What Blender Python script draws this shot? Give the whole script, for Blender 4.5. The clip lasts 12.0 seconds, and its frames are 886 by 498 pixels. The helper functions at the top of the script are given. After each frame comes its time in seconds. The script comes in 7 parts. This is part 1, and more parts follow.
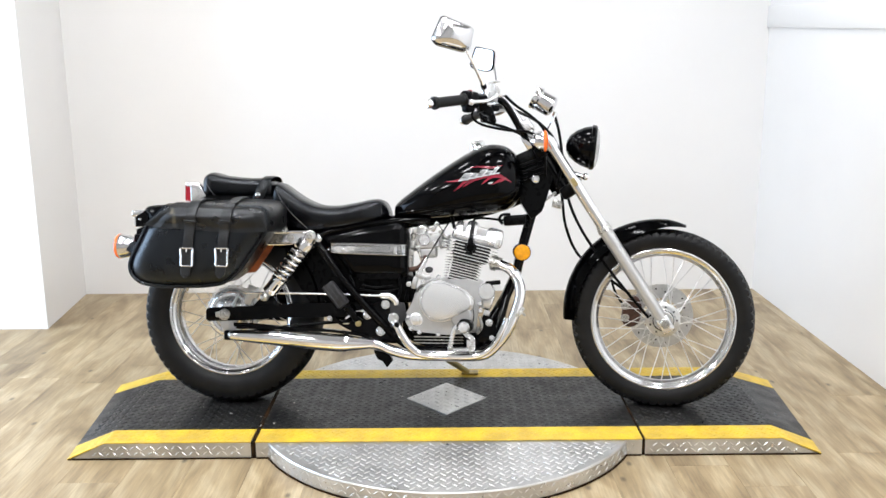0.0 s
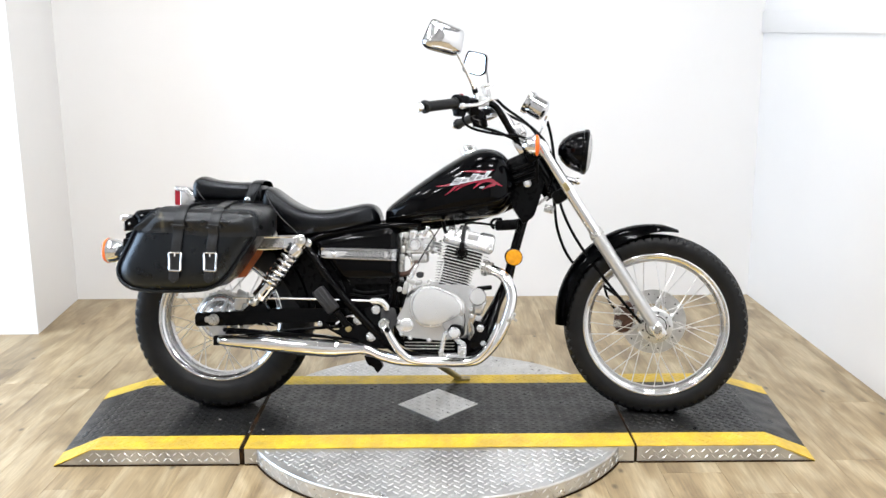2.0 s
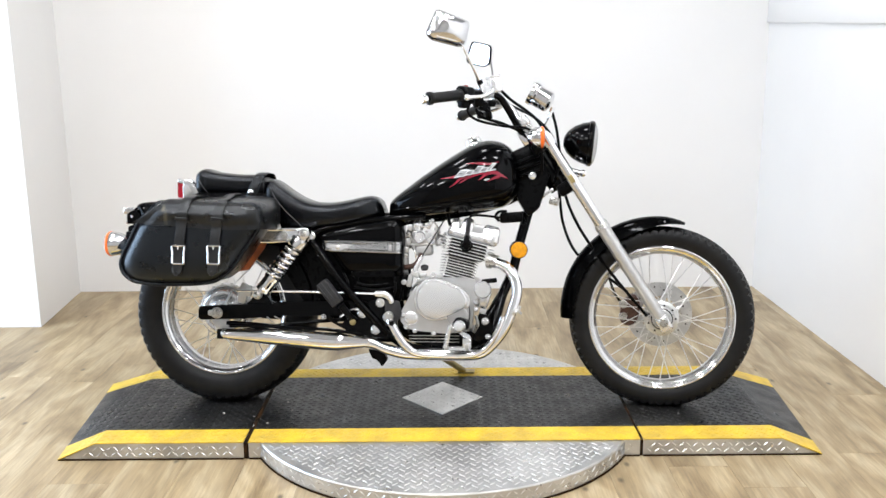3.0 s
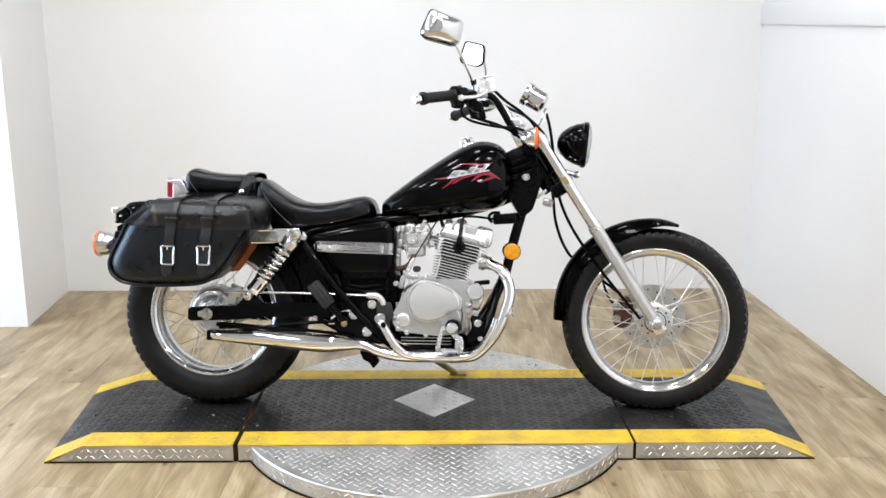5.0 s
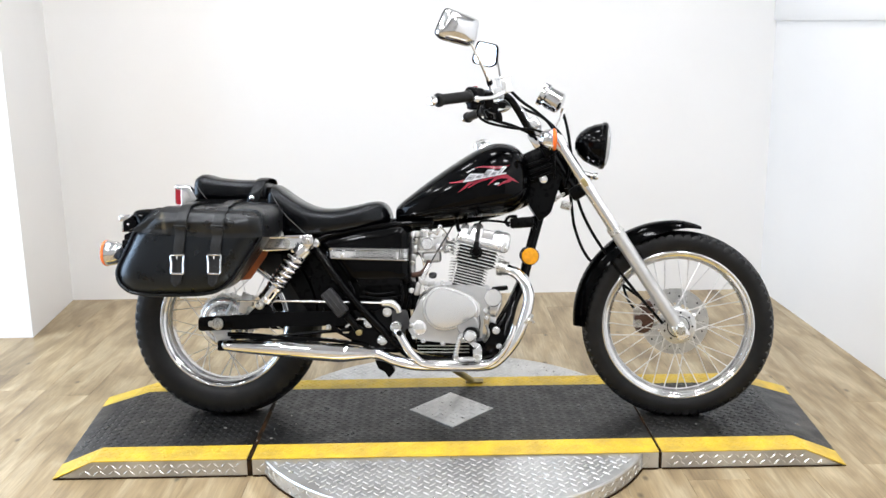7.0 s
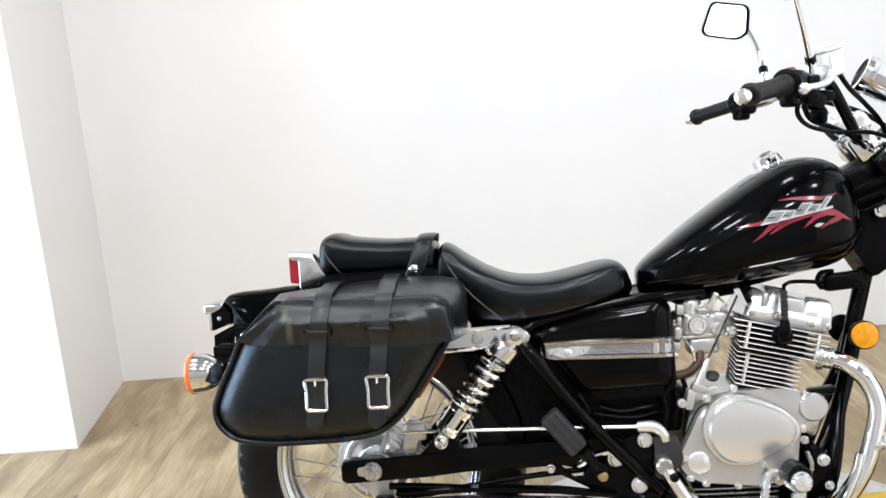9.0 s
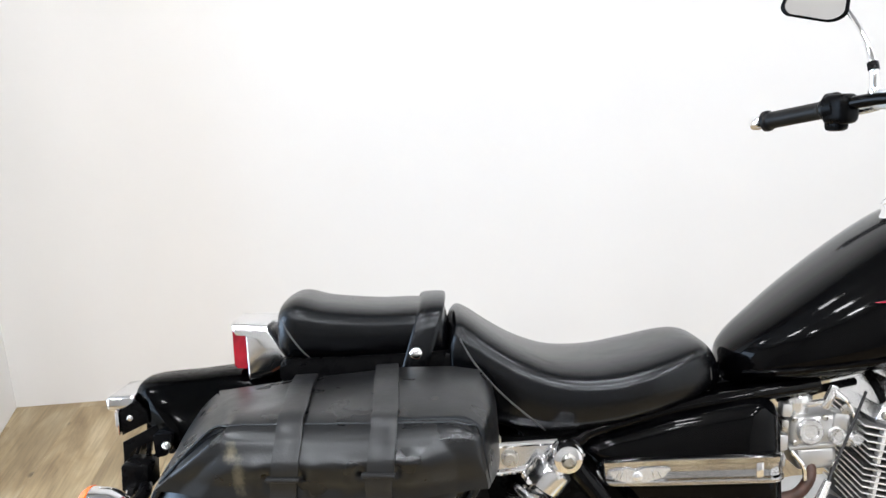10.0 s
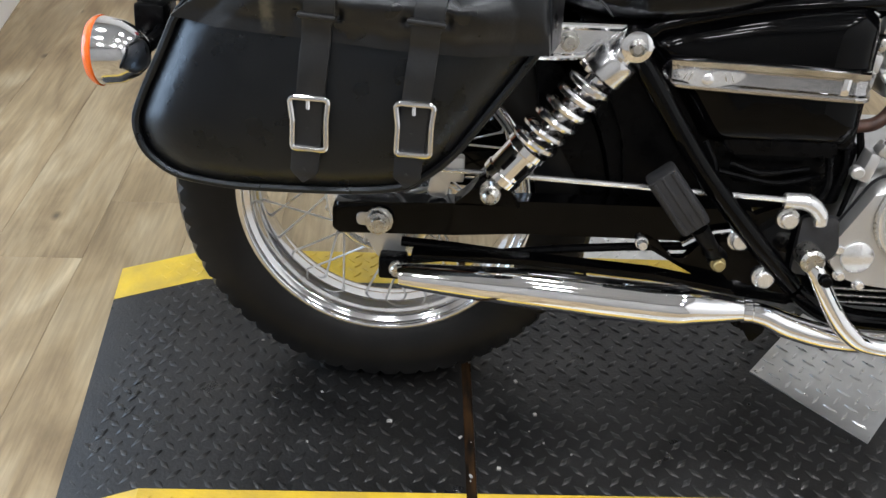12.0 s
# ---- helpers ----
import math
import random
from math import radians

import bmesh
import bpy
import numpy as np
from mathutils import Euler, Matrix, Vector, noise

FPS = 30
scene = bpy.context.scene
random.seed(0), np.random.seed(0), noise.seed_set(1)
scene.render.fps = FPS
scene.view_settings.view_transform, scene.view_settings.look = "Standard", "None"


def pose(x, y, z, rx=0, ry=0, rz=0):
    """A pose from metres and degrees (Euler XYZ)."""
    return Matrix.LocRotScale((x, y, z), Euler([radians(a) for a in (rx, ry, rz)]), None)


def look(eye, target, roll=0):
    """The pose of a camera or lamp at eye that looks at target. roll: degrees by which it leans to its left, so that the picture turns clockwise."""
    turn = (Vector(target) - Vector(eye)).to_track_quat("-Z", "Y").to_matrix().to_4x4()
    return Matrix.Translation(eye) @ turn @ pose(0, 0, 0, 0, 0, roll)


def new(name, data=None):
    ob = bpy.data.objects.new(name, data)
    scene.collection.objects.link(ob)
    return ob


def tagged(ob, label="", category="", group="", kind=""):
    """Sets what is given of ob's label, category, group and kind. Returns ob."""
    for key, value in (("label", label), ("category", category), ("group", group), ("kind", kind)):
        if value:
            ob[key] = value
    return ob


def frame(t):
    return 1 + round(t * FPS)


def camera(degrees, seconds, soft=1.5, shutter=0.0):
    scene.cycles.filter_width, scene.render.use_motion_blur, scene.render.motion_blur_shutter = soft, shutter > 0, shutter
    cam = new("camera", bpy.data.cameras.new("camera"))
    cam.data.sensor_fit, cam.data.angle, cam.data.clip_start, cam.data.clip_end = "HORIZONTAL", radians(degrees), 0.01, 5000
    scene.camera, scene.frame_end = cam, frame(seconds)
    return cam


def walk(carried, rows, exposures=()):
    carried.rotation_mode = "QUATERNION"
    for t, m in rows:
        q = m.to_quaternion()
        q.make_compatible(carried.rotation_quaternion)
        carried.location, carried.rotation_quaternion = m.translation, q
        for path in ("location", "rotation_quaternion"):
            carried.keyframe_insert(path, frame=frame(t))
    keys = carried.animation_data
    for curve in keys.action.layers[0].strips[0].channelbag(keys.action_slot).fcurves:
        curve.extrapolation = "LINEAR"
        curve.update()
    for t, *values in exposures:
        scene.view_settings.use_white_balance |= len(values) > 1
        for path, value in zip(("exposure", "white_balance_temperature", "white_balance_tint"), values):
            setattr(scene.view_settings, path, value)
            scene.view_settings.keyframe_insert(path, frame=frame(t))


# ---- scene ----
cam = camera(52.1, 12.0)
PATH = [
    (0, (-0.004, -2.566, 1.196), (-0.007, -0.61, 0.778), -0.5),
    (0.5, (0.002, -2.561, 1.189), (-0.007, -0.607, 0.765), -0.5),
    (1, (0.016, -2.557, 1.188), (0.003, -0.603, 0.76), -0.6),
    (1.5, (0.011, -2.548, 1.195), (0.016, -0.593, 0.771), -0.4),
    (2, (0.019, -2.546, 1.188), (0.02, -0.588, 0.783), -0.4),
    (2.5, (0.002, -2.536, 1.192), (0.012, -0.58, 0.774), -0.5),
    (3, (0.01, -2.527, 1.19), (0.007, -0.572, 0.765), -0.5),
    (5, (0.002, -2.502, 1.192), (0.021, -0.548, 0.765), -0.1),
    (5.5, (0.004, -2.502, 1.191), (0.02, -0.548, 0.764), -0.2),
    (6, (0.01, -2.503, 1.179), (0.017, -0.549, 0.753), -0.4),
    (6.5, (-0.001, -2.489, 1.186), (0.008, -0.536, 0.752), -0.2),
    (6.7, (-0.01, -2.479, 1.185), (0.008, -0.524, 0.761), -0.3),
    (8.3, (-0.379, -1.786, 1.225), (-0.425, 0.167, 0.797), -3.8),
    (8.5, (-0.418, -1.668, 1.207), (-0.382, 0.271, 0.72), -3.7),
    (8.6, (-0.425, -1.613, 1.212), (-0.391, 0.328, 0.729), -4.9),
    (9, (-0.524, -1.354, 1.174), (-0.557, 0.598, 0.739), -4.6),
    (9.5, (-0.535, -1.017, 1.208), (-0.561, 0.913, 0.682), -3.8),
    (10, (-0.643, -0.77, 1.234), (-0.521, 1.146, 0.674), -3.0),
    (10.5, (-0.675, -0.692, 1.213), (-0.62, 1.192, 0.543), -0.5),
    (11, (-0.674, -0.665, 1.154), (-0.64, 1.099, 0.212), 0.6),
    (11.5, (-0.674, -0.693, 1.093), (-0.638, 0.978, -0.005), 2.1),
    (12, (-0.679, -0.698, 1.06), (-0.612, 0.905, -0.134), 2.9),
]
EXPOSURES = [(0, -0.07), (1, -0.03), (1.5, -0.02), (2.5, -0.04), (3, -0.08), (5, -0.22), (6, -0.15), (6.5, -0.09), (8.5, -0.08), (9.5, -0.12), (10, -0.06), (10.5, -0.06), (11, -0.14), (11.5, -0.44), (12, -0.53)]
walk(cam, [(t, look(eye, target, roll)) for t, eye, target, roll in PATH], EXPOSURES)

# ---------------------------------------------------------------- world and light
world = bpy.data.worlds.new("world")
scene.world = world
world.use_nodes = True
sky = world.node_tree.nodes.new("ShaderNodeTexSky")
sky.sky_type, sky.sun_disc, sky.sun_elevation = "NISHITA", False, radians(40)
world.node_tree.links.new(sky.outputs[0], world.node_tree.nodes["Background"].inputs[0])
world.node_tree.nodes["Background"].inputs[1].default_value = 0.08

BACK, LEFT, RIGHT, NEAR, CEIL = 1.985, -3.6, 1.59, -3.4, 3.0
PLAT = 0.055


def area_lamp(name, m, sx, sy, watts, color):
    data = bpy.data.lights.new(name, "AREA")
    data.shape, data.size, data.size_y, data.energy, data.color = "RECTANGLE", sx, sy, watts, color
    ob = new(name, data)
    ob.matrix_world = m
    return ob


WARM = (0.935, 0.945, 0.980)
LAMPS = [(x, y, w) for y, w in ((-2.1, 25.0), (-0.75, 17.8), (0.5, 10.0)) for x in (-2.5, -1.25, -0.1, 0.95)]
for lx, ly, watts in LAMPS:
    area_lamp("ceiling_lamp", pose(lx, ly, CEIL - 0.09), 0.26, 0.26, watts, WARM)
# daylight through the wide doorway in the side wall
DOOR = (-0.55, 1.25, 2.3)
area_lamp("doorway_daylight", pose(LEFT - 0.06, (DOOR[0] + DOOR[1]) / 2, DOOR[2] / 2, 0, -90, 0), DOOR[2] - 0.1, DOOR[1] - DOOR[0] - 0.1, 108, (0.60, 0.77, 1.0))


# ---------------------------------------------------------------- materials
def material(name, color, rough=0.5, metal=0.0, vary=0.0, scale=8.0, bump=0.0, bump_scale=60.0, coat=0.0,
             spread=0.0, stretch=(1, 1, 1), color2=None, spec=0.5, wave=0.0, wave_scale=20.0, tint=(1, 1, 1)):
    """A surface with coarse colour variation, fine relief and uneven gloss."""
    m = bpy.data.materials.new(name)
    m.use_nodes = True
    nt = m.node_tree
    b = nt.nodes["Principled BSDF"]
    b.inputs["Base Color"].default_value = (*color, 1)
    b.inputs["Roughness"].default_value = rough
    b.inputs["Metallic"].default_value = metal
    b.inputs["Coat Weight"].default_value = coat
    b.inputs["Coat Roughness"].default_value = 0.04
    b.inputs["Coat IOR"].default_value = 1.22
    b.inputs["Specular IOR Level"].default_value = spec
    b.inputs["Specular Tint"].default_value = (*tint, 1)
    tc = nt.nodes.new("ShaderNodeTexCoord")
    mp = nt.nodes.new("ShaderNodeMapping")
    mp.inputs["Scale"].default_value = stretch
    nt.links.new(tc.outputs["Object"], mp.inputs[0])
    if vary or spread:
        n = nt.nodes.new("ShaderNodeTexNoise")
        n.inputs["Scale"].default_value, n.inputs["Detail"].default_value = scale, 6
        nt.links.new(mp.outputs[0], n.inputs["Vector"])
        if vary:
            mix = nt.nodes.new("ShaderNodeMix")
            mix.data_type = "RGBA"
            c2 = color2 or tuple(max(0, c * (1 - vary)) for c in color)
            mix.inputs["A"].default_value, mix.inputs["B"].default_value = (*color, 1), (*c2, 1)
            rp = nt.nodes.new("ShaderNodeMapRange")
            rp.inputs["From Min"].default_value, rp.inputs["From Max"].default_value = 0.35, 0.65
            nt.links.new(n.outputs["Fac"], rp.inputs["Value"])
            nt.links.new(rp.outputs[0], mix.inputs["Factor"])
            nt.links.new(mix.outputs["Result"], b.inputs["Base Color"])
        if spread:
            n2 = nt.nodes.new("ShaderNodeTexNoise")
            n2.inputs["Scale"].default_value, n2.inputs["Detail"].default_value = scale * 3.1, 5
            nt.links.new(mp.outputs[0], n2.inputs["Vector"])
            r2 = nt.nodes.new("ShaderNodeMapRange")
            r2.inputs["From Min"].default_value, r2.inputs["From Max"].default_value = 0.3, 0.7
            r2.inputs["To Min"].default_value, r2.inputs["To Max"].default_value = max(0.02, rough - spread), rough + spread
            nt.links.new(n2.outputs["Fac"], r2.inputs["Value"])
            nt.links.new(r2.outputs[0], b.inputs["Roughness"])
    if bump:
        nb = nt.nodes.new("ShaderNodeTexNoise")
        nb.inputs["Scale"].default_value, nb.inputs["Detail"].default_value = bump_scale, 4
        nt.links.new(mp.outputs[0], nb.inputs["Vector"])
        bp = nt.nodes.new("ShaderNodeBump")
        bp.inputs["Strength"].default_value, bp.inputs["Distance"].default_value = bump, 0.002
        nt.links.new(nb.outputs["Fac"], bp.inputs["Height"])
        nt.links.new(bp.outputs[0], b.inputs["Normal"])
        if wave:
            nw = nt.nodes.new("ShaderNodeTexNoise")
            nw.inputs["Scale"].default_value, nw.inputs["Detail"].default_value, nw.inputs["Distortion"].default_value = wave_scale, 3, 0.6
            nt.links.new(mp.outputs[0], nw.inputs["Vector"])
            bw = nt.nodes.new("ShaderNodeBump")
            bw.inputs["Strength"].default_value, bw.inputs["Distance"].default_value = wave, 0.012
            nt.links.new(nw.outputs["Fac"], bw.inputs["Height"])
            nt.links.new(bw.outputs[0], bp.inputs["Normal"])
    return m


def plank_material():
    """Weathered oak vinyl boards, each with its own shade and grain."""
    m = bpy.data.materials.new("oak_vinyl")
    m.use_nodes = True
    nt, L = m.node_tree, m.node_tree.links
    b = nt.nodes["Principled BSDF"]
    tc, oi = nt.nodes.new("ShaderNodeTexCoord"), nt.nodes.new("ShaderNodeObjectInfo")
    add = nt.nodes.new("ShaderNodeVectorMath")
    add.operation = "MULTIPLY_ADD"
    comb = nt.nodes.new("ShaderNodeCombineXYZ")
    for k in range(3):
        L.new(oi.outputs["Random"], comb.inputs[k])
    L.new(comb.outputs[0], add.inputs[0])
    add.inputs[1].default_value = (37, 19, 11)
    L.new(tc.outputs["Object"], add.inputs[2])
    mp = nt.nodes.new("ShaderNodeMapping")
    mp.inputs["Scale"].default_value = (6, 1.5, 1)
    L.new(add.outputs[0], mp.inputs[0])
    big = nt.nodes.new("ShaderNodeTexNoise")
    big.inputs["Scale"].default_value, big.inputs["Detail"].default_value, big.inputs["Distortion"].default_value = 1.9, 8, 0.7
    L.new(mp.outputs[0], big.inputs["Vector"])
    mp2 = nt.nodes.new("ShaderNodeMapping")
    mp2.inputs["Scale"].default_value = (150, 8, 1)
    L.new(add.outputs[0], mp2.inputs[0])
    fine = nt.nodes.new("ShaderNodeTexNoise")
    fine.inputs["Scale"].default_value, fine.inputs["Detail"].default_value = 1.0, 6
    L.new(mp2.outputs[0], fine.inputs["Vector"])
    ramp = nt.nodes.new("ShaderNodeValToRGB")
    e = ramp.color_ramp.elements
    e[0].position, e[0].color = 0.28, (0.168, 0.115, 0.058, 1)
    e[1].position, e[1].color = 0.72, (0.505, 0.414, 0.266, 1)
    mid = e.new(0.5)
    mid.color = (0.350, 0.262, 0.146, 1)
    L.new(big.outputs["Fac"], ramp.inputs[0])
    shade = nt.nodes.new("ShaderNodeMapRange")
    shade.inputs["To Min"].default_value, shade.inputs["To Max"].default_value = 0.90, 1.08
    L.new(oi.outputs["Random"], shade.inputs["Value"])
    grain = nt.nodes.new("ShaderNodeMapRange")
    grain.inputs["From Min"].default_value, grain.inputs["From Max"].default_value = 0.3, 0.7
    grain.inputs["To Min"].default_value, grain.inputs["To Max"].default_value = 0.78, 1.12
    L.new(fine.outputs["Fac"], grain.inputs["Value"])
    mul = nt.nodes.new("ShaderNodeMath")
    mul.operation = "MULTIPLY"
    L.new(shade.outputs[0], mul.inputs[0])
    L.new(grain.outputs[0], mul.inputs[1])
    sc = nt.nodes.new("ShaderNodeVectorMath")
    sc.operation = "SCALE"
    L.new(ramp.outputs[0], sc.inputs[0])
    L.new(mul.outputs[0], sc.inputs["Scale"])
    # dark knots
    vo = nt.nodes.new("ShaderNodeTexVoronoi")
    vo.voronoi_dimensions = "2D"
    vo.inputs["Scale"].default_value = 2.3
    mp3 = nt.nodes.new("ShaderNodeMapping")
    mp3.inputs["Scale"].default_value = (1.6, 0.9, 1)
    L.new(add.outputs[0], mp3.inputs[0])
    L.new(mp3.outputs[0], vo.inputs["Vector"])
    kn = nt.nodes.new("ShaderNodeMapRange")
    kn.inputs["From Min"].default_value, kn.inputs["From Max"].default_value = 0.010, 0.042
    kn.inputs["To Min"].default_value, kn.inputs["To Max"].default_value = 0.35, 1.0
    L.new(vo.outputs["Distance"], kn.inputs["Value"])
    sc2 = nt.nodes.new("ShaderNodeVectorMath")
    sc2.operation = "SCALE"
    L.new(sc.outputs[0], sc2.inputs[0])
    L.new(kn.outputs[0], sc2.inputs["Scale"])
    L.new(sc2.outputs[0], b.inputs["Base Color"])
    b.inputs["Roughness"].default_value = 0.42
    bp = nt.nodes.new("ShaderNodeBump")
    bp.inputs["Strength"].default_value, bp.inputs["Distance"].default_value = 0.15, 0.001
    L.new(fine.outputs["Fac"], bp.inputs["Height"])
    L.new(bp.outputs[0], b.inputs["Normal"])
    return m


WALL = material("white_wall_paint", (0.825, 0.818, 0.808), 0.5, vary=0.03, scale=1.3, bump=0.08, bump_scale=140)
# unseen ceiling, darker than the walls to hold down bounce and reflections
CEILING = material("toned_ceiling", (0.40, 0.397, 0.392), 0.8, vary=0.1, scale=2, bump=0.1, bump_scale=80)
# unseen near and left walls, greyed to shape what gloss and chrome reflect
GREYWALL = material("grey_reflection_wall", (0.34, 0.335, 0.325), 0.6, vary=0.12, scale=2, bump=0.1, bump_scale=90)
DIMWALL = material("dimmed_side_wall", (0.5, 0.495, 0.487), 0.6, vary=0.08, scale=2, bump=0.1, bump_scale=90)
WHITE_METAL = material("white_enamel", (0.8, 0.8, 0.8), 0.4, vary=0.03, scale=6)
PLANK = plank_material()
UNDER = material("dark_underlay", (0.09, 0.065, 0.045), 0.8, vary=0.3, scale=20)
MAT = material("black_rubber_mat", (0.0042, 0.0041, 0.0040), 0.38, vary=0.55, scale=5, bump=0.3, bump_scale=220, spread=0.12,
               color2=(0.0115, 0.0110, 0.0104), spec=0.50)
YELLOW = material("yellow_rubber", (0.72, 0.49, 0.035), 0.45, vary=0.3, scale=14, bump=0.25, bump_scale=160, spread=0.1,
                  color2=(0.52, 0.35, 0.05))
LUG = material("worn_rubber_lug", (0.0070, 0.0069, 0.0067), 0.36, vary=0.5, scale=5, bump=0.2, bump_scale=240, spread=0.1, color2=(0.020, 0.0193, 0.0183), spec=0.60)
PLATE = material("tread_plate_steel", (0.66, 0.655, 0.64), 0.36, 0.8, vary=0.28, scale=9, bump=0.15, bump_scale=120, spread=0.10)
# same steel made lighter, so the lugs' highlights sit in their colour
PLATE_LUG = material("highlit_plate_lug", (0.73, 0.725, 0.71), 0.31, 0.85, vary=0.15, scale=30, spread=0.06)
DARKGAP = material("dirty_black_joint", (0.004, 0.0036, 0.003), 0.8, vary=0.5, scale=38, spec=0.1, color2=(0.045, 0.022, 0.008), stretch=(3, 0.5, 1))
PAINT = material("black_gloss_paint", (0.0008, 0.0008, 0.001), 0.2, coat=0.75, spec=0.03)
SATIN = material("satin_black_metal", (0.0025, 0.0025, 0.0028), 0.30, bump=0.08, bump_scale=200, spread=0.08, vary=0.3, scale=20, spec=0.07)
FRAME = material("black_frame_enamel", (0.0010, 0.0010, 0.0012), 0.16, coat=0.6, vary=0.3, scale=20, spec=0.06)
LEATHER = material("black_leather", (0.0030, 0.0032, 0.0040), 0.32, vary=0.5, scale=9, bump=0.12, bump_scale=330, spread=0.08,
                   color2=(0.0058, 0.0059, 0.0065), spec=0.41, wave=0.16, wave_scale=11, tint=(0.80, 0.90, 1.0))
VINYL = material("black_seat_vinyl", (0.0011, 0.0011, 0.0015), 0.25, vary=0.3, scale=10, bump=0.05, bump_scale=380, spec=0.33, wave=0.14, wave_scale=11, tint=(0.9, 0.95, 1.0))
STRAP = material("strap_leather", (0.0095, 0.0095, 0.0100), 0.34, vary=0.4, scale=30, bump=0.12, bump_scale=330, spread=0.06, color2=(0.015, 0.0148, 0.0148), spec=0.42, tint=(0.92, 0.96, 1.0))
STITCH = material("grey_seam", (0.06, 0.06, 0.062), 0.5, vary=0.2, scale=60)
TAN = material("raw_tan_leather", (0.33, 0.085, 0.022), 0.7, vary=0.35, scale=25, bump=0.3, bump_scale=150)
RUBBER = material("tyre_rubber", (0.0035, 0.0035, 0.004), 0.40, vary=0.4, scale=18, bump=0.12, bump_scale=120, spread=0.08,
                  color2=(0.0075, 0.0073, 0.007), spec=0.26)
GREYRUB = material("grey_rubber", (0.030, 0.030, 0.032), 0.5, vary=0.3, scale=40, bump=0.2, bump_scale=220, spec=0.3)
CHROME = material("chrome", (0.93, 0.93, 0.94), 0.045, 1.0)
SATINCHROME = material("satin_chrome", (0.80, 0.80, 0.81), 0.17, 1.0)
RIM = material("chromed_rim", (0.74, 0.74, 0.75), 0.115, 1.0)
SPOKE = material("zinc_spoke", (0.78, 0.78, 0.78), 0.30, 0.6, vary=0.15, scale=90)
ALU = material("cast_aluminium", (0.60, 0.60, 0.595), 0.33, 0.74, vary=0.10, scale=22, bump=0.08, bump_scale=260)
ALUPOL = material("polished_aluminium", (0.82, 0.82, 0.82), 0.22, 0.78)
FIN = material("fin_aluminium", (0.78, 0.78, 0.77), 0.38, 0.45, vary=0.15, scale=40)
# fin faces and cylinder core: shade between the fins put into the colour
FINFACE = material("shaded_fin_face", (0.16, 0.158, 0.155), 0.6, 0.2, vary=0.4, scale=40)
FINCORE = material("shaded_cylinder_core", (0.022, 0.0215, 0.021), 0.6, 0.3, vary=0.4, scale=40)
CRUMB = material("pale_dirt", (0.42, 0.40, 0.37), 0.8, vary=0.4, scale=200)
STEEL = material("zinc_steel", (0.62, 0.61, 0.58), 0.3, 1.0, vary=0.25, scale=70, spread=0.1)
DISC = material("disc_steel", (0.64, 0.64, 0.63), 0.32, 0.9, vary=0.15, scale=40, spread=0.06)
AMBER = material("amber_lens", (0.80, 0.34, 0.008), 0.14, coat=0.6, vary=0.25, scale=90)
ORANGE = material("orange_lens", (0.95, 0.17, 0.025), 0.14, coat=0.6, vary=0.15, scale=90)
RED = material("red_lens", (0.36, 0.008, 0.02), 0.1, coat=0.8, vary=0.3, scale=80)
RUST = material("brown_caliper", (0.10, 0.045, 0.03), 0.5, vary=0.5, scale=60, bump=0.2)
FLAME = material("red_flame_graphic", (0.31, 0.012, 0.035), 0.22, coat=1.0, vary=0.55, scale=25)
SILVER = material("silver_emblem", (0.50, 0.50, 0.52), 0.3, 0.25, vary=0.15, scale=60, coat=0.5)
PEWTER = material("grey_emblem", (0.20, 0.20, 0.21), 0.3, 0.25, vary=0.15, scale=60, coat=0.5)
INK = material("dark_outline", (0.01, 0.01, 0.012), 0.3, coat=0.5)
BRASS = material("worn_brass", (0.42, 0.34, 0.16), 0.4, 0.7, vary=0.3, scale=60)
MIRROR = material("mirror_glass", (0.74, 0.74, 0.74), 0.01, 1.0)
GLASS = bpy.data.materials.new("clear_lens")
GLASS.use_nodes = True
GLASS.node_tree.nodes["Principled BSDF"].inputs["Transmission Weight"].default_value = 0.55
GLASS.node_tree.nodes["Principled BSDF"].inputs["Roughness"].default_value = 0.03
LAMPFACE = bpy.data.materials.new("lamp_diffuser")
LAMPFACE.use_nodes = True
LAMPFACE.node_tree.nodes["Principled BSDF"].inputs["Emission Color"].default_value = (1, 0.97, 0.93, 1)
LAMPFACE.node_tree.nodes["Principled BSDF"].inputs["Emission Strength"].default_value = 6.0


# ---------------------------------------------------------------- mesh helpers
def link(name, bm, mat, parent=None, label="", angle=35, smooth=True):
    bmesh.ops.recalc_face_normals(bm, faces=bm.faces)
    me = bpy.data.meshes.new(name)
    for f in bm.faces:
        f.smooth = smooth
    bm.to_mesh(me)
    bm.free()
    if smooth:
        me.set_sharp_from_angle(angle=radians(angle))
    me.materials.append(mat)
    ob = new(name, me)
    if parent:
        ob.parent = parent
    if label:
        ob["label"] = label
    return ob


def part(name, bm, mat, parent, label="", angle=35):
    return link(name, bm, mat, parent, label, angle)


def curve_points(pts, n=6):
    """A smooth line through the points."""
    p = [Vector(q) for q in pts]
    if len(p) < 3:
        return p
    p = [p[0] * 2 - p[1]] + p + [p[-1] * 2 - p[-2]]
    out = []
    for i in range(1, len(p) - 2):
        for k in range(n):
            t = k / n
            a, b, c, d = p[i - 1], p[i], p[i + 1], p[i + 2]
            out.append(0.5 * ((2 * b) + (c - a) * t + (2 * a - 5 * b + 4 * c - d) * t * t + (3 * b - a - 3 * c + d) * t ** 3))
    out.append(p[-2])
    return out


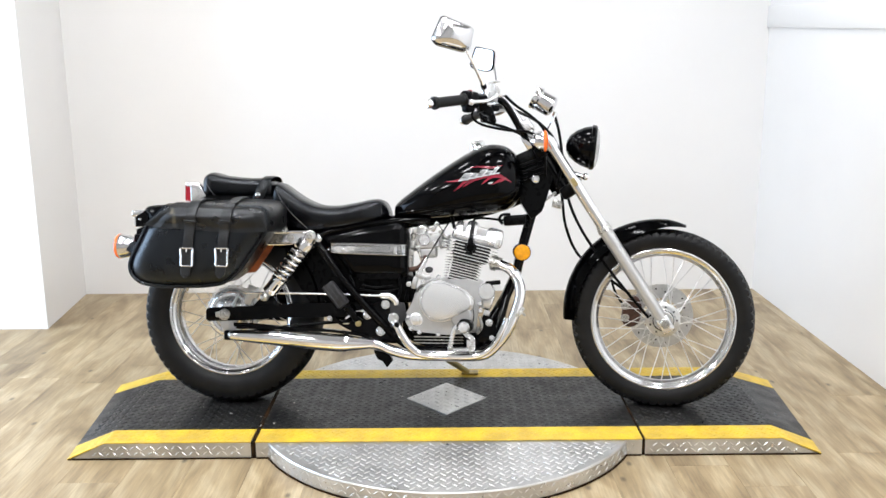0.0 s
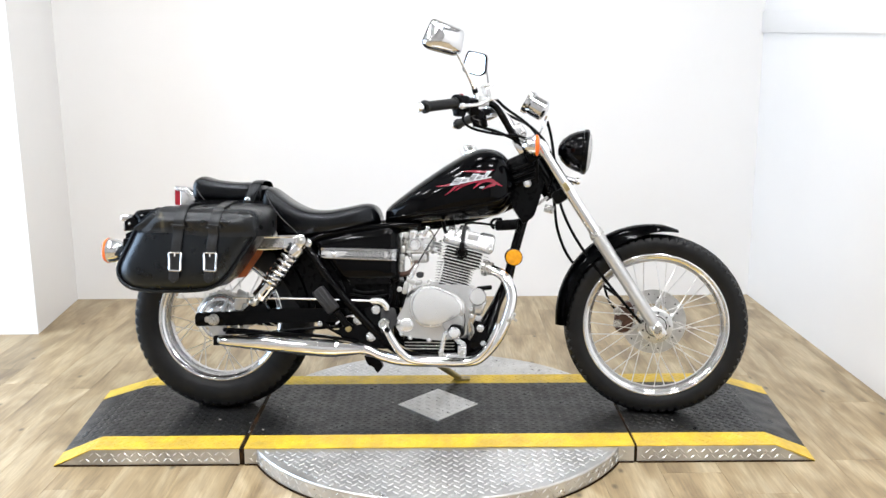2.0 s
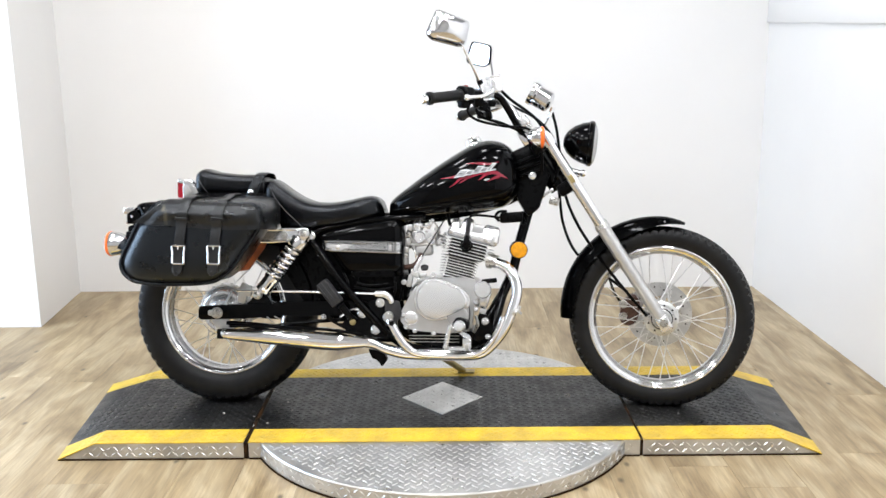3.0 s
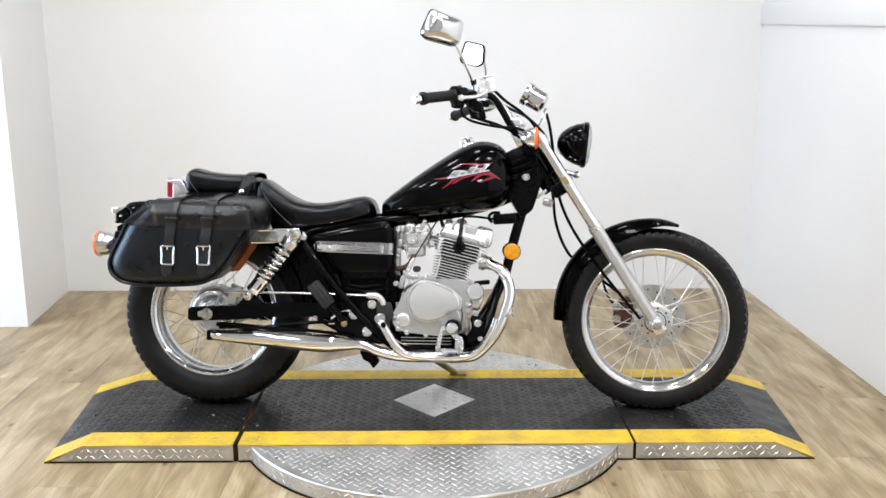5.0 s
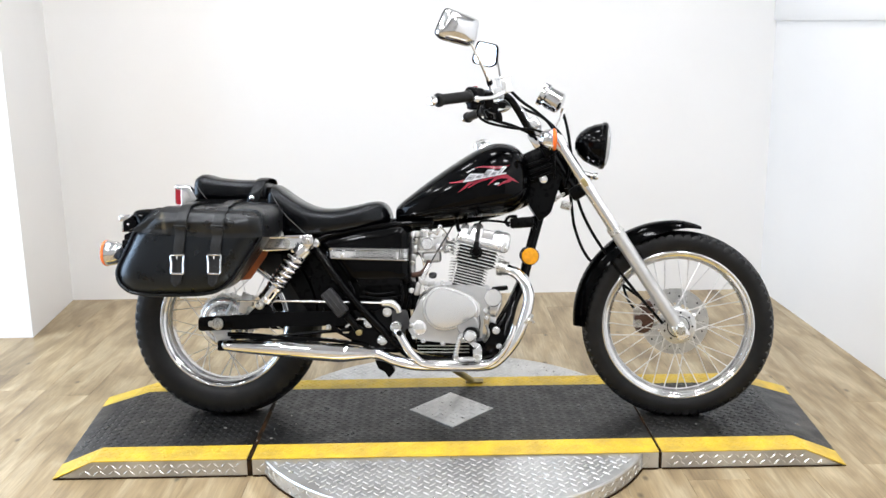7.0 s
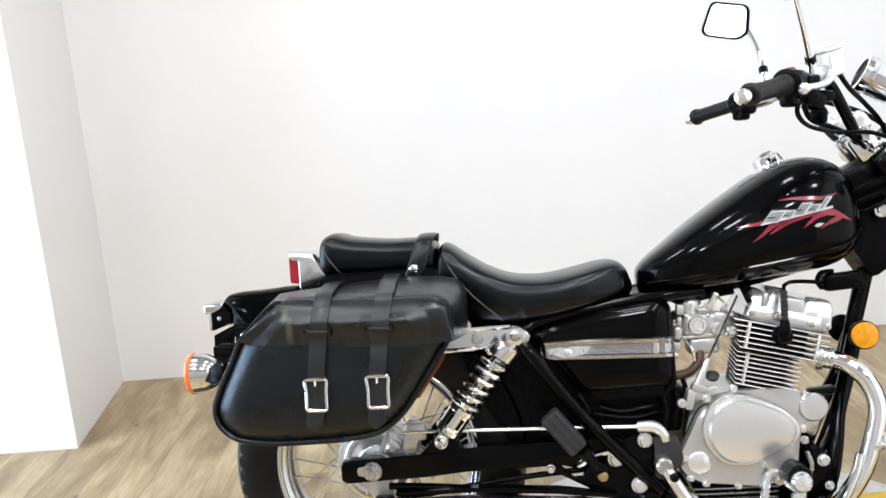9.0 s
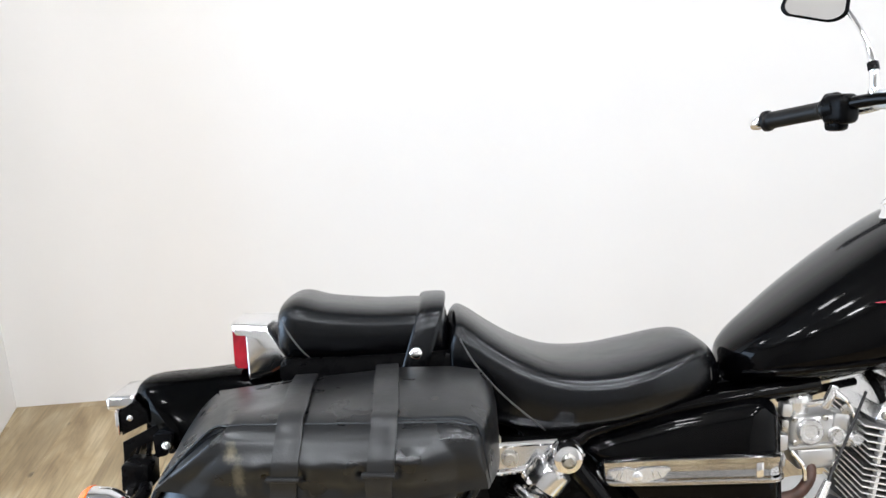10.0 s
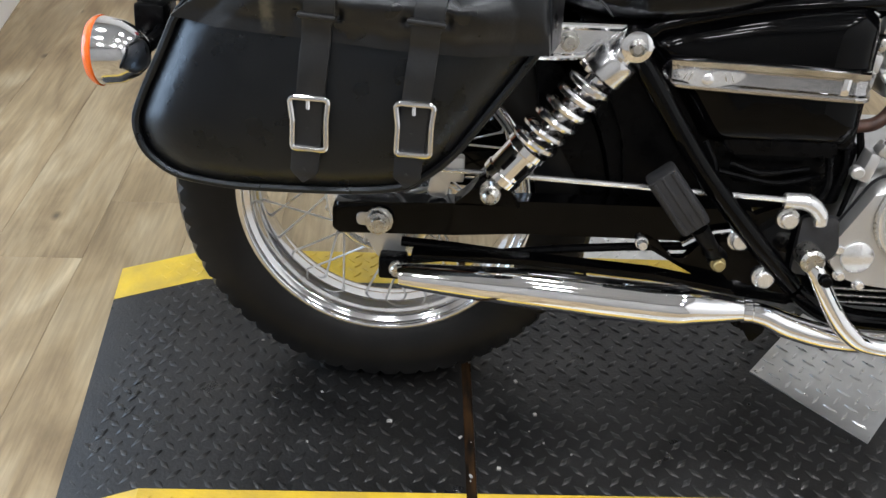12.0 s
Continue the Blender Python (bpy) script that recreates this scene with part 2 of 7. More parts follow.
def tube(bm, pts, r, seg=12, n=6, caps=True):
    """A round bar along a smooth line; r is one radius or one for each given point."""
    q = curve_points(pts, n)
    rs = r if isinstance(r, (list, tuple)) else [r] * len(pts)
    step = (len(q) - 1) / (len(pts) - 1)
    up, rings = None, []
    for i, c in enumerate(q):
        d = (q[min(i + 1, len(q) - 1)] - q[max(i - 1, 0)]).normalized()
        if up is None:
            up = d.orthogonal().normalized()
        up = (up - d * up.dot(d)).normalized()
        side = d.cross(up)
        f = i / step
        k = min(int(f), len(rs) - 2)
        rad = rs[k] + (rs[k + 1] - rs[k]) * (f - k)
        rings.append([bm.verts.new(c + (up * math.cos(a) + side * math.sin(a)) * rad) for a in (2 * math.pi * j / seg for j in range(seg))])
    skin(bm, rings, caps)
    return bm


def skin(bm, rings, caps=True, closed=True):
    for a, b in zip(rings, rings[1:]):
        m = len(a)
        for j in range(m if closed else m - 1):
            bm.faces.new((a[j], a[(j + 1) % m], b[(j + 1) % m], b[j]))
    if caps:
        bm.faces.new(list(reversed(rings[0])))
        bm.faces.new(rings[-1])


def lathe(bm, profile, centre, axis, seg=32, caps=True, wobble=None):
    """Turns (along, radius) pairs round an axis through centre."""
    axis = Vector(axis).normalized()
    u = axis.orthogonal().normalized()
    if abs(axis.y) > 0.9:
        u = Vector((1, 0, 0))
    v = axis.cross(u)
    c = Vector(centre)
    rings = []
    for k, (a, r) in enumerate(profile):
        ring = []
        for j in range(seg):
            t = 2 * math.pi * j / seg
            rr = r + (wobble(k, j) if wobble else 0)
            ring.append(bm.verts.new(c + axis * a + (u * math.cos(t) + v * math.sin(t)) * max(rr, 1e-4)))
        rings.append(ring)
    skin(bm, rings, caps)
    return bm


def box(bm, centre, size, turn=(0, 0, 0), bevel=0.0, seg=2):
    r = bmesh.ops.create_cube(bm, size=1.0, matrix=pose(*centre, *turn) @ Matrix.Diagonal((*size, 1)))
    if bevel:
        edges = list({e for v in r["verts"] for e in v.link_edges})
        bmesh.ops.bevel(bm, geom=edges, offset=bevel, segments=seg, profile=0.5, affect="EDGES")
    return bm


def slab(bm, outline, y0, y1, bevel=0.0, seg=2):
    """A plate: an outline in x and z, from y0 to y1."""
    a = [bm.verts.new((x, y0, z)) for x, z in outline]
    b = [bm.verts.new((x, y1, z)) for x, z in outline]
    n = len(a)
    fs = [bm.faces.new(a), bm.faces.new(list(reversed(b)))]
    for i in range(n):
        fs.append(bm.faces.new((a[i], b[i], b[(i + 1) % n], a[(i + 1) % n])))
    if bevel:
        edges = list(fs[0].edges) + list(fs[1].edges)
        bmesh.ops.bevel(bm, geom=edges, offset=bevel, segments=seg, profile=0.5, affect="EDGES")
    return bm


def rounded(outline, r, n=4):
    """The outline with its corners rounded off."""
    out, m = [], len(outline)
    for i in range(m):
        p, a, b = Vector(outline[i]), Vector(outline[i - 1]), Vector(outline[(i + 1) % m])
        da, db = a - p, b - p
        k = min(r, da.length * 0.45, db.length * 0.45)
        s, e = p + da.normalized() * k, p + db.normalized() * k
        for j in range(n + 1):
            t = j / n
            out.append(tuple((1 - t) ** 2 * s + 2 * t * (1 - t) * p + t * t * e))
    return out


def ball(bm, centre, r, seg=12, squash=(1, 1, 1)):
    bmesh.ops.create_uvsphere(bm, u_segments=seg, v_segments=max(6, seg // 2), radius=r,
                              matrix=Matrix.Translation(centre) @ Matrix.Diagonal((*squash, 1)))
    return bm


def lerp_table(table, x):
    for (x0, *a), (x1, *b) in zip(table, table[1:]):
        if x <= x1:
            t = max(0.0, (x - x0) / (x1 - x0))
            return [p + (q - p) * t for p, q in zip(a, b)]
    return list(table[-1][1:])


def smooth_table(table, n):
    """Rows of numbers, drawn as smooth lines with n steps from row to row."""
    out = []
    for k in range(0, len(table[0]), 3):
        cols = [(row + (0, 0))[k:k + 3] for row in table]
        pts = curve_points(cols, n)
        out.append([tuple(p) for p in pts])
    return [sum((c[i] for c in out), ()) for i in range(len(out[0]))]


def bolt(name, at, r, parent, axis=(0, -1, 0), mat=None, length=0.012, label=""):
    bm = bmesh.new()
    lathe(bm, [(0, r * 1.25), (length * 0.3, r * 1.25), (length * 0.32, r), (length * 0.85, r), (length, r * 0.8)], at, axis, 12)
    return part(name, bm, mat or STEEL, parent, label)


def lug_field(bm, inside, x0, x1, y0, y1, pitch, z, length, width, height, tilt=0.0):
    """Raised bars, turned one way and the other, as on tread plate."""
    nx, ny = int((x1 - x0) / pitch) + 1, int((y1 - y0) / pitch) + 1
    for i in range(nx):
        for j in range(ny):
            x, y = x0 + (i + 0.5) * pitch, y0 + (j + 0.5) * pitch
            a = math.pi / 4 if i % 2 else -math.pi / 4
            if (i + j) % 2 or not inside(x, y, length * 0.4):
                continue
            c, s = math.cos(a), math.sin(a)
            zz = z(x, y) if callable(z) else z
            base = [(-length / 2, 0), (0, -width / 2), (length / 2, 0), (0, width / 2)]
            vs = []
            for u, v in base:
                px, py = x + u * c - v * s, y + u * s + v * c
                vs.append(bm.verts.new((px, py, z(px, py) if callable(z) else zz)))
            tops = []
            for u in (-length * 0.36, length * 0.36):
                px, py = x + u * c, y + u * s
                tops.append(bm.verts.new((px, py, (z(px, py) if callable(z) else zz) + height)))
            t0, t1 = tops
            bm.faces.new((vs[0], vs[1], t0))
            bm.faces.new((vs[1], t1, t0))
            bm.faces.new((vs[1], vs[2], t1))
            bm.faces.new((vs[2], vs[3], t1))
            bm.faces.new((vs[3], t0, t1))
            bm.faces.new((vs[3], vs[0], t0))


# ---------------------------------------------------------------- the room
def wall(name, outline, height, label, paint=None, low=0.0):
    bm = bmesh.new()
    a = [bm.verts.new((x, y, low)) for x, y in outline]
    b = [bm.verts.new((x, y, height)) for x, y in outline]
    n = len(a)
    for i in range(n):
        bm.faces.new((a[i], a[(i + 1) % n], b[(i + 1) % n], b[i]))
    bm.faces.new(b)
    bm.faces.new(list(reversed(a)))
    ob = link(name, bm, paint or WALL, smooth=False)
    return tagged(ob, label, "wall", kind="structure")


W = 0.12
wall("wall_back", [(-1.864, BACK), (RIGHT, BACK), (RIGHT, BACK + W), (-1.864, BACK + W)], CEIL, "plain white painted wall behind the motorcycle")
wall("wall_right", [(RIGHT, NEAR), (RIGHT + W, NEAR), (RIGHT + W, BACK + W), (RIGHT, BACK + W)], CEIL, "plain white painted side wall with a ledge line")
wall("wall_pillar", [(-1.80, 1.37), (-1.864, BACK), (-1.864, BACK + W), (LEFT, BACK + W), (LEFT, 1.37)], CEIL,
     "white painted wall corner jutting beside the alcove")
wall("wall_left_1", [(LEFT - W, NEAR), (LEFT, NEAR), (LEFT, DOOR[0]), (LEFT - W, DOOR[0])], CEIL, "plain unseen side wall by the doorway, dimmed for reflections", DIMWALL)
wall("wall_left_2", [(LEFT - W, DOOR[1]), (LEFT, DOOR[1]), (LEFT, BACK + W), (LEFT - W, BACK + W)], CEIL, "plain unseen side wall by the doorway, dimmed for reflections", DIMWALL)
wall("wall_left_3", [(LEFT - W, DOOR[0]), (LEFT, DOOR[0]), (LEFT, DOOR[1]), (LEFT - W, DOOR[1])], CEIL, "plain unseen wall over the doorway, dimmed for reflections", DIMWALL, DOOR[2])
# added out of view, close enough that gloss parts mirror grey instead of floor
wall("wall_near", [(LEFT - W, NEAR - W), (RIGHT + W, NEAR - W), (RIGHT + W, NEAR), (LEFT - W, NEAR)], CEIL, "plain unseen wall closing the room, greyed for reflections", GREYWALL)
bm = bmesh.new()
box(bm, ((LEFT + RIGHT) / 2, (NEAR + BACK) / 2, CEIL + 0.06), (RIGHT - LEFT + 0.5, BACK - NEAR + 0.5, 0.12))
tagged(link("ceiling", bm, CEILING, smooth=False), "flat unseen ceiling, toned down for reflections", "ceiling", kind="structure")
# ledge along the side wall
bm = bmesh.new()
box(bm, (RIGHT - 0.006, BACK - 1.5, 1.316), (0.012, 3.0, 0.10), (1.9, 0, 0), bevel=0.003)
tagged(link("trim", bm, WALL), "thin white ledge board along the side wall", "trim", kind="structure")

for lx, ly, watts in LAMPS:
    base = tagged(new("ceiling_light"), "square white ceiling light with a pale diffuser", "ceiling light", "ceiling lights")
    base.matrix_world = pose(lx, ly, CEIL)
    bm = bmesh.new()
    box(bm, (0, 0, -0.02), (0.34, 0.34, 0.04), bevel=0.006)
    part("housing", bm, WHITE_METAL, base)
    bm = bmesh.new()
    box(bm, (0, 0, -0.052), (0.28, 0.28, 0.022), bevel=0.006)
    part("diffuser", bm, LAMPFACE, base)

# ---------------------------------------------------------------- turntable and ramp platform
DISC_C, DISC_R = (0.0, 0.285), 0.615
P_FRONT, P_BACK = 0.0, 0.632
SEAMS = ((-0.5895, 0.0075), (0.596, 0.0045))
X_END, X_KNEE = (-1.158, 1.138), (-1.040, 1.014)
SKEW = 0.09


def plat_z(x, y=0):
    if x < X_KNEE[0]:
        e = X_END[0] - SKEW * y
        return PLAT * max(0.06, (x - e) / (X_KNEE[0] - e))
    if x > X_KNEE[1]:
        e = X_END[1] + SKEW * y
        return PLAT * max(0.06, (e - x) / (e - X_KNEE[1]))
    return PLAT


turntable = tagged(new("turntable"), "round silver tread-plate turntable lying on the floor", "turntable")
turntable.location = (DISC_C[0], DISC_C[1], 0)
bm = bmesh.new()
lathe(bm, [(0.0, DISC_R - 0.004), (0.006, DISC_R), (PLAT - 0.008, DISC_R), (PLAT - 0.004, DISC_R - 0.003)], (0, 0, 0), (0, 0, 1), 128)
top = part("drum", bm, PLATE, turntable, "", 15)
bm = bmesh.new()
lug_field(bm, lambda x, y, g: math.hypot(x, y) < DISC_R - 0.014 and not (P_FRONT - DISC_C[1] - 0.01 < y < P_BACK - DISC_C[1] + 0.01),
          -DISC_R, DISC_R, -DISC_R, DISC_R, 0.0165, PLAT - 0.0042, 0.0235, 0.0060, 0.0022)
part("raised_lug", bm, PLATE_LUG, turntable)["kind"] = "stuff"
bm = bmesh.new()
n_side = 184
for k in range(n_side):
    for row in range(2):
        a = 2 * math.pi * (k + 0.5 * row) / n_side
        zc = 0.0165 + row * 0.0195
        s = 1 if (k + row) % 2 else -1
        vs = []
        for u, v in ((-0.0085, -0.0075 * s), (0.0014, -0.0016 * s), (0.0085, 0.0075 * s), (-0.0014, 0.0016 * s)):
            t = a + u / DISC_R
            vs.append(bm.verts.new((DISC_R * math.cos(t) * 1.0003, DISC_R * math.sin(t) * 1.0003, zc + v)))
        tp = bm.verts.new(((DISC_R + 0.0024) * math.cos(a), (DISC_R + 0.0024) * math.sin(a), zc))
        for j in range(4):
            bm.faces.new((vs[j], vs[(j + 1) % 4], tp))
part("edge_lug", bm, PLATE_LUG, turntable)["kind"] = "stuff"
# dark rubber foot strip where the drum meets the floor
bm = bmesh.new()
lathe(bm, [(0.0005, DISC_R + 0.003), (0.0045, DISC_R + 0.003), (0.0046, DISC_R - 0.004)], (0, 0, 0), (0, 0, 1), 128, caps=False)
part("foot_strip", bm, DARKGAP, turntable)

platform = tagged(new("ramp_platform"), "low display platform with black tread mat, yellow borders and end ramps", "platform")
SPANS = [(X_END[0], SEAMS[0][0] - SEAMS[0][1]), (sum(SEAMS[0]), SEAMS[1][0] - SEAMS[1][1]), (sum(SEAMS[1]), X_END[1])]
NAMES = ("ramp_section", "centre_section", "ramp_section")
DIA = (0.0, 0.342, 0.135, 0.146)


def profile_x(x0, x1):
    return [x for x in (x0, X_KNEE[0], X_KNEE[1], x1) if x0 <= x <= x1]


def strip(bm, x0, x1, y0, y1, dz, floor_z=None, thick=0.003):
    """A sheet that follows the platform's profile."""
    xs = profile_x(x0, x1)
    lo, hi = [], []
    for x in xs:
        pair_hi, pair_lo = [], []
        for y in (y0, y1):
            xe = x + (SKEW * y if x == X_END[1] else -SKEW * y if x == X_END[0] else 0)
            z = plat_z(xe, y) + dz
            b = floor_z if floor_z is not None else z - thick
            pair_hi.append(bm.verts.new((xe, y, z)))
            pair_lo.append(bm.verts.new((xe, y, b)))
        hi.append(pair_hi)
        lo.append(pair_lo)
    for i in range(len(xs) - 1):
        for q in ((hi[i][0], hi[i + 1][0], hi[i + 1][1], hi[i][1]), (lo[i][0], lo[i][1], lo[i + 1][1], lo[i + 1][0]),
                  (hi[i][0], lo[i][0], lo[i + 1][0], hi[i + 1][0]), (hi[i][1], hi[i + 1][1], lo[i + 1][1], lo[i][1])):
            bm.faces.new(q)
    for i in (0, len(xs) - 1):
        q = (hi[i][0], hi[i][1], lo[i][1], lo[i][0])
        bm.faces.new(q if i else tuple(reversed(q)))


def in_diamond(x, y, g=0.0):
    return abs(x - DIA[0]) / (DIA[2] + g) + abs(y - DIA[1]) / (DIA[3] + g) < 1


for (x0, x1), nm in zip(SPANS, NAMES):
    bm = bmesh.new()
    strip(bm, x0, x1, P_FRONT + 0.001, P_BACK - 0.001, -0.0035, floor_z=0.004)
    for v in bm.verts:
        v.co.x += 0.007 if v.co.x < X_KNEE[0] - 0.05 else -0.007 if v.co.x > X_KNEE[1] + 0.05 else 0.0
    body = part(nm, bm, PLATE, platform, "silver tread-plate side", 20)
    # side lugs on the front face
    bm = bmesh.new()
    k = 0
    x = x0 + 0.02
    while x < x1 - 0.022:
        for row in range(2):
            zc = 0.017 + row * 0.019
            if zc + 0.008 > plat_z(x + 0.0105 * row) - 0.005 or (-0.50 < x < 0.50):
                continue
            s = 1 if (k + row) % 2 else -1
            xo = x + 0.0105 * row
            vs = [bm.verts.new((xo + u, P_FRONT + 0.0008, zc + v)) for u, v in ((-0.0085, -0.0075 * s), (0.0014, -0.0016 * s), (0.0085, 0.0075 * s), (-0.0014, 0.0016 * s))]
            tp = bm.verts.new((xo, P_FRONT - 0.0020, zc))
            for j in range(4):
                bm.faces.new((vs[j], vs[(j + 1) % 4], tp))
        x += 0.021
        k += 1
    if len(bm.verts):
        part("side_lug", bm, PLATE_LUG, body)["kind"] = "stuff"
    else:
        bm.free()
    bm = bmesh.new()
    strip(bm, x0, x1, 0.093, 0.546, 0.0)
    mat = part("rubber_mat", bm, MAT, platform, "black diamond-tread rubber mat", 20)
    bm = bmesh.new()
    lug_field(bm, lambda x, y, g: x0 + 0.008 < x < x1 - 0.008 and 0.098 < y < 0.541 and not in_diamond(x, y, 0.014),
              x0, x1, 0.093, 0.546, 0.0168, lambda x, y: plat_z(x, y) - 0.0001, 0.0255, 0.0092, 0.0022)
    part("tread_lug", bm, LUG, mat, "", 180)["kind"] = "stuff"
    for y0, y1 in ((P_FRONT - 0.002, 0.093), (0.546, P_BACK + 0.002)):
        bm = bmesh.new()
        strip(bm, x0, x1, y0, y1, 0.0006)
        yb = part("yellow_border", bm, YELLOW, platform, "yellow safety border", 20)
        bm = bmesh.new()
        lug_field(bm, lambda x, y, g: x0 + 0.008 < x < x1 - 0.008 and y0 + 0.008 < y < y1 - 0.008,
                  x0, x1, y0, y1, 0.0139, lambda x, y: plat_z(x, y) + 0.0005, 0.0200, 0.0060, 0.0018)
        part("border_lug", bm, YELLOW, yb)["kind"] = "stuff"
    # rubber foot under the side
    bm = bmesh.new()
    box(bm, ((x0 + x1) / 2, 0.316, 0.0016), (x1 - x0 - 0.004, 0.638, 0.003))
    part("foot_strip", bm, DARKGAP, platform)

for sx, gap in SEAMS:
    bm = bmesh.new()
    box(bm, (sx, 0.317, PLAT / 2 - 0.001), (2 * gap + 0.0004, 0.632, PLAT - 0.0055))
    part("seam_filler", bm, DARKGAP, platform, "dark dirty joint")

bm = bmesh.new()
corners = [(DIA[0] - DIA[2], DIA[1]), (DIA[0], DIA[1] - DIA[3]), (DIA[0] + DIA[2], DIA[1]), (DIA[0], DIA[1] + DIA[3])]
lo = [bm.verts.new((x, y, PLAT - 0.002)) for x, y in corners]
hi = [bm.verts.new((x, y, PLAT + 0.0022)) for x, y in corners]
bm.faces.new(hi)
for i in range(4):
    bm.faces.new((lo[i], lo[(i + 1) % 4], hi[(i + 1) % 4], hi[i]))
inset = part("diamond_plate", bm, PLATE, platform, "bright diamond-shaped tread-plate inset", 20)
bm = bmesh.new()
lug_field(bm, lambda x, y, g: in_diamond(x, y, -0.014), -0.14, 0.14, 0.19, 0.50, 0.0165, PLAT + 0.0021, 0.0235, 0.0060, 0.0022)
part("raised_lug", bm, PLATE_LUG, inset)["kind"] = "stuff"
for sx, sy in ((-0.124, 0.342), (0.124, 0.342)):
    bm = bmesh.new()
    lathe(bm, [(0, 0.0045), (0.0015, 0.004), (0.0022, 0.002)], (sx, sy, PLAT + 0.002), (0, 0, 1), 10)
    part("screw", bm, STEEL, inset)

# tiny crumbs of dirt on the mat
random.seed(11)
bm = bmesh.new()
for k in range(46):
    x = random.gauss(-0.56, 0.07) if k < 26 else random.uniform(-0.95, 0.9)
    y = random.uniform(0.11, 0.42)
    s = random.uniform(0.0011, 0.0034) if k % 6 else 0.0048
    box(bm, (x, y, plat_z(x, y) + s * 0.25), (s * random.uniform(0.8, 1.8), s, s * 0.6), (0, 0, random.uniform(0, 180)))
tagged(link("dirt_crumbs", bm, CRUMB, smooth=False), "tiny pale crumbs of dirt scattered on the rubber mat", "dirt", kind="stuff")

# ---------------------------------------------------------------- motorcycle
BIKE = pose(-0.72, 0.35, PLAT, -11, 0, -3.5)
bike = tagged(new("motorcycle"), "black chrome-trimmed cruiser motorcycle leaning on its side stand", "motorcycle")
bike.matrix_world = BIKE
RAKE = Vector((-0.540, 0, 0.842)).normalized()
STEER = Matrix.Translation((1.06, 0, 0.78)) @ Matrix.Rotation(radians(-6), 4, RAKE) @ Matrix.Translation((-1.06, 0, -0.78))


def front(name, bm, mat, parent=None, label="", angle=35):
    """A part that turns with the fork."""
    bm.transform(STEER)
    return part(name, bm, mat, parent or bike, label, angle)


FA, FR = (1.432, 0, 0.291), 0.295
RA, RR = (0.0, 0, 0.300), 0.303


def tyre_mesh(centre, R, rim, half, teeth, deep):
    """A tyre with a grooved tread and stepped shoulders."""
    bm = bmesh.new()
    prof = []
    side = [(rim - 0.006, 0.70), (rim + 0.004, 0.80), (rim + (R - rim) * 0.25, 0.96), (rim + (R - rim) * 0.5, 1.0),
            (rim + (R - rim) * 0.70, 0.955)]
    for r, w in side:
        prof.append((-half * w, r))
    crown = 11
    for k in range(crown):
        u = -0.88 + 1.76 * k / (crown - 1)
        drop = (R - rim) * (0.02 * abs(u) + 0.155 * abs(u / 0.88) ** 2.6)
        prof.append((half * u, R - drop))
    for r, w in reversed(side):
        prof.append((half * w, r))
    seg = teeth * 4
    n = len(prof)

    def wobble(k, j):
        c = k - len(side)
        j = j + (2 if c > crown / 2 else 0)
        if c in (-1, crown):
            return -deep * 0.55 if j % 4 == 0 else 0.0
        if c < 0 or c > crown:
            return 0.0
        edge = abs(c - crown // 2)
        if edge >= 4:
            return -deep if j % 4 == 0 else 0.0
        if edge == 3:
            return -deep * 0.8 if j % 4 in (0, 1) else 0.0
        if edge == 2:
            return -deep * 0.8 if j % 4 in (2, 3) else 0.0
        return -deep * 0.8 if edge == 1 and j % 8 in (4, 5) else 0.0

    lathe(bm, prof, centre, (0, 1, 0), seg, caps=False, wobble=wobble)
    return bm


def rim_mesh(centre, r, half):
    bm = bmesh.new()
    left = [(-half + 0.004, r + 0.007), (-half, r + 0.0065), (-half - 0.0035, r + 0.003), (-half - 0.004, r - 0.001), (-half - 0.002, r - 0.0045), (-half + 0.002, r - 0.0055),
            (-half + 0.004, r - 0.004), (-half + 0.006, r - 0.0055), (-half + 0.0075, r - 0.011), (-half + 0.011, r - 0.0145), (-half * 0.58, r - 0.0155), (-half * 0.5, r - 0.0145),
            (-half * 0.42, r - 0.0165), (-half * 0.30, r - 0.0205), (-half * 0.15, r - 0.022)]
    prof = left + [(-a, b) for a, b in reversed(left)] + [(half - 0.012, r + 0.004), (0, r - 0.012), (-half + 0.012, r + 0.004)]
    lathe(bm, prof + [prof[0]], centre, (0, 1, 0), 112, caps=False)
    return bm


def spokes(centre, flange, fy, rim_r, wheel, put, count=36):
    c = Vector(centre)
    for k in range(count):
        side = -1 if k % 2 else 1
        a = 2 * math.pi * k / count
        lean = radians(34) * (1 if (k // 2) % 2 else -1)
        h = a + lean
        bm = bmesh.new()
        p0 = c + Vector((math.cos(h) * flange, side * fy, math.sin(h) * flange))
        p1 = c + Vector((math.cos(a) * rim_r, side * 0.006, math.sin(a) * rim_r))
        tube(bm, [p0, p0.lerp(p1, 0.9), p1], [0.0017, 0.0017, 0.0034], 6, 2)
        put("spoke", bm, SPOKE, wheel)


# rear wheel
rear = part("rear_wheel", rim_mesh(RA, 0.205, 0.052), RIM, bike, "chrome rim with wire spokes", 60)
part("tyre", tyre_mesh(RA, RR, 0.206, 0.066, 60, 0.0060), RUBBER, rear, "black tyre with blocky tread")
bm = bmesh.new()
lathe(bm, [(-0.052, 0.020), (-0.050, 0.076), (-0.046, 0.084), (-0.030, 0.088), (-0.004, 0.088), (0.0, 0.05), (0.05, 0.045), (0.052, 0.07), (0.062, 0.07), (0.07, 0.03)],
      RA, (0, 1, 0), 48)
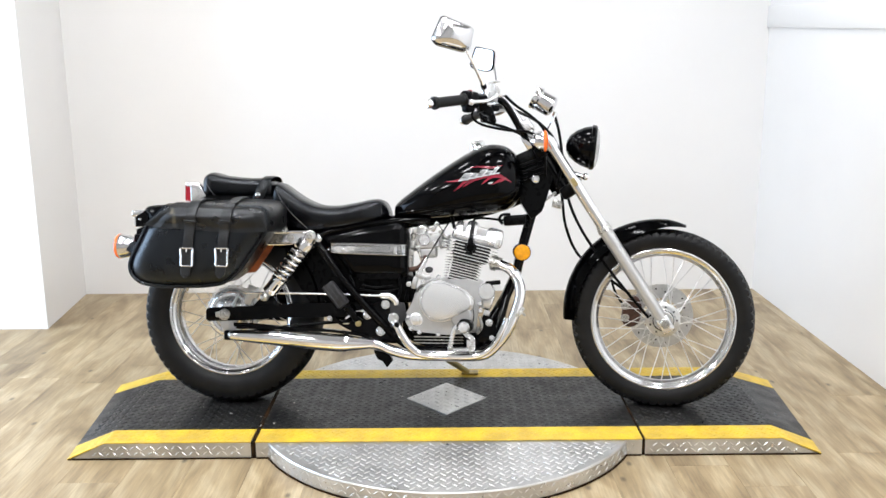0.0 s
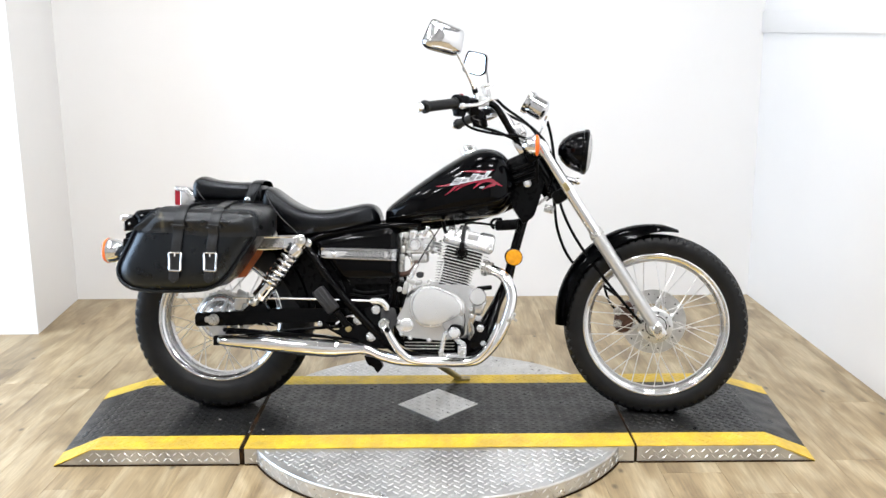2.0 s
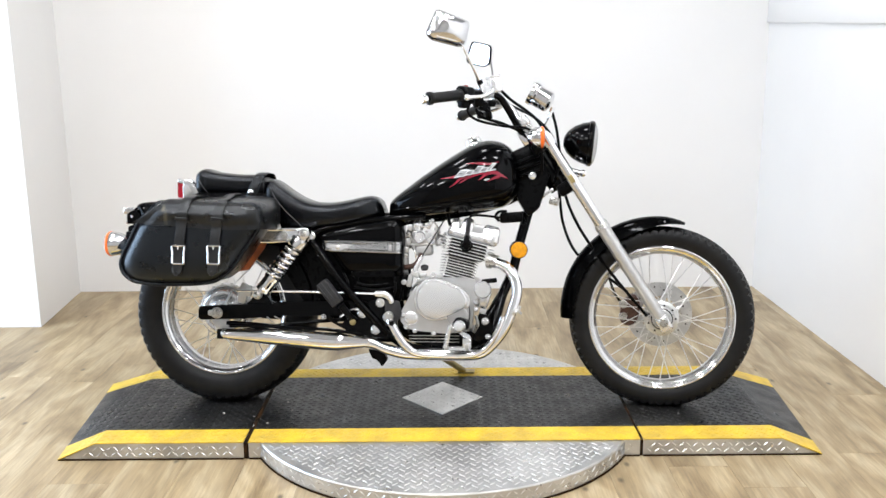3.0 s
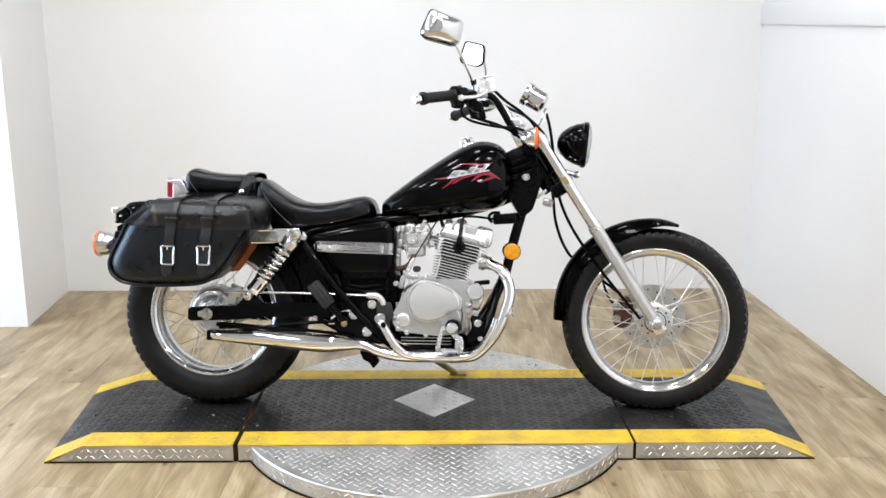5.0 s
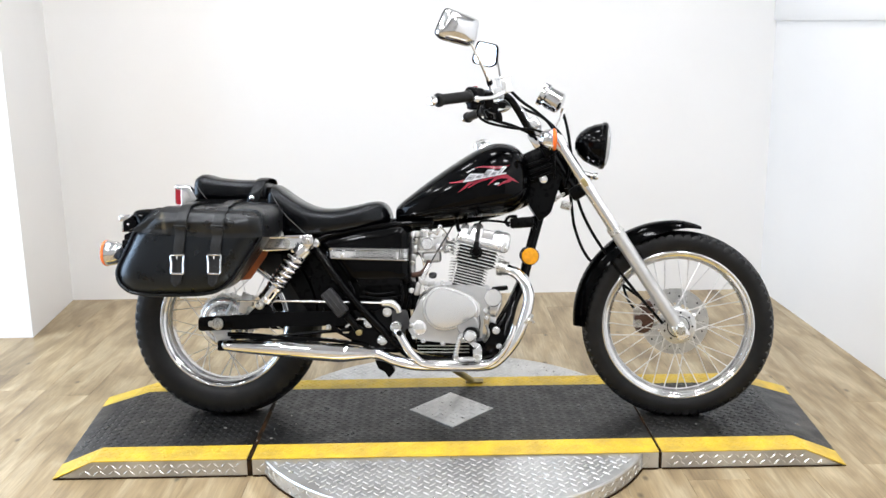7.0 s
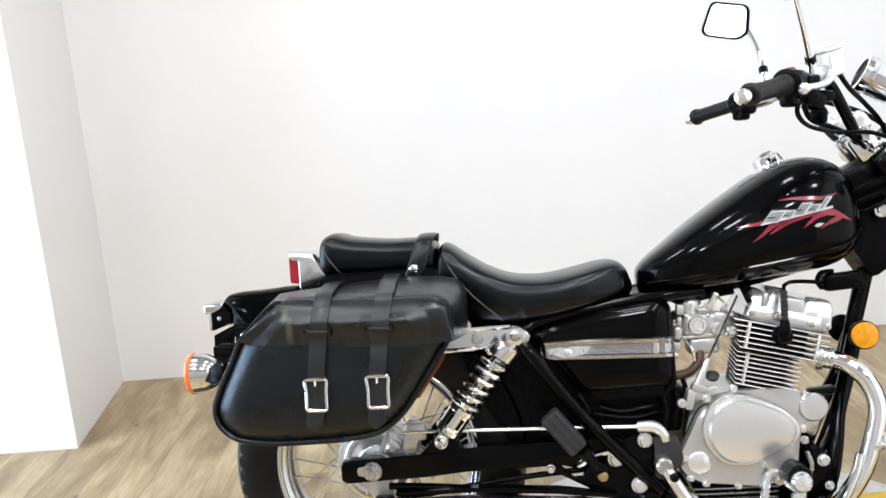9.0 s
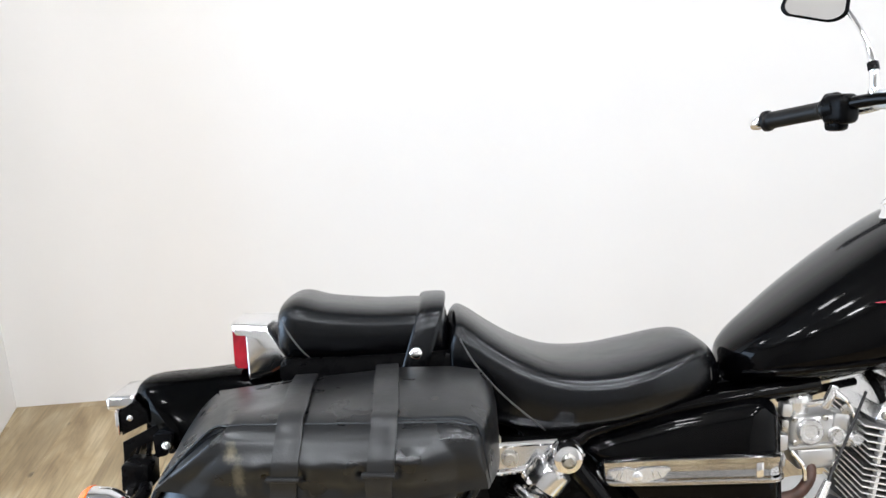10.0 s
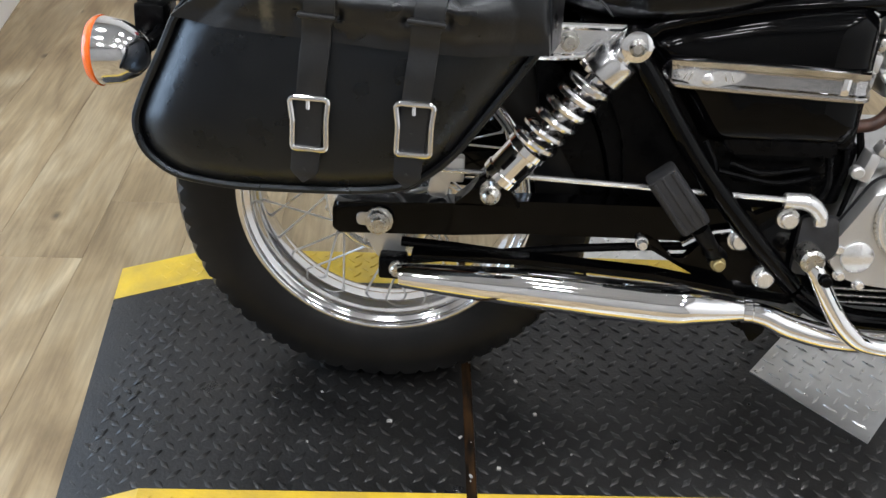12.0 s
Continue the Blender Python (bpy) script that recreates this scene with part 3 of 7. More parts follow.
for k in range(18):
    a = 2 * math.pi * k / 18
    box(bm, (RA[0] + math.cos(a) * 0.0875, -0.018, RA[2] + math.sin(a) * 0.0875), (0.010, 0.024, 0.006), (0, -math.degrees(a), 0), 0.0015)
part("brake_drum", bm, ALU, rear, "cast aluminium drum hub")
bm = bmesh.new()
lathe(bm, [(-0.088, 0.014), (-0.087, 0.020), (-0.066, 0.024), (-0.064, 0.036), (-0.060, 0.040), (-0.056, 0.056), (-0.058, 0.058), (-0.058, 0.066), (-0.054, 0.070), (-0.052, 0.080), (-0.047, 0.082)], RA, (0, 1, 0), 56)
part("drum_cover", bm, ALUPOL, rear, "cast brake drum cover")
bm = bmesh.new()
lathe(bm, [(-0.0525, 0.0705), (-0.0530, 0.0745)], RA, (0, 1, 0), 48, caps=False)
part("drum_groove", bm, GREYRUB, rear)
for a0 in (200, 248, 296, 20, 68):
    a = radians(a0)
    bm = bmesh.new()
    d0, d1 = Vector((math.cos(a), 0, math.sin(a))), Vector(RA)
    tube(bm, [d1 + d0 * 0.026 + Vector((0, -0.064, 0)), d1 + d0 * 0.070 + Vector((0, -0.055, 0))], [0.006, 0.0035], 8, 1)
    part("drum_rib", bm, ALU, rear)
spokes(RA, 0.072, 0.038, 0.186, rear, part)

# front wheel
fw = front("front_wheel", rim_mesh(FA, 0.228, 0.034), RIM, None, "chrome rim with wire spokes", 60)
front("tyre", tyre_mesh(FA, FR, 0.229, 0.042, 66, 0.0075), RUBBER, fw, "black ribbed front tyre")
bm = bmesh.new()
lathe(bm, [(-0.066, 0.012), (-0.064, 0.024), (-0.058, 0.028), (-0.055, 0.036), (-0.050, 0.038), (-0.049, 0.049), (-0.046, 0.055), (-0.038, 0.056), (-0.034, 0.034), (0.03, 0.034), (0.036, 0.05), (0.048, 0.05), (0.056, 0.02)], FA, (0, 1, 0), 36)
front("hub", bm, DISC, fw, "cast aluminium hub")
for k in range(9):
    a = 2 * math.pi * k / 9
    bm = bmesh.new()
    lathe(bm, [(-0.0505, 0.0034), (-0.0495, 0.0034)], (FA[0] + math.cos(a) * 0.0435, 0, FA[2] + math.sin(a) * 0.0435), (0, 1, 0), 8)
    front("hub_recess", bm, GREYRUB, fw)
bm = bmesh.new()
lathe(bm, [(-0.0565, 0.0295), (-0.0572, 0.0345)], FA, (0, 1, 0), 32, caps=False)
front("hub_seal", bm, SATIN, fw)
spokes(FA, 0.046, 0.036, 0.212, fw, front)
bm = bmesh.new()
for y in (0.052, 0.0565):
    lathe(bm, [(y, 0.060), (y + 0.0003, 0.107)], FA, (0, 1, 0), 56, caps=False)
lathe(bm, [(0.052, 0.107), (0.0568, 0.107)], FA, (0, 1, 0), 56, caps=False)
lathe(bm, [(0.052, 0.060), (0.0568, 0.060)], FA, (0, 1, 0), 56, caps=False)
front("brake_disc", bm, DISC, fw, "drilled steel brake disc")
for k in range(18):
    a = 2 * math.pi * k / 18
    r = 0.072 + 0.010 * (k % 3)
    bm = bmesh.new()
    lathe(bm, [(0.0514, 0.0030), (0.0518, 0.0030)], (FA[0] + math.cos(a) * r, 0, FA[2] + math.sin(a) * r), (0, 1, 0), 10)
    front("drill_hole", bm, GREYRUB, fw)
bm = bmesh.new()
for k in range(6):
    a = 2 * math.pi * k / 6 + 0.3
    tube(bm, [(FA[0] + math.cos(a) * 0.03, 0.05, FA[2] + math.sin(a) * 0.03), (FA[0] + math.cos(a) * 0.072, 0.05, FA[2] + math.sin(a) * 0.072)], 0.009, 8)
front("disc_carrier", bm, DISC, fw)
bm = bmesh.new()
slab(bm, rounded([(1.305, 0.262), (1.335, 0.25), (1.362, 0.27), (1.37, 0.33), (1.352, 0.362), (1.325, 0.345), (1.305, 0.31)], 0.014), 0.03, 0.085, 0.006)
cal = front("brake_caliper", bm, RUST, None, "brown stained brake caliper")
bm = bmesh.new()
for z in (0.285, 0.325):
    lathe(bm, [(0.02, 0.012), (0.03, 0.014), (0.036, 0.014)], (1.315, 0, z), (0, 1, 0), 14)
    box(bm, (1.31, 0.028, z), (0.02, 0.012, 0.02), bevel=0.003)
front("caliper_piston", bm, STEEL, cal)

# front fork
def fork_at(s, y):
    """A point on a fork leg, s metres up from the axle."""
    base = Vector((1.429, y, 0.293))
    return base + RAKE * s


for side in (-1, 1):
    y = 0.088 * side
    bm = bmesh.new()
    tube(bm, [fork_at(-0.022, y), fork_at(0.03, y), fork_at(0.18, y), fork_at(0.325, y), fork_at(0.345, y)], [0.017, 0.0200, 0.0205, 0.021, 0.0225], 20, 3)
    lower = front("fork_slider", bm, ALU, None, "brushed aluminium fork slider")
    bm = bmesh.new()
    tube(bm, [fork_at(0.343, y), fork_at(0.36, y)], [0.0245, 0.0215], 20, 2)
    front("dust_seal", bm, STEEL, lower)
    bm = bmesh.new()
    tube(bm, [fork_at(0.35, y), fork_at(0.50, y), fork_at(0.70, y)], 0.0175, 18, 2)
    front("fork_tube", bm, SATINCHROME, None, "chrome fork tube")
    bm = bmesh.new()
    lathe(bm, [(0, 0.016), (0.014, 0.016), (0.018, 0.011), (0.024, 0.011)], (FA[0], y + 0.018 * side, FA[2]), (0, side, 0), 14)
    front("axle_nut", bm, STEEL, lower)
    bm = bmesh.new()
    box(bm, fork_at(-0.01, y), (0.04, 0.034, 0.055), (0, -32.7, 0), 0.008)
    front("axle_clamp", bm, ALUPOL, lower)
for s, h, nm in ((0.515, 0.042, "lower_clamp"), (0.672, 0.036, "upper_clamp")):
    bm = bmesh.new()
    c = fork_at(s, 0) - Vector((0.02, 0, 0.012))
    box(bm, c, (0.07, 0.15, h), (0, -32.7, 0), 0.01)
    bridge = front("yoke_bridge", bm, SATIN, None)
    for side in (-1, 1):
        bm = bmesh.new()
        tube(bm, [fork_at(s - h / 2, 0.088 * side), fork_at(s + h / 2, 0.088 * side)], 0.0188 if s < 0.6 else 0.0225, 18)
        front(nm, bm, SATINCHROME, bridge)
bm = bmesh.new()
tube(bm, [Vector((1.06, 0, 0.78)) - RAKE * 0.085, Vector((1.06, 0, 0.78)) + RAKE * 0.085], 0.034, 20)
part("steering_head", bm, FRAME, bike)
# brass-coloured side marker on the yoke
bm = bmesh.new()
box(bm, fork_at(0.53, -0.113), (0.015, 0.008, 0.028), (0, -32.7, 0), 0.002)
front("yoke_reflector", bm, BRASS, None, "small amber marker")

# front mudguard
bm = bmesh.new()
rings = []
for k in range(33):
    a = radians(77 + (181 - 77) * k / 32)
    ring = []
    tipl = max(0.0, 1 - k / 3.0)
    tip2 = max(0.0, 1 - k / 11.0) ** 1.3
    for j in range(13):
        u = -1 + j / 6
        w = 0.057 * (1 - 0.35 * tipl - 0.12 * tip2)
        drop = 0.045 * abs(u) ** 3.2 * (1 - 0.80 * tip2) * (0.75 + 0.25 * min(1, (32 - k) / 5 + 0.3))
        r = FR + 0.028 + 0.010 * math.sin(math.pi * k / 32) - drop - 0.006 * tipl
        ring.append(bm.verts.new((FA[0] + math.cos(a) * r, u * w, FA[2] + math.sin(a) * r)))
    rings.append(ring)
skin(bm, rings, caps=False, closed=False)
bmesh.ops.solidify(bm, geom=bm.faces[:], thickness=0.003)
mud = front("front_mudguard", bm, PAINT, None, "black gloss mudguard over the front wheel")
for side in (-1, 1):
    bm = bmesh.new()
    pts = [FA[0] + math.cos(radians(118)) * 0.285, FA[2] + math.sin(radians(118)) * 0.285]
    tube(bm, [(pts[0] - 0.02, side * 0.058, pts[1] - 0.01), (pts[0] + 0.01, side * 0.066, pts[1] - 0.02), (pts[0] + 0.022, side * 0.07, pts[1] - 0.05)], 0.006, 8)
    front("mudguard_stay", bm, FRAME, mud)
    bm = bmesh.new()
    ball(bm, (pts[0] - 0.02, side * 0.062, pts[1] - 0.005), 0.007, 10)
    front("stay_bolt", bm, CHROME, mud)

# headlamp
HC = Vector((1.159, 0, 0.857))
HAX = Vector((0.995, 0, -0.10)).normalized()
bm = bmesh.new()
lathe(bm, [(-0.045, 0.004), (-0.043, 0.018), (-0.032, 0.036), (-0.012, 0.053), (0.012, 0.0645), (0.034, 0.070), (0.040, 0.0705)], HC, HAX, 40)
lamp = front("headlamp", bm, PAINT, None, "round black headlamp shell")
bm = bmesh.new()
lathe(bm, [(0.034, 0.0705), (0.036, 0.0735), (0.046, 0.0745), (0.052, 0.071), (0.053, 0.064)], HC, HAX, 40, caps=False)
front("headlamp_rim", bm, PAINT, lamp)
bm = bmesh.new()
lathe(bm, [(0.052, 0.068), (0.058, 0.061), (0.064, 0.040), (0.066, 0.002)], HC, HAX, 40)
front("lens", bm, GLASS, lamp, "clear glass lens")
bm = bmesh.new()
lathe(bm, [(0.050, 0.064), (0.020, 0.048), (0.0, 0.02), (-0.002, 0.002)], HC, HAX, 32, caps=False)
front("reflector_bowl", bm, CHROME, lamp)
bm = bmesh.new()
box(bm, (1.148, 0, 0.762), (0.05, 0.04, 0.022), (0, 20, 0), 0.005)
tube(bm, [(1.115, 0.03, 0.775), (1.145, 0.03, 0.765), (1.17, 0.02, 0.758)], 0.008, 8)
tube(bm, [(1.115, -0.03, 0.775), (1.145, -0.03, 0.765), (1.17, -0.02, 0.758)], 0.008, 8)
front("headlamp_bracket", bm, CHROME, lamp)
bm = bmesh.new()
ball(bm, (1.178, -0.02, 0.757), 0.012, 12)
ball(bm, (1.178, 0.02, 0.757), 0.012, 12)
front("bracket_nut", bm, CHROME, lamp)


# indicators
def indicator(x, y, z, way, steered, stalk, k=1.0):
    put = front if steered else part
    bm = bmesh.new()
    lathe(bm, [(f * k, r * k) for f, r in ((-0.043, 0.006), (-0.041, 0.015), (-0.032, 0.026), (-0.016, 0.035), (0.004, 0.0385), (0.010, 0.039))], (x, y, z), (way, 0, 0), 32)
    body = put("indicator", bm, RIM, bike, "chrome bullet indicator with orange lens")
    bm = bmesh.new()
    lathe(bm, [(f * k, r * k) for f, r in ((0.0095, 0.0392), (0.0105, 0.0402), (0.014, 0.0400), (0.020, 0.036), (0.0235, 0.026), (0.025, 0.002))], (x, y, z), (way, 0, 0), 32)
    put("lens", bm, ORANGE, body, "orange lens")
    bm = bmesh.new()
    tube(bm, stalk, 0.009, 10)
    put("stalk", bm, CHROME if steered else SATIN, body)


for side in (-1, 1):
    indicator(1.041, 0.165 * side, 0.868, 1, True, [(1.025, 0.15 * side, 0.868), (1.02, 0.12 * side, 0.862), (1.040, 0.09 * side, 0.85)], 0.84)
    indicator(-0.303, 0.20 * side, 0.524, -1, False, [(-0.270, 0.185 * side, 0.526), (-0.27, 0.13 * side, 0.53), (-0.29, 0.06 * side, 0.53)])

# speedometer
SF, SB = Vector((1.008, 0, 1.021)), Vector((1.073, 0, 0.983))
sax = (SB - SF).normalized()
bm = bmesh.new()
lathe(bm, [(0.006, 0.036), (0.010, 0.0395), (0.018, 0.0395), (0.022, 0.035), (0.066, 0.035), (0.074, 0.028), (0.078, 0.012)], SF, sax, 36)
speedo = front("speedometer", bm, RIM, None, "round chrome speedometer")
bm = bmesh.new()
lathe(bm, [(-0.001, 0.030), (0.0, 0.039), (0.010, 0.040), (0.012, 0.037)], SF, sax, 36, caps=False)
front("bezel", bm, CHROME, speedo)
bm = bmesh.new()
lathe(bm, [(0.004, 0.001), (0.005, 0.036)], SF, sax, 36)
front("dial", bm, INK, speedo)
bm = bmesh.new()
tube(bm, [(1.08, 0, 0.97), (1.06, 0, 0.92), (1.03, 0, 0.885)], 0.008, 8)
front("mount", bm, CHROME, speedo)

# handlebar
bm = bmesh.new()
half = [(0.985, 0.0, 0.882), (0.986, -0.045, 0.884), (0.968, -0.082, 0.912), (0.938, -0.108, 0.965), (0.912, -0.135, 0.998), (0.868, -0.19, 1.006), (0.797, -0.28, 0.991), (0.722, -0.388, 0.971)]
tube(bm, [(x, -y, z) for x, y, z in reversed(half)] + half[1:], 0.0112, 14, 5)
bar = front("handlebar", bm, FRAME, None, "black swept-back handlebar")
for side in (-1, 1):
    def hb(t, up=0.0, s=side):
        a, b = Vector((0.868, 0.19 * s, 1.006)), Vector((0.722, 0.388 * s, 0.971))
        return a.lerp(b, t) + Vector((0, 0, up))
    bm = bmesh.new()
    d = (hb(1) - hb(0)).normalized()
    prof = [(0.0, 0.0185), (0.006, 0.019), (0.010, 0.0160)]
    for k in range(14):
        prof += [(0.014 + k * 0.0075, 0.0160), (0.018 + k * 0.0075, 0.0150)]
    prof += [(0.121, 0.0160), (0.124, 0.0195), (0.132, 0.0195), (0.135, 0.0155)]
    lathe(bm, prof, hb(0.40), d, 20)
    front("grip", bm, RUBBER, bar, "ribbed black rubber grip")
    bm = bmesh.new()
    lathe(bm, [(0.0, 0.010), (0.004, 0.013), (0.020, 0.0135), (0.026, 0.010), (0.027, 0.002)], hb(0.955), d, 18)
    front("bar_end", bm, CHROME, bar, "chrome bar end")
    bm = bmesh.new()
    box(bm, hb(0.30, -0.004), (0.046, 0.05, 0.052), (0, 0, 35 * side), 0.012, 3)
    box(bm, hb(0.33, -0.026), (0.03, 0.034, 0.03), (0, 0, 35 * side), 0.008)
    lathe(bm, [(0, 0.020), (0.003, 0.026), (0.020, 0.027), (0.024, 0.021)], hb(0.30), d, 24)
    front("switch_housing", bm, SATIN, bar)
    if side < 0:
        bm = bmesh.new()
        box(bm, hb(0.30, 0.024), (0.012, 0.012, 0.006), (0, 0, 35), 0.002)
        front("stop_switch", bm, RED, bar, "small dark red stop switch")
    # lever
    bm = bmesh.new()
    pts = [hb(0.02) + Vector((0.035, -0.01 * side, 0.006)), hb(0.12) + Vector((0.05, 0, 0.004)), hb(0.3) + Vector((0.055, 0, -0.006)), hb(0.48) + Vector((0.048, 0, -0.006)), hb(0.54) + Vector((0.046, 0, -0.006))]
    tube(bm, pts, [0.010, 0.008, 0.0062, 0.0062, 0.0075], 12)
    ball(bm, pts[-1], 0.0105, 12)
    front("lever", bm, ALUPOL, bar, "polished alloy lever")
    bm = bmesh.new()
    box(bm, hb(0.02) + Vector((0.016, 0, 0.0)), (0.036, 0.04, 0.034), (0, 0, 35 * side), 0.007)
    front("lever_clamp", bm, ALU, bar)
    if side < 0:
        bm = bmesh.new()
        box(bm, (0.905, -0.178, 1.028), (0.034, 0.052, 0.046), (0, -14, 20), 0.006)
        box(bm, (0.900, -0.178, 1.054), (0.038, 0.056, 0.008), (0, -14, 20), 0.003)
        front("brake_reservoir", bm, ALUPOL, bar, "square alloy fluid reservoir")
    # mirror
    if side < 0:
        mc, nrm, w, h, roll = Vector((0.786, -0.335, 1.178)), Vector((-0.42, 0.90, 0.12)), 0.124, 0.090, 14
        stem = [(0.868, -0.214, 1.000), (0.864, -0.222, 1.035), (0.846, -0.260, 1.080), (0.820, -0.318, 1.138)]
    else:
        mc, nrm, w, h, roll = Vector((0.807, 0.315, 1.189)), Vector((-0.60, -0.80, -0.02)), 0.120, 0.080, -15
        stem = [(0.864, 0.205, 1.005), (0.864, 0.212, 1.06), (0.858, 0.245, 1.115), (0.846, 0.298, 1.170)]
    bm = bmesh.new()
    tube(bm, stem, [0.0095, 0.0080, 0.0050, 0.0042], 12)
    lathe(bm, [(0, 0.010), (0.016, 0.011), (0.02, 0.008)], stem[0], (0, 0, 1), 12)
    front("mirror_stem", bm, CHROME, bar)
    bm = bmesh.new()
    lathe(bm, [(-0.009, 0.006), (-0.007, 0.0095), (0.007, 0.0095), (0.009, 0.006)], stem[1], Vector(stem[2]) - Vector(stem[0]), 6)
    front("stem_nut", bm, SATIN, bar)
    nrm.normalize()
    uu = Vector((0, 0, 1)).cross(nrm).normalized()
    vv = nrm.cross(uu)
    rot = Matrix.Rotation(radians(roll), 3, nrm)
    uu, vv = rot @ uu, rot @ vv
    shape = rounded([(-w / 2, -h * 0.36), (-w * 0.40, h / 2), (w * 0.42, h / 2), (w / 2, -h * 0.30), (w * 0.30, -h / 2), (-w * 0.40, -h / 2)] if side > 0 else
                    [(-w * 0.5, -h * 0.30), (-w * 0.46, h * 0.42), (w * 0.40, h / 2), (w / 2, -h * 0.36), (w * 0.34, -h / 2), (-w * 0.36, -h * 0.46)], 0.016, 4)
    bm = bmesh.new()
    rings = []
    for f, dep in ((0.0, -0.030), (0.30, -0.029), (0.62, -0.025), (0.86, -0.014), (0.98, -0.003), (1.0, 0.002), (0.97, 0.004)):
        rings.append([bm.verts.new(mc + uu * (x * max(f, 0.02)) + vv * (z * max(f, 0.02)) + nrm * dep) for x, z in shape])
    skin(bm, rings, caps=False)
    bm.faces.new(rings[0])
    front("mirror", bm, RIM, bar, "chrome mirror shell")
    bm = bmesh.new()
    rings = [[bm.verts.new(mc + uu * x * f + vv * z * f + nrm * dep) for x, z in shape] for f, dep in ((1.0, 0.0), (1.02, 0.005), (0.91, 0.007), (0.90, 0.003))]
    skin(bm, rings, caps=False)
    front("mirror_gasket", bm, SATIN, bar)
    bm = bmesh.new()
    bm.faces.new([bm.verts.new(mc + uu * x * 0.94 + vv * z * 0.94 + nrm * 0.0045) for x, z in shape])
    front("mirror_glass", bm, MIRROR, bar, "mirror glass")
for side in (-1, 1):
    bm = bmesh.new()
    box(bm, (0.998, 0.045 * side, 0.878), (0.05, 0.028, 0.055), (0, -33, 0), 0.008)
    front("bar_riser", bm, CHROME, bar)
    bm = bmesh.new()
    box(bm, (0.984, 0.052 * side, 0.921), (0.044, 0.034, 0.040), (0, -33, 0), 0.010, 3)
    front("bar_clamp", bm, ALUPOL, bar, "polished bar clamp")
bm = bmesh.new()
tube(bm, [(0.916, 0.10, 0.998), (0.940, 0.085, 0.966), (0.966, 0.07, 0.928)], [0.010, 0.015, 0.012], 14)
front("clutch_perch", bm, ALUPOL, bar)
bm = bmesh.new()
for k, (x, y, z, sx, sz) in enumerate(((0.872, -0.205, 0.962, 0.03, 0.03), (0.895, -0.185, 0.972, 0.024, 0.02), (0.858, -0.225, 0.985, 0.03, 0.05), (0.885, -0.18, 0.940, 0.018, 0.03))):
    box(bm, (x, y, z), (sx, 0.03, sz), (8 * k, 20 - 15 * k, 30), 0.006)
front("cable_adjuster", bm, SATIN, bar)
# cables
for nm, pts, r in (
    ("throttle_cable", [(0.836, -0.25, 0.965), (0.832, -0.255, 0.94), (0.86, -0.22, 0.918), (0.93, -0.14, 0.905), (1.0, -0.12, 0.898), (1.045, -0.11, 0.86), (1.05, -0.08, 0.75)], 0.0042),
    ("brake_hose", [(0.925, -0.165, 1.012), (0.955, -0.12, 0.985), (1.00, -0.06, 0.955), (1.040, -0.02, 0.915), (1.070, 0.0, 0.84), (1.100, 0.03, 0.70), (1.115, 0.04, 0.59), (1.16, 0.06, 0.49), (1.25, 0.075, 0.42), (1.33, 0.075, 0.36)], 0.0048),
    ("clutch_cable", [(0.915, 0.16, 1.0), (0.96, 0.10, 0.975), (1.02, 0.02, 0.94), (1.075, -0.02, 0.88), (1.10, -0.03, 0.80), (1.085, -0.04, 0.72)], 0.0052),
    ("speedometer_cable", [(1.075, 0, 0.965), (1.092, -0.01, 0.90), (1.106, -0.02, 0.80), (1.122, -0.025, 0.69), (1.158, -0.03, 0.60), (1.215, -0.04, 0.51), (1.30, -0.05, 0.40), (1.385, -0.058, 0.30)], 0.0048),
    ("wiring_loom", [(0.85, -0.22, 0.955), (0.868, -0.20, 0.93), (0.93, -0.12, 0.912), (0.99, -0.06, 0.88), (1.02, -0.045, 0.82)], 0.005),
    ("brake_cable", [(1.25, 0.08, 0.52), (1.262, 0.085, 0.44), (1.285, 0.085, 0.36), (1.32, 0.08, 0.31)], 0.004),
):
    bm = bmesh.new()
    tube(bm, pts, r, 8, 6)
    front(nm, bm, SATIN, None)
# clutter of brackets round the steering head
bm = bmesh.new()
box(bm, (0.997, -0.055, 0.80), (0.075, 0.03, 0.012), (0, -20, 0), 0.003)
box(bm, (1.00, -0.058, 0.778), (0.08, 0.028, 0.010), (0, -20, 0), 0.003)
box(bm, (1.005, -0.06, 0.757), (0.07, 0.02, 0.008), (0, -20, 0), 0.002)
box(bm, (0.99, 0, 0.79), (0.09, 0.10, 0.10), (0, -25, 0), 0.012)
slab(bm, rounded([(0.945, 0.79), (1.02, 0.835), (1.07, 0.75), (1.035, 0.64), (1.0, 0.615), (0.965, 0.67)], 0.01), -0.046, 0.046, 0.006)
part("head_gusset", bm, SATIN, bike)
bolt("head_bolt", (1.012, -0.062, 0.746), 0.010, bike, mat=CHROME)
bm = bmesh.new()
box(bm, (1.085, -0.02, 0.665), (0.032, 0.03, 0.026), (0, 15, 0), 0.005)
box(bm, (1.06, -0.03, 0.69), (0.05, 0.012, 0.01), (0, -35, 0), 0.002)
part("horn_bracket", bm, STEEL, bike)
bm = bmesh.new()
lathe(bm, [(0, 0.02), (0.004, 0.032), (0.014, 0.034), (0.02, 0.03), (0.024, 0.012)], (1.045, 0.02, 0.85), (1, -0.6, -0.1), 24)
front("ignition_switch", bm, SATIN, None)

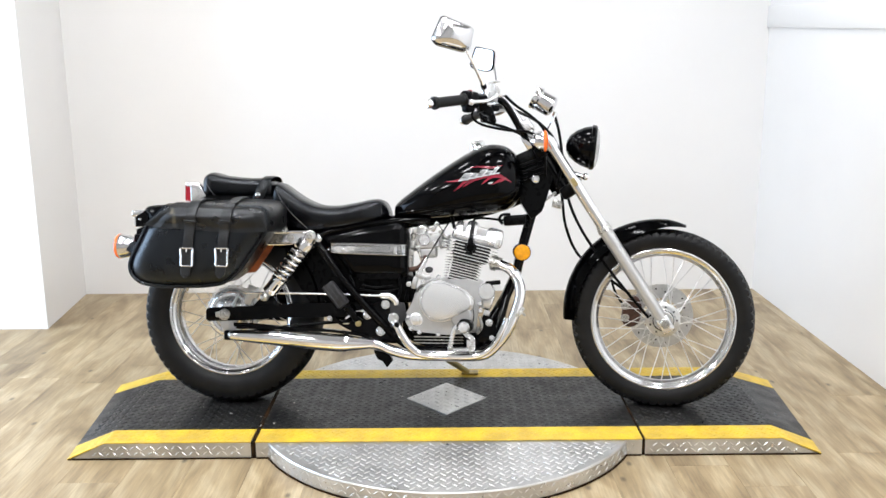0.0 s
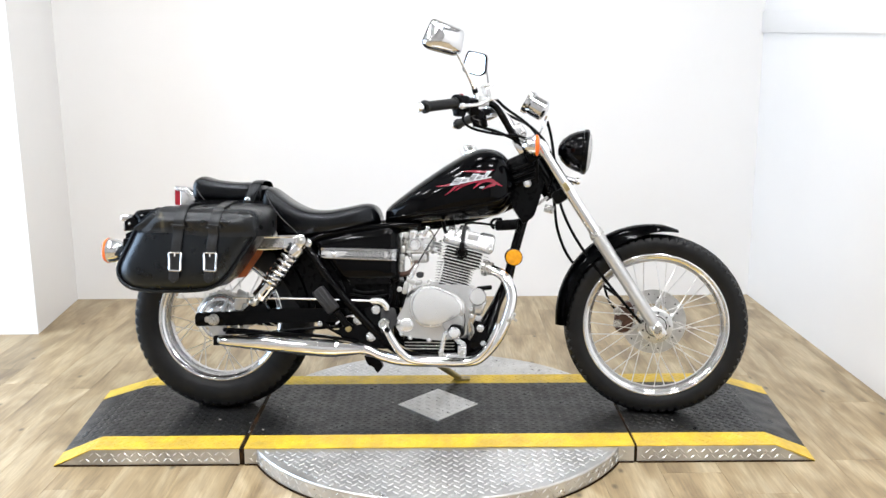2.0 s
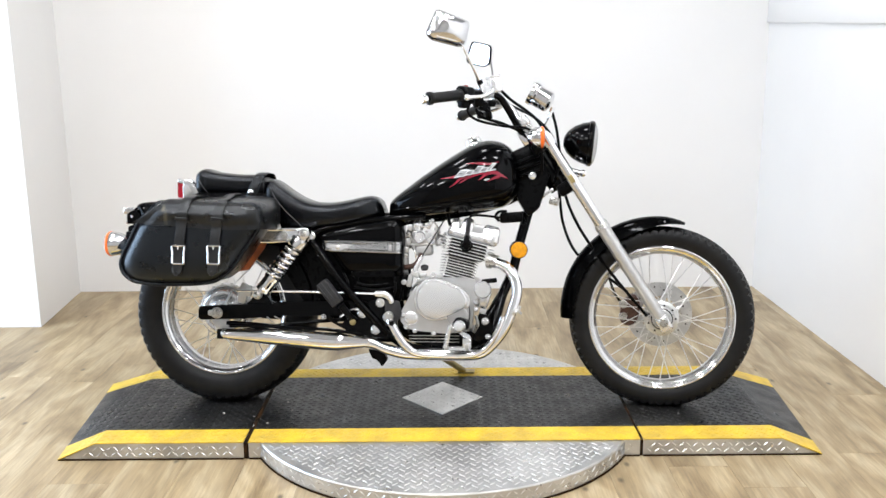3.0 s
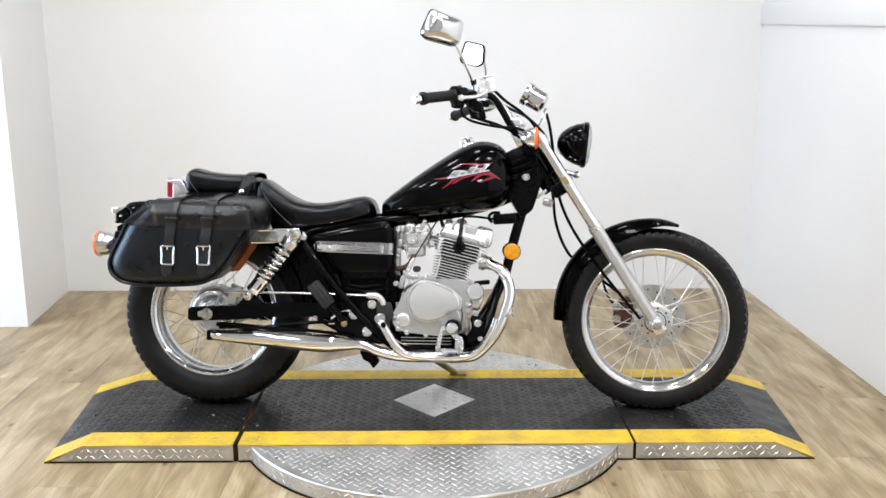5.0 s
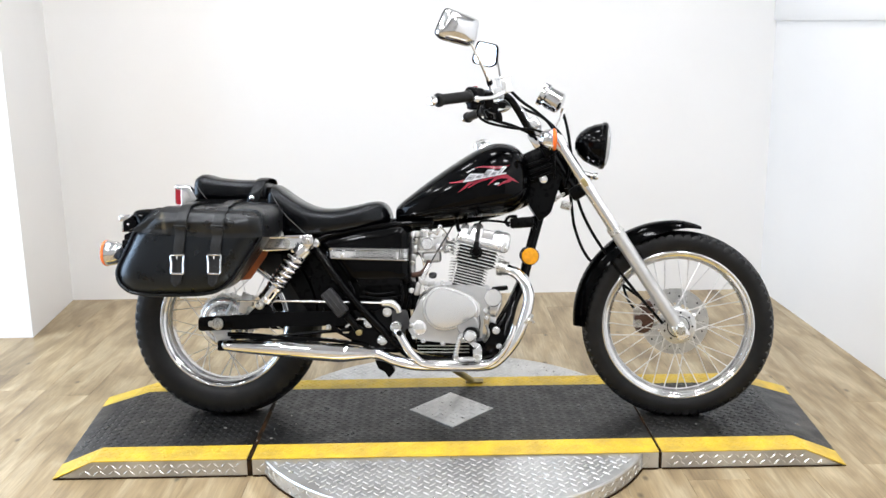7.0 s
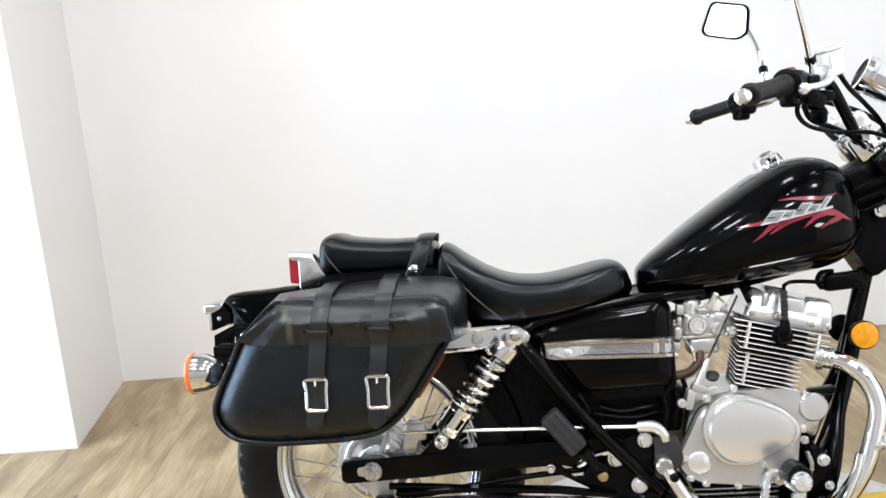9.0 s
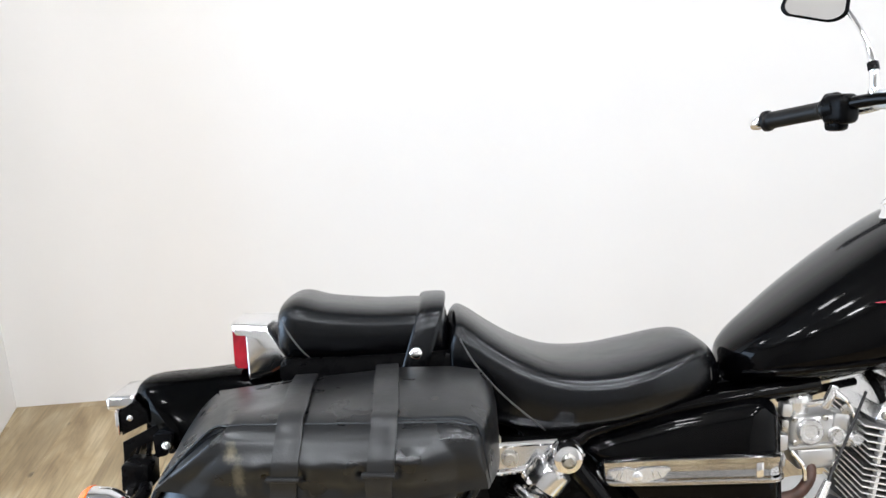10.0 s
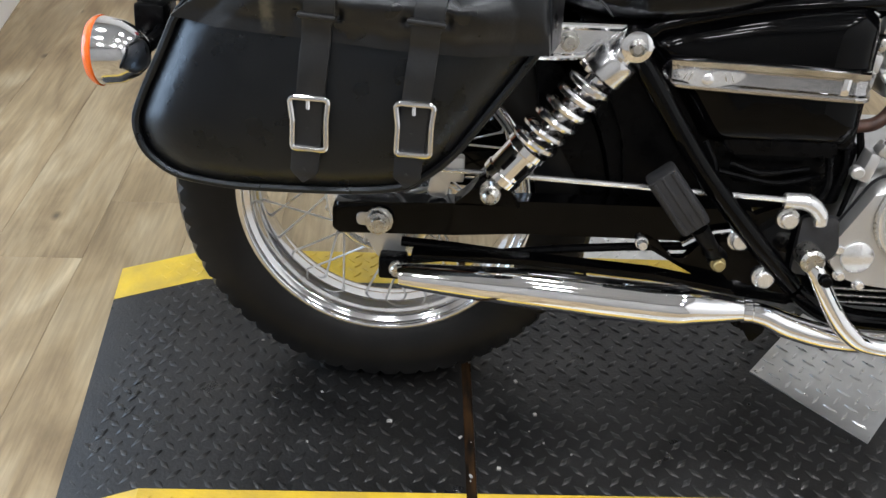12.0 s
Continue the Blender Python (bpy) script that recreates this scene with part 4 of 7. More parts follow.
# fuel tank
TANK = [(0.546, 0.650, 0.620, 0.020), (0.551, 0.664, 0.612, 0.045), (0.572, 0.684, 0.607, 0.072), (0.605, 0.709, 0.608, 0.092), (0.66, 0.750, 0.613, 0.117),
        (0.74, 0.804, 0.622, 0.137), (0.81, 0.845, 0.629, 0.147), (0.86, 0.861, 0.634, 0.149), (0.90, 0.860, 0.640, 0.143), (0.93, 0.848, 0.650, 0.132),
        (0.955, 0.822, 0.672, 0.108), (0.970, 0.788, 0.705, 0.072), (0.976, 0.755, 0.728, 0.030)]


def tank_ring(x, top, bot, w, m=40):
    ring = []
    h = top - bot
    belt = bot + 0.30 * h
    for j in range(m):
        t = 2 * math.pi * j / m
        c, s = math.cos(t), math.sin(t)
        if s >= 0:
            e = 2.9
            y = w * math.copysign(abs(c) ** (2 / e), c)
            z = belt + (top - belt) * abs(s) ** (2 / e)
        else:
            y = w * math.copysign(abs(c) ** (2 / 2.6), c) * (1 - 0.10 * abs(s))
            z = belt - (belt - bot) * abs(s) ** (2 / 2.6)
        ring.append((x, y, z))
    return ring


tank_rows = smooth_table(TANK, 4)
tank_rows = [r[:4] for r in tank_rows]
bm = bmesh.new()
skin(bm, [[bm.verts.new(p) for p in tank_ring(*r)] for r in tank_rows])
tank = part("fuel_tank", bm, PAINT, bike, "black gloss teardrop fuel tank with red flame graphic", 60)


def tank_y(x, z, out=0.0):
    """How far out the tank's right flank lies at x and z."""
    for a, b in zip(tank_rows, tank_rows[1:]):
        if a[0] <= x <= b[0]:
            t = (x - a[0]) / (b[0] - a[0])
            top, bot, w = (a[k] + (b[k] - a[k]) * t for k in (1, 2, 3))
            belt = bot + 0.30 * (top - bot)
            s = min(0.999, abs((z - belt) / ((top if z > belt else bot) - belt)))
            e = 2.9 if z > belt else 2.6
            c = (1 - s ** e) ** (1 / e)
            if z <= belt:
                c *= 1 - 0.10 * s ** (e / 2)
            return -(w * c) - out
    return -0.12


def decal(name, outline, mat, out, label="", cells=10):
    """A thin painted shape that follows the tank's flank: rows of (x, low z, high z)."""
    bm = bmesh.new()
    pts = smooth_table(outline, cells)
    rows = []
    for x, lo_z, hi_z in (p[:3] for p in pts):
        rows.append([bm.verts.new((x, tank_y(x, lo_z + (hi_z - lo_z) * k / 4, out), lo_z + (hi_z - lo_z) * k / 4)) for k in range(5)])
    skin(bm, rows, caps=False, closed=False)
    return part(name, bm, mat, tank, label, 60)


# flame tongues under the emblem
for k, row in enumerate((
    [(0.720, 0.7325, 0.7335), (0.755, 0.733, 0.739), (0.785, 0.737, 0.748), (0.83, 0.744, 0.758), (0.89, 0.745, 0.758), (0.915, 0.738, 0.745), (0.932, 0.7325, 0.7335)],
    [(0.748, 0.703, 0.704), (0.765, 0.712, 0.719), (0.79, 0.730, 0.742), (0.83, 0.742, 0.752), (0.85, 0.744, 0.750)],
    [(0.778, 0.716, 0.717), (0.79, 0.721, 0.727), (0.815, 0.734, 0.744), (0.84, 0.742, 0.750)],
    [(0.800, 0.778, 0.779), (0.825, 0.778, 0.783), (0.85, 0.775, 0.783), (0.878, 0.775, 0.782), (0.905, 0.784, 0.786)],
    [(0.838, 0.724, 0.725), (0.85, 0.731, 0.738), (0.868, 0.742, 0.752), (0.89, 0.747, 0.752)],
    [(0.868, 0.721, 0.722), (0.885, 0.728, 0.735), (0.905, 0.734, 0.744), (0.918, 0.744, 0.746)],
)):
    decal("flame", row, FLAME, 0.0009 + 0.0003 * k, "dark red flame graphic")
# emblem: plain slanted blocks joined by a bar, pale with dark edges
def slanted(name, x, base, wd, hg, g, mat, out, label=""):
    bm = bmesh.new()
    rows = []
    for i in range(5):
        z = base - g + (hg + 2 * g) * i / 4
        sh = (z - base) * 0.85
        rows.append([bm.verts.new((xx, tank_y(xx, z, out), z)) for xx in (x + sh - g + (wd + 2 * g) * j / 4 for j in range(5))])
    skin(bm, rows, caps=False, closed=False)
    return part(name, bm, mat, tank, label, 60)


x = 0.768
for wd, hg, hole in ((0.026, 0.020, 0.42), (0.018, 0.0135, 0.36), (0.018, 0.0215, 0.40), (0.018, 0.0135, 0.36), (0.0095, 0.022, 0.0)):
    base = 0.739 + (x - 0.77) * 0.19
    slanted("emblem_outline", x, base, wd, hg, 0.0030, INK, 0.0030)
    slanted("emblem_edge", x, base, wd, hg, 0.0008, SILVER, 0.0036, "pale emblem edge")
    slanted("emblem_block", x + 0.0014, base + 0.0012, wd - 0.0028, hg - 0.0024, 0.0, PEWTER, 0.0041, "grey slanted emblem block")
    if hole:
        slanted("emblem_slot", x + wd * 0.26, base + hg * 0.36, wd * 0.52, hg * 0.13, 0.0, INK, 0.0046)
    x += wd + 0.0046
decal("emblem_underline", [(0.764, 0.7335, 0.7375), (0.83, 0.7465, 0.7505), (0.895, 0.759, 0.763)], SILVER, 0.0040, "thin silver underline", 4)
decal("emblem_mark", [(0.857, 0.727, 0.7275), (0.866, 0.725, 0.732), (0.876, 0.731, 0.7315)], SILVER, 0.0032, "small silver emblem", 4)
# welded lower lip
bm = bmesh.new()
pts = [(x, tank_y(x, z) - 0.002, z) for x, z in ((0.562, 0.632), (0.62, 0.640), (0.70, 0.650), (0.78, 0.661), (0.86, 0.675), (0.92, 0.690), (0.955, 0.715))]
tube(bm, pts, 0.0042, 8, 5)
part("tank_lip", bm, PAINT, tank)
# filler cap
bm = bmesh.new()
cax = Vector((-0.34, 0, 0.94))
cc = Vector((0.826, 0, 0.841))
lathe(bm, [(0, 0.034), (0.006, 0.036), (0.010, 0.032), (0.014, 0.030), (0.026, 0.028), (0.030, 0.022), (0.031, 0.002)], cc, cax, 36,
      wobble=lambda k, j: -0.002 if k in (3, 4) and j % 4 == 0 else 0)
part("filler_cap", bm, CHROME, tank, "chrome filler cap")
bm = bmesh.new()
box(bm, cc + cax.normalized() * 0.033, (0.03, 0.014, 0.008), (0, -20, 0), 0.003)
part("cap_lock", bm, CHROME, tank)
bolt("tank_screw", (0.557, -0.035, 0.632), 0.005, bike, mat=CHROME, length=0.006)


# seats: rows of x, top, bottom, half width, crown
def seat_side(table, x, z, crown, edge=3.0, flare=0.0):
    """How far out the seat's flank lies at x and z."""
    top, bot, w, sh = lerp_table(table, x)
    mid = bot + (top - bot) * sh
    if z > mid:
        s = min(1, (z - mid) / (top - mid)) ** (crown / 2)
        return w * (1 - s * s) ** (1 / edge)
    s = min(1, (mid - z) / (mid - bot)) ** 2.5
    return w * (1 - s * s) ** (1 / edge) * (1 - flare * s)


def seat_mesh(table, n=5, edge=3.0, flare=0.0, crown=3.6):
    bm = bmesh.new()
    rings = []
    for x, top, bot, w, sh in (r[:5] for r in smooth_table(table, n)):
        ring = []
        m = 36
        mid = bot + (top - bot) * sh
        for j in range(m):
            t = 2 * math.pi * j / m
            c, s = math.cos(t), math.sin(t)
            y = w * math.copysign(abs(c) ** (2 / edge), c)
            if s >= 0:
                z = mid + (top - mid) * abs(s) ** (2 / crown)
            else:
                z = mid - (mid - bot) * abs(s) ** (2 / 5.0)
                y *= 1 - flare * abs(s)
            ring.append(bm.verts.new((x, y, z)))
        rings.append(ring)
    skin(bm, rings)
    return bm


SEAT = [(0.148, 0.690, 0.640, 0.060, 0.6), (0.150, 0.722, 0.600, 0.088, 0.6), (0.162, 0.737, 0.588, 0.097, 0.62), (0.18, 0.730, 0.582, 0.103, 0.62), (0.21, 0.708, 0.574, 0.110, 0.6),
        (0.25, 0.683, 0.566, 0.118, 0.58), (0.30, 0.664, 0.566, 0.126, 0.55), (0.36, 0.660, 0.573, 0.130, 0.52), (0.42, 0.669, 0.584, 0.125, 0.5),
        (0.47, 0.680, 0.594, 0.110, 0.5), (0.50, 0.681, 0.603, 0.094, 0.5), (0.520, 0.668, 0.610, 0.076, 0.5), (0.531, 0.640, 0.616, 0.055, 0.5)]
seat = part("rider_seat", seat_mesh(SEAT), VINYL, bike, "black vinyl scooped rider seat", 50)
for side in (-1, 1):
    for pts in ([(0.165, 0.096, 0.708), (0.185, 0.108, 0.672), (0.22, 0.1155, 0.630), (0.262, 0.1195, 0.592), (0.275, 0.1185, 0.578)],
                [(0.505, 0.090, 0.664), (0.510, 0.0925, 0.635), (0.508, 0.0915, 0.612)]):
        bm = bmesh.new()
        tube(bm, [(x, (seat_side(SEAT, x, z, 3.6) + 0.0006) * side, z) for x, y, z in pts], 0.0014, 6, 5)
        part("seat_piping", bm, STITCH, seat)
PASS = [(-0.090, 0.735, 0.702, 0.050, 0.5), (-0.087, 0.756, 0.690, 0.072, 0.55), (-0.076, 0.767, 0.682, 0.083, 0.58), (-0.056, 0.771, 0.678, 0.089, 0.6), (-0.02, 0.761, 0.676, 0.091, 0.62),
        (0.05, 0.753, 0.674, 0.090, 0.62), (0.10, 0.752, 0.673, 0.088, 0.62), (0.132, 0.748, 0.673, 0.084, 0.6), (0.146, 0.736, 0.676, 0.076, 0.58), (0.150, 0.715, 0.69, 0.05, 0.5)]
pseat = part("passenger_seat", seat_mesh(PASS, flare=0.05, crown=3.0), VINYL, bike, "black vinyl passenger pad with a strap", 50)
for side in (-1, 1):
    bm = bmesh.new()
    tube(bm, [(x, side * (seat_side(PASS, x, z, 3.0, flare=0.05) + 0.0006), z) for x, z in ((-0.078, 0.744), (-0.072, 0.730), (-0.062, 0.714), (-0.052, 0.700), (-0.044, 0.690), (-0.038, 0.684))], 0.0013, 6, 4)
    part("seat_piping", bm, STITCH, pseat)
bm = bmesh.new()
rings = []
for k in range(25):
    t = math.pi * k / 24
    c, s = math.cos(t), math.sin(t)
    y = -0.0955 * math.copysign(abs(c) ** (2 / 2.7), c)
    z = 0.672 + (0.728 - 0.672) * min(1, 2.2 * s) if s < 0.45 else 0.728 + 0.029 * ((s - 0.45) / 0.55) ** 0.7
    f = (z - 0.672) / 0.085
    x0 = 0.084 + 0.028 * f
    rings.append([bm.verts.new((x0 + dx, y * (1 + oy), z + oz)) for dx, oy, oz in ((0, 0.0, 0), (0.002, 0.014, 0.0015), (0.006, 0.024, 0.0026), (0.018, 0.028, 0.0030), (0.030, 0.024, 0.0026), (0.034, 0.014, 0.0015), (0.036, 0.0, 0), (0.018, -0.03, -0.003))])
skin(bm, rings)
part("grab_strap", bm, VINYL, pseat, "black strap across the pad")
bm = bmesh.new()
ball(bm, (0.104, -0.101, 0.692), 0.009, 14, (1, 0.55, 1))
part("snap_button", bm, CHROME, pseat, "chrome snap button")

# black base under the passenger pad
bm = bmesh.new()
slab(bm, rounded([(-0.085, 0.690), (0.15, 0.690), (0.20, 0.64), (0.22, 0.59), (0.0, 0.63), (-0.085, 0.655)], 0.01), -0.088, 0.088, 0.008)
part("seat_base", bm, SATIN, bike, "black seat base")

# tail lamp
bm = bmesh.new()
TAIL = rounded([(-0.157, 0.7395), (-0.106, 0.736), (-0.090, 0.712), (-0.071, 0.676), (-0.098, 0.662), (-0.137, 0.653), (-0.138, 0.731), (-0.157, 0.733)], 0.004)
rings = []
for f, y in ((0.70, -0.0575), (0.84, -0.056), (0.93, -0.0525), (0.975, -0.047), (1.0, -0.038), (1.0, 0.038), (0.975, 0.047), (0.93, 0.0525), (0.84, 0.056), (0.70, 0.0575)):
    rings.append([bm.verts.new((-0.116 + (x + 0.116) * (0.4 + 0.6 * f), y, 0.698 + (z - 0.698) * f)) for x, z in TAIL])
skin(bm, rings)
tail = part("tail_lamp", bm, SATINCHROME, bike, "chrome tail lamp with red lens", 60)
bm = bmesh.new()
slab(bm, rounded([(-0.155, 0.732), (-0.135, 0.732), (-0.135, 0.673), (-0.155, 0.675)], 0.003), -0.052, 0.052, 0.004, 3)
part("lens", bm, RED, tail, "red lens")
bm = bmesh.new()
box(bm, (-0.083, 0, 0.712), (0.03, 0.096, 0.062), (0, 20, 0), 0.012)
part("lamp_gasket", bm, SATIN, tail)
bolt("lamp_screw", (-0.070, -0.060, 0.676), 0.005, tail, mat=CHROME, length=0.006)

# rear mudguard
bm = bmesh.new()
spine = smooth_table([(0.30, 0.585, 0.075), (0.16, 0.622, 0.085), (0.0, 0.655, 0.088), (-0.14, 0.667, 0.088), (-0.22, 0.663, 0.087), (-0.280, 0.660, 0.086), (-0.304, 0.651, 0.082), (-0.315, 0.624, 0.072)], 5)
rings = []
for i, (x, z, w) in enumerate(p[:3] for p in spine):
    a, b = spine[max(0, i - 1)], spine[min(len(spine) - 1, i + 1)]
    d = Vector((b[0] - a[0], 0, b[1] - a[1])).normalized()
    nrm = Vector((-d.z, 0, d.x)) * -1
    if nrm.z < 0 and x > -0.29:
        nrm = -nrm
    deep = 0.105 if x > -0.29 else 0.105 - (-0.29 - x) * 1.2
    ring = []
    for j in range(15):
        u = -1 + j / 7
        ring.append(bm.verts.new((x + (0.03 + 0.06 * min(1, max(0, (-0.25 - x) / 0.06))) * abs(u) ** 3, u * w, z - deep * abs(u) ** 3.4)))
    rings.append(ring)
skin(bm, rings, caps=False, closed=False)
bmesh.ops.solidify(bm, geom=bm.faces[:], thickness=0.003)
part("rear_mudguard", bm, PAINT, bike, "black gloss rear mudguard", 60)
bm = bmesh.new()
rings = []
for k in range(25):
    a = radians(5 + 150 * k / 24)
    ring = []
    for j in range(9):
        u = -1 + j / 4
        r = RR + 0.030 - 0.03 * abs(u) ** 3
        ring.append(bm.verts.new((RA[0] + math.cos(a) * r, u * 0.078, RA[2] + math.sin(a) * r)))
    rings.append(ring)
skin(bm, rings, caps=False, closed=False)
bmesh.ops.solidify(bm, geom=bm.faces[:], thickness=0.003)
part("inner_mudguard", bm, PAINT, bike, "black inner mudguard", 60)
# plate bracket and lamp
bm = bmesh.new()
for y in (-0.055, 0.050):
    slab(bm, [(-0.322, 0.623), (-0.298, 0.637), (-0.284, 0.620), (-0.282, 0.604), (-0.321, 0.587)], y, y + 0.005, 0.001)
    slab(bm, [(-0.320, 0.578), (-0.272, 0.600), (-0.262, 0.588), (-0.270, 0.579), (-0.302, 0.570), (-0.312, 0.562), (-0.315, 0.532), (-0.321, 0.532)], y - 0.004, y + 0.001, 0.001)
    box(bm, (-0.299, y, 0.567), (0.005, 0.006, 0.030), (0, 22, 0), 0.001)
    box(bm, (-0.284, y, 0.570), (0.007, 0.006, 0.034), (0, 8, 0), 0.001)
box(bm, (-0.3205, 0, 0.606), (0.004, 0.105, 0.034), bevel=0.001)
box(bm, (-0.318, 0, 0.548), (0.004, 0.105, 0.036), bevel=0.001)
slab(bm, rounded([(-0.268, 0.594), (-0.240, 0.594), (-0.250, 0.564), (-0.266, 0.561)], 0.003), -0.086, 0.086, 0.002)
brk = part("plate_bracket", bm, SATIN, bike, "black slotted plate bracket")
for y in (-0.090, 0.090):
    bm = bmesh.new()
    box(bm, (-0.287, y, 0.543), (0.038, 0.052, 0.038), (0, 2, 0), 0.004)
    part("indicator_block", bm, SATIN, brk)
    bm = bmesh.new()
    tube(bm, [(-0.292, y * 1.2, 0.532), (-0.288, y * 1.55, 0.527), (-0.282, y * 1.9, 0.525)], [0.0075, 0.006, 0.008], 10)
    part("indicator_stem", bm, CHROME, brk, "chrome indicator stem")
bolt("bracket_screw", (-0.308, -0.0555, 0.612), 0.0035, brk, mat=CHROME, length=0.003)
bolt("bracket_screw", (-0.250, -0.086, 0.578), 0.005, brk, mat=CHROME, length=0.005)
bm = bmesh.new()
box(bm, (-0.321, 0, 0.632), (0.042, 0.105, 0.021), (0, -2, 0), 0.006, 4)
part("plate_lamp", bm, RIM, brk, "chrome plate lamp")
bm = bmesh.new()
box(bm, (-0.3268, 0, 0.604), (0.006, 0.112, 0.034), (0, 0, 0), 0.0015)
part("plate_edge", bm, CHROME, brk, "bright folded metal edge")

# saddlebag
FACE = [(-0.252, 0.470), (-0.240, 0.500), (-0.212, 0.555), (-0.197, 0.588), (-0.135, 0.644), (-0.112, 0.652), (0.160, 0.646), (0.178, 0.632), (0.180, 0.580),
        (0.150, 0.535), (0.090, 0.448), (0.045, 0.412), (-0.020, 0.404), (-0.150, 0.402), (-0.215, 0.412), (-0.245, 0.438)]
outline = rounded(FACE, 0.03, 4)
cx, cz = -0.04, 0.53


def bag_ring(bm, f, y, lift=0.0):
    return [bm.verts.new((cx + (x - cx) * f, y, cz + (z - cz) * f + lift * max(0, (z - cz) / 0.13))) for x, z in outline]


bm = bmesh.new()
steps = [(0.90, -0.118, 0.004), (0.985, -0.122, 0.006), (1.0, -0.135, 0.004), (1.008, -0.20, 0.0), (1.012, -0.262, -0.004), (1.005, -0.276, 0.0), (0.955, -0.283, 0.0),
         (0.93, -0.287, 0.0), (0.86, -0.299, 0.0), (0.74, -0.307, 0.0), (0.55, -0.311, 0.0), (0.30, -0.313, 0.0), (0.05, -0.3135, 0.0)]
rings = [bag_ring(bm, *s) for s in steps]
skin(bm, rings)
bag = part("saddlebag", bm, LEATHER, bike, "scuffed black leather saddlebag with two buckled straps", 60)
bm = bmesh.new()
tube(bm, [(cx + (x - cx) * 1.015, -0.279, cz + (z - cz) * 1.015) for x, z in outline + outline[:1]], 0.0052, 8, 1, caps=False)
part("edge_piping", bm, LEATHER, bag, "rolled leather edge piping")
bm = bmesh.new()
slab(bm, [(0.174, 0.562), (0.152, 0.510), (0.102, 0.440), (0.05, 0.432), (-0.10, 0.45), (-0.10, 0.62), (0.15, 0.63)], -0.118, -0.112)
part("back_panel", bm, TAN, bag, "raw tan leather back panel")


def face_y(x, z):
    """How far out the bag's front lies."""
    ang = math.atan2(z - cz, x - cx)
    r = math.hypot(x - cx, z - cz)
    R = 0.1
    for (x0, z0), (x1, z1) in zip(outline, outline[1:] + outline[:1]):
        ex, ez = x1 - x0, z1 - z0
        den = math.cos(ang) * ez - math.sin(ang) * ex
        if abs(den) < 1e-9:
            continue
        s = ((x0 - cx) * ez - (z0 - cz) * ex) / den
        t = ((x0 - cx) * math.sin(ang) - (z0 - cz) * math.cos(ang)) / den
        if s > 0 and -0.001 <= t <= 1.001:
            R = s
            break
    f = r / R
    tab = [(0.0, -0.3135), (0.30, -0.313), (0.55, -0.311), (0.74, -0.307), (0.86, -0.299), (0.93, -0.287), (0.955, -0.283), (0.985, -0.276), (1.0, -0.262), (1.3, -0.25)]
    return lerp_table(tab, f)[0]


# flap: over the top and down the front, with sloping ends
STRAPX = (-0.038, 0.070)
EDGE_LOW = [(-0.199, 0.590), (-0.156, 0.583), (-0.07, 0.579), (0.02, 0.572), (0.11, 0.568), (0.186, 0.571)]


def flap_row(u):
    row = []
    xt = -0.162 + (0.190 + 0.162) * u
    xf = -0.120 + (0.176 + 0.120) * u
    xl = -0.199 + (0.186 + 0.199) * u
    zt = lerp_table([(-0.17, 0.659), (-0.057, 0.670), (0.082, 0.679), (0.15, 0.677), (0.20, 0.668)], xt)[0]
    zf = 0.663 - 0.012 * u - 0.010 * max(0, (u - 0.9) / 0.1) ** 2 - 0.012 * max(0, (0.06 - u) / 0.06) ** 2
    for j in range(7):
        t = j / 6
        row.append((xt + (xf - xt) * t, -0.122 - 0.156 * t, zt + (zf - zt) * t + 0.004 * math.sin(math.pi * t)))
    zl = lerp_table(EDGE_LOW, xl)[0]
    for j in range(1, 23):
        t = j / 22
        x, z = xf + (xl - xf) * t, zf + (zl - zf) * t
        corner = math.sin(0.5 * math.pi * min(1, t / 0.20))
        y = -0.278 - 0.024 * corner
        if t > 0.2:
            y = min(y, face_y(x, min(z, 0.630)) - 0.004)
        pinch = 0.0
        for sx in STRAPX:
            dx, dz = abs(x - sx + 0.008), abs(z - 0.603)
            pinch += 0.0065 * math.exp(-((dx - 0.0205) / 0.0045) ** 2 - (dz / 0.0055) ** 2) - 0.0028 * math.exp(-((dx - 0.034) / 0.010) ** 2 - ((dz - 0.012) / 0.010) ** 2)
        bulge = 0.013 * math.sin(math.pi * min(1, max(0, t - 0.08) / 0.75)) * math.sin(math.pi * u) ** 0.5
        row.append((x, y + pinch - bulge, z))
    return row


bm = bmesh.new()
NU = 110
rows = [flap_row(i / NU) for i in range(NU + 1)]
grid = [[bm.verts.new(p) for p in r] for r in rows]
skin(bm, grid, caps=False, closed=False)
# sloping rear end and upright front end
for edge, back in ((grid[0], [(-0.162, 0.659), (-0.184, 0.640), (-0.200, 0.620), (-0.206, 0.597)]), (grid[-1], [(0.190, 0.668), (0.204, 0.648), (0.206, 0.62), (0.204, 0.572)])):
    front_edge = edge[6:]
    n = len(front_edge)
    pts = curve_points([(x, -0.122, z) for x, z in back], 8)
    prev = front_edge
    for k in range(1, 6):
        t = k / 5
        line = []
        for i, v in enumerate(front_edge):
            q = pts[round(i / (n - 1) * (len(pts) - 1))]
            c = v.co.lerp(q, t)
            out = 0.010 * math.sin(math.pi * t)
            c.x += out if edge is grid[-1] else -out * 0.6
            line.append(edge[6 - k] if (i == 0 and k < 6) else bm.verts.new(c))
        for i in range(n - 1):
            bm.faces.new((prev[i], prev[i + 1], line[i + 1], line[i]))
        prev = line
bmesh.ops.recalc_face_normals(bm, faces=bm.faces)
bmesh.ops.solidify(bm, geom=bm.faces[:], thickness=0.0035)
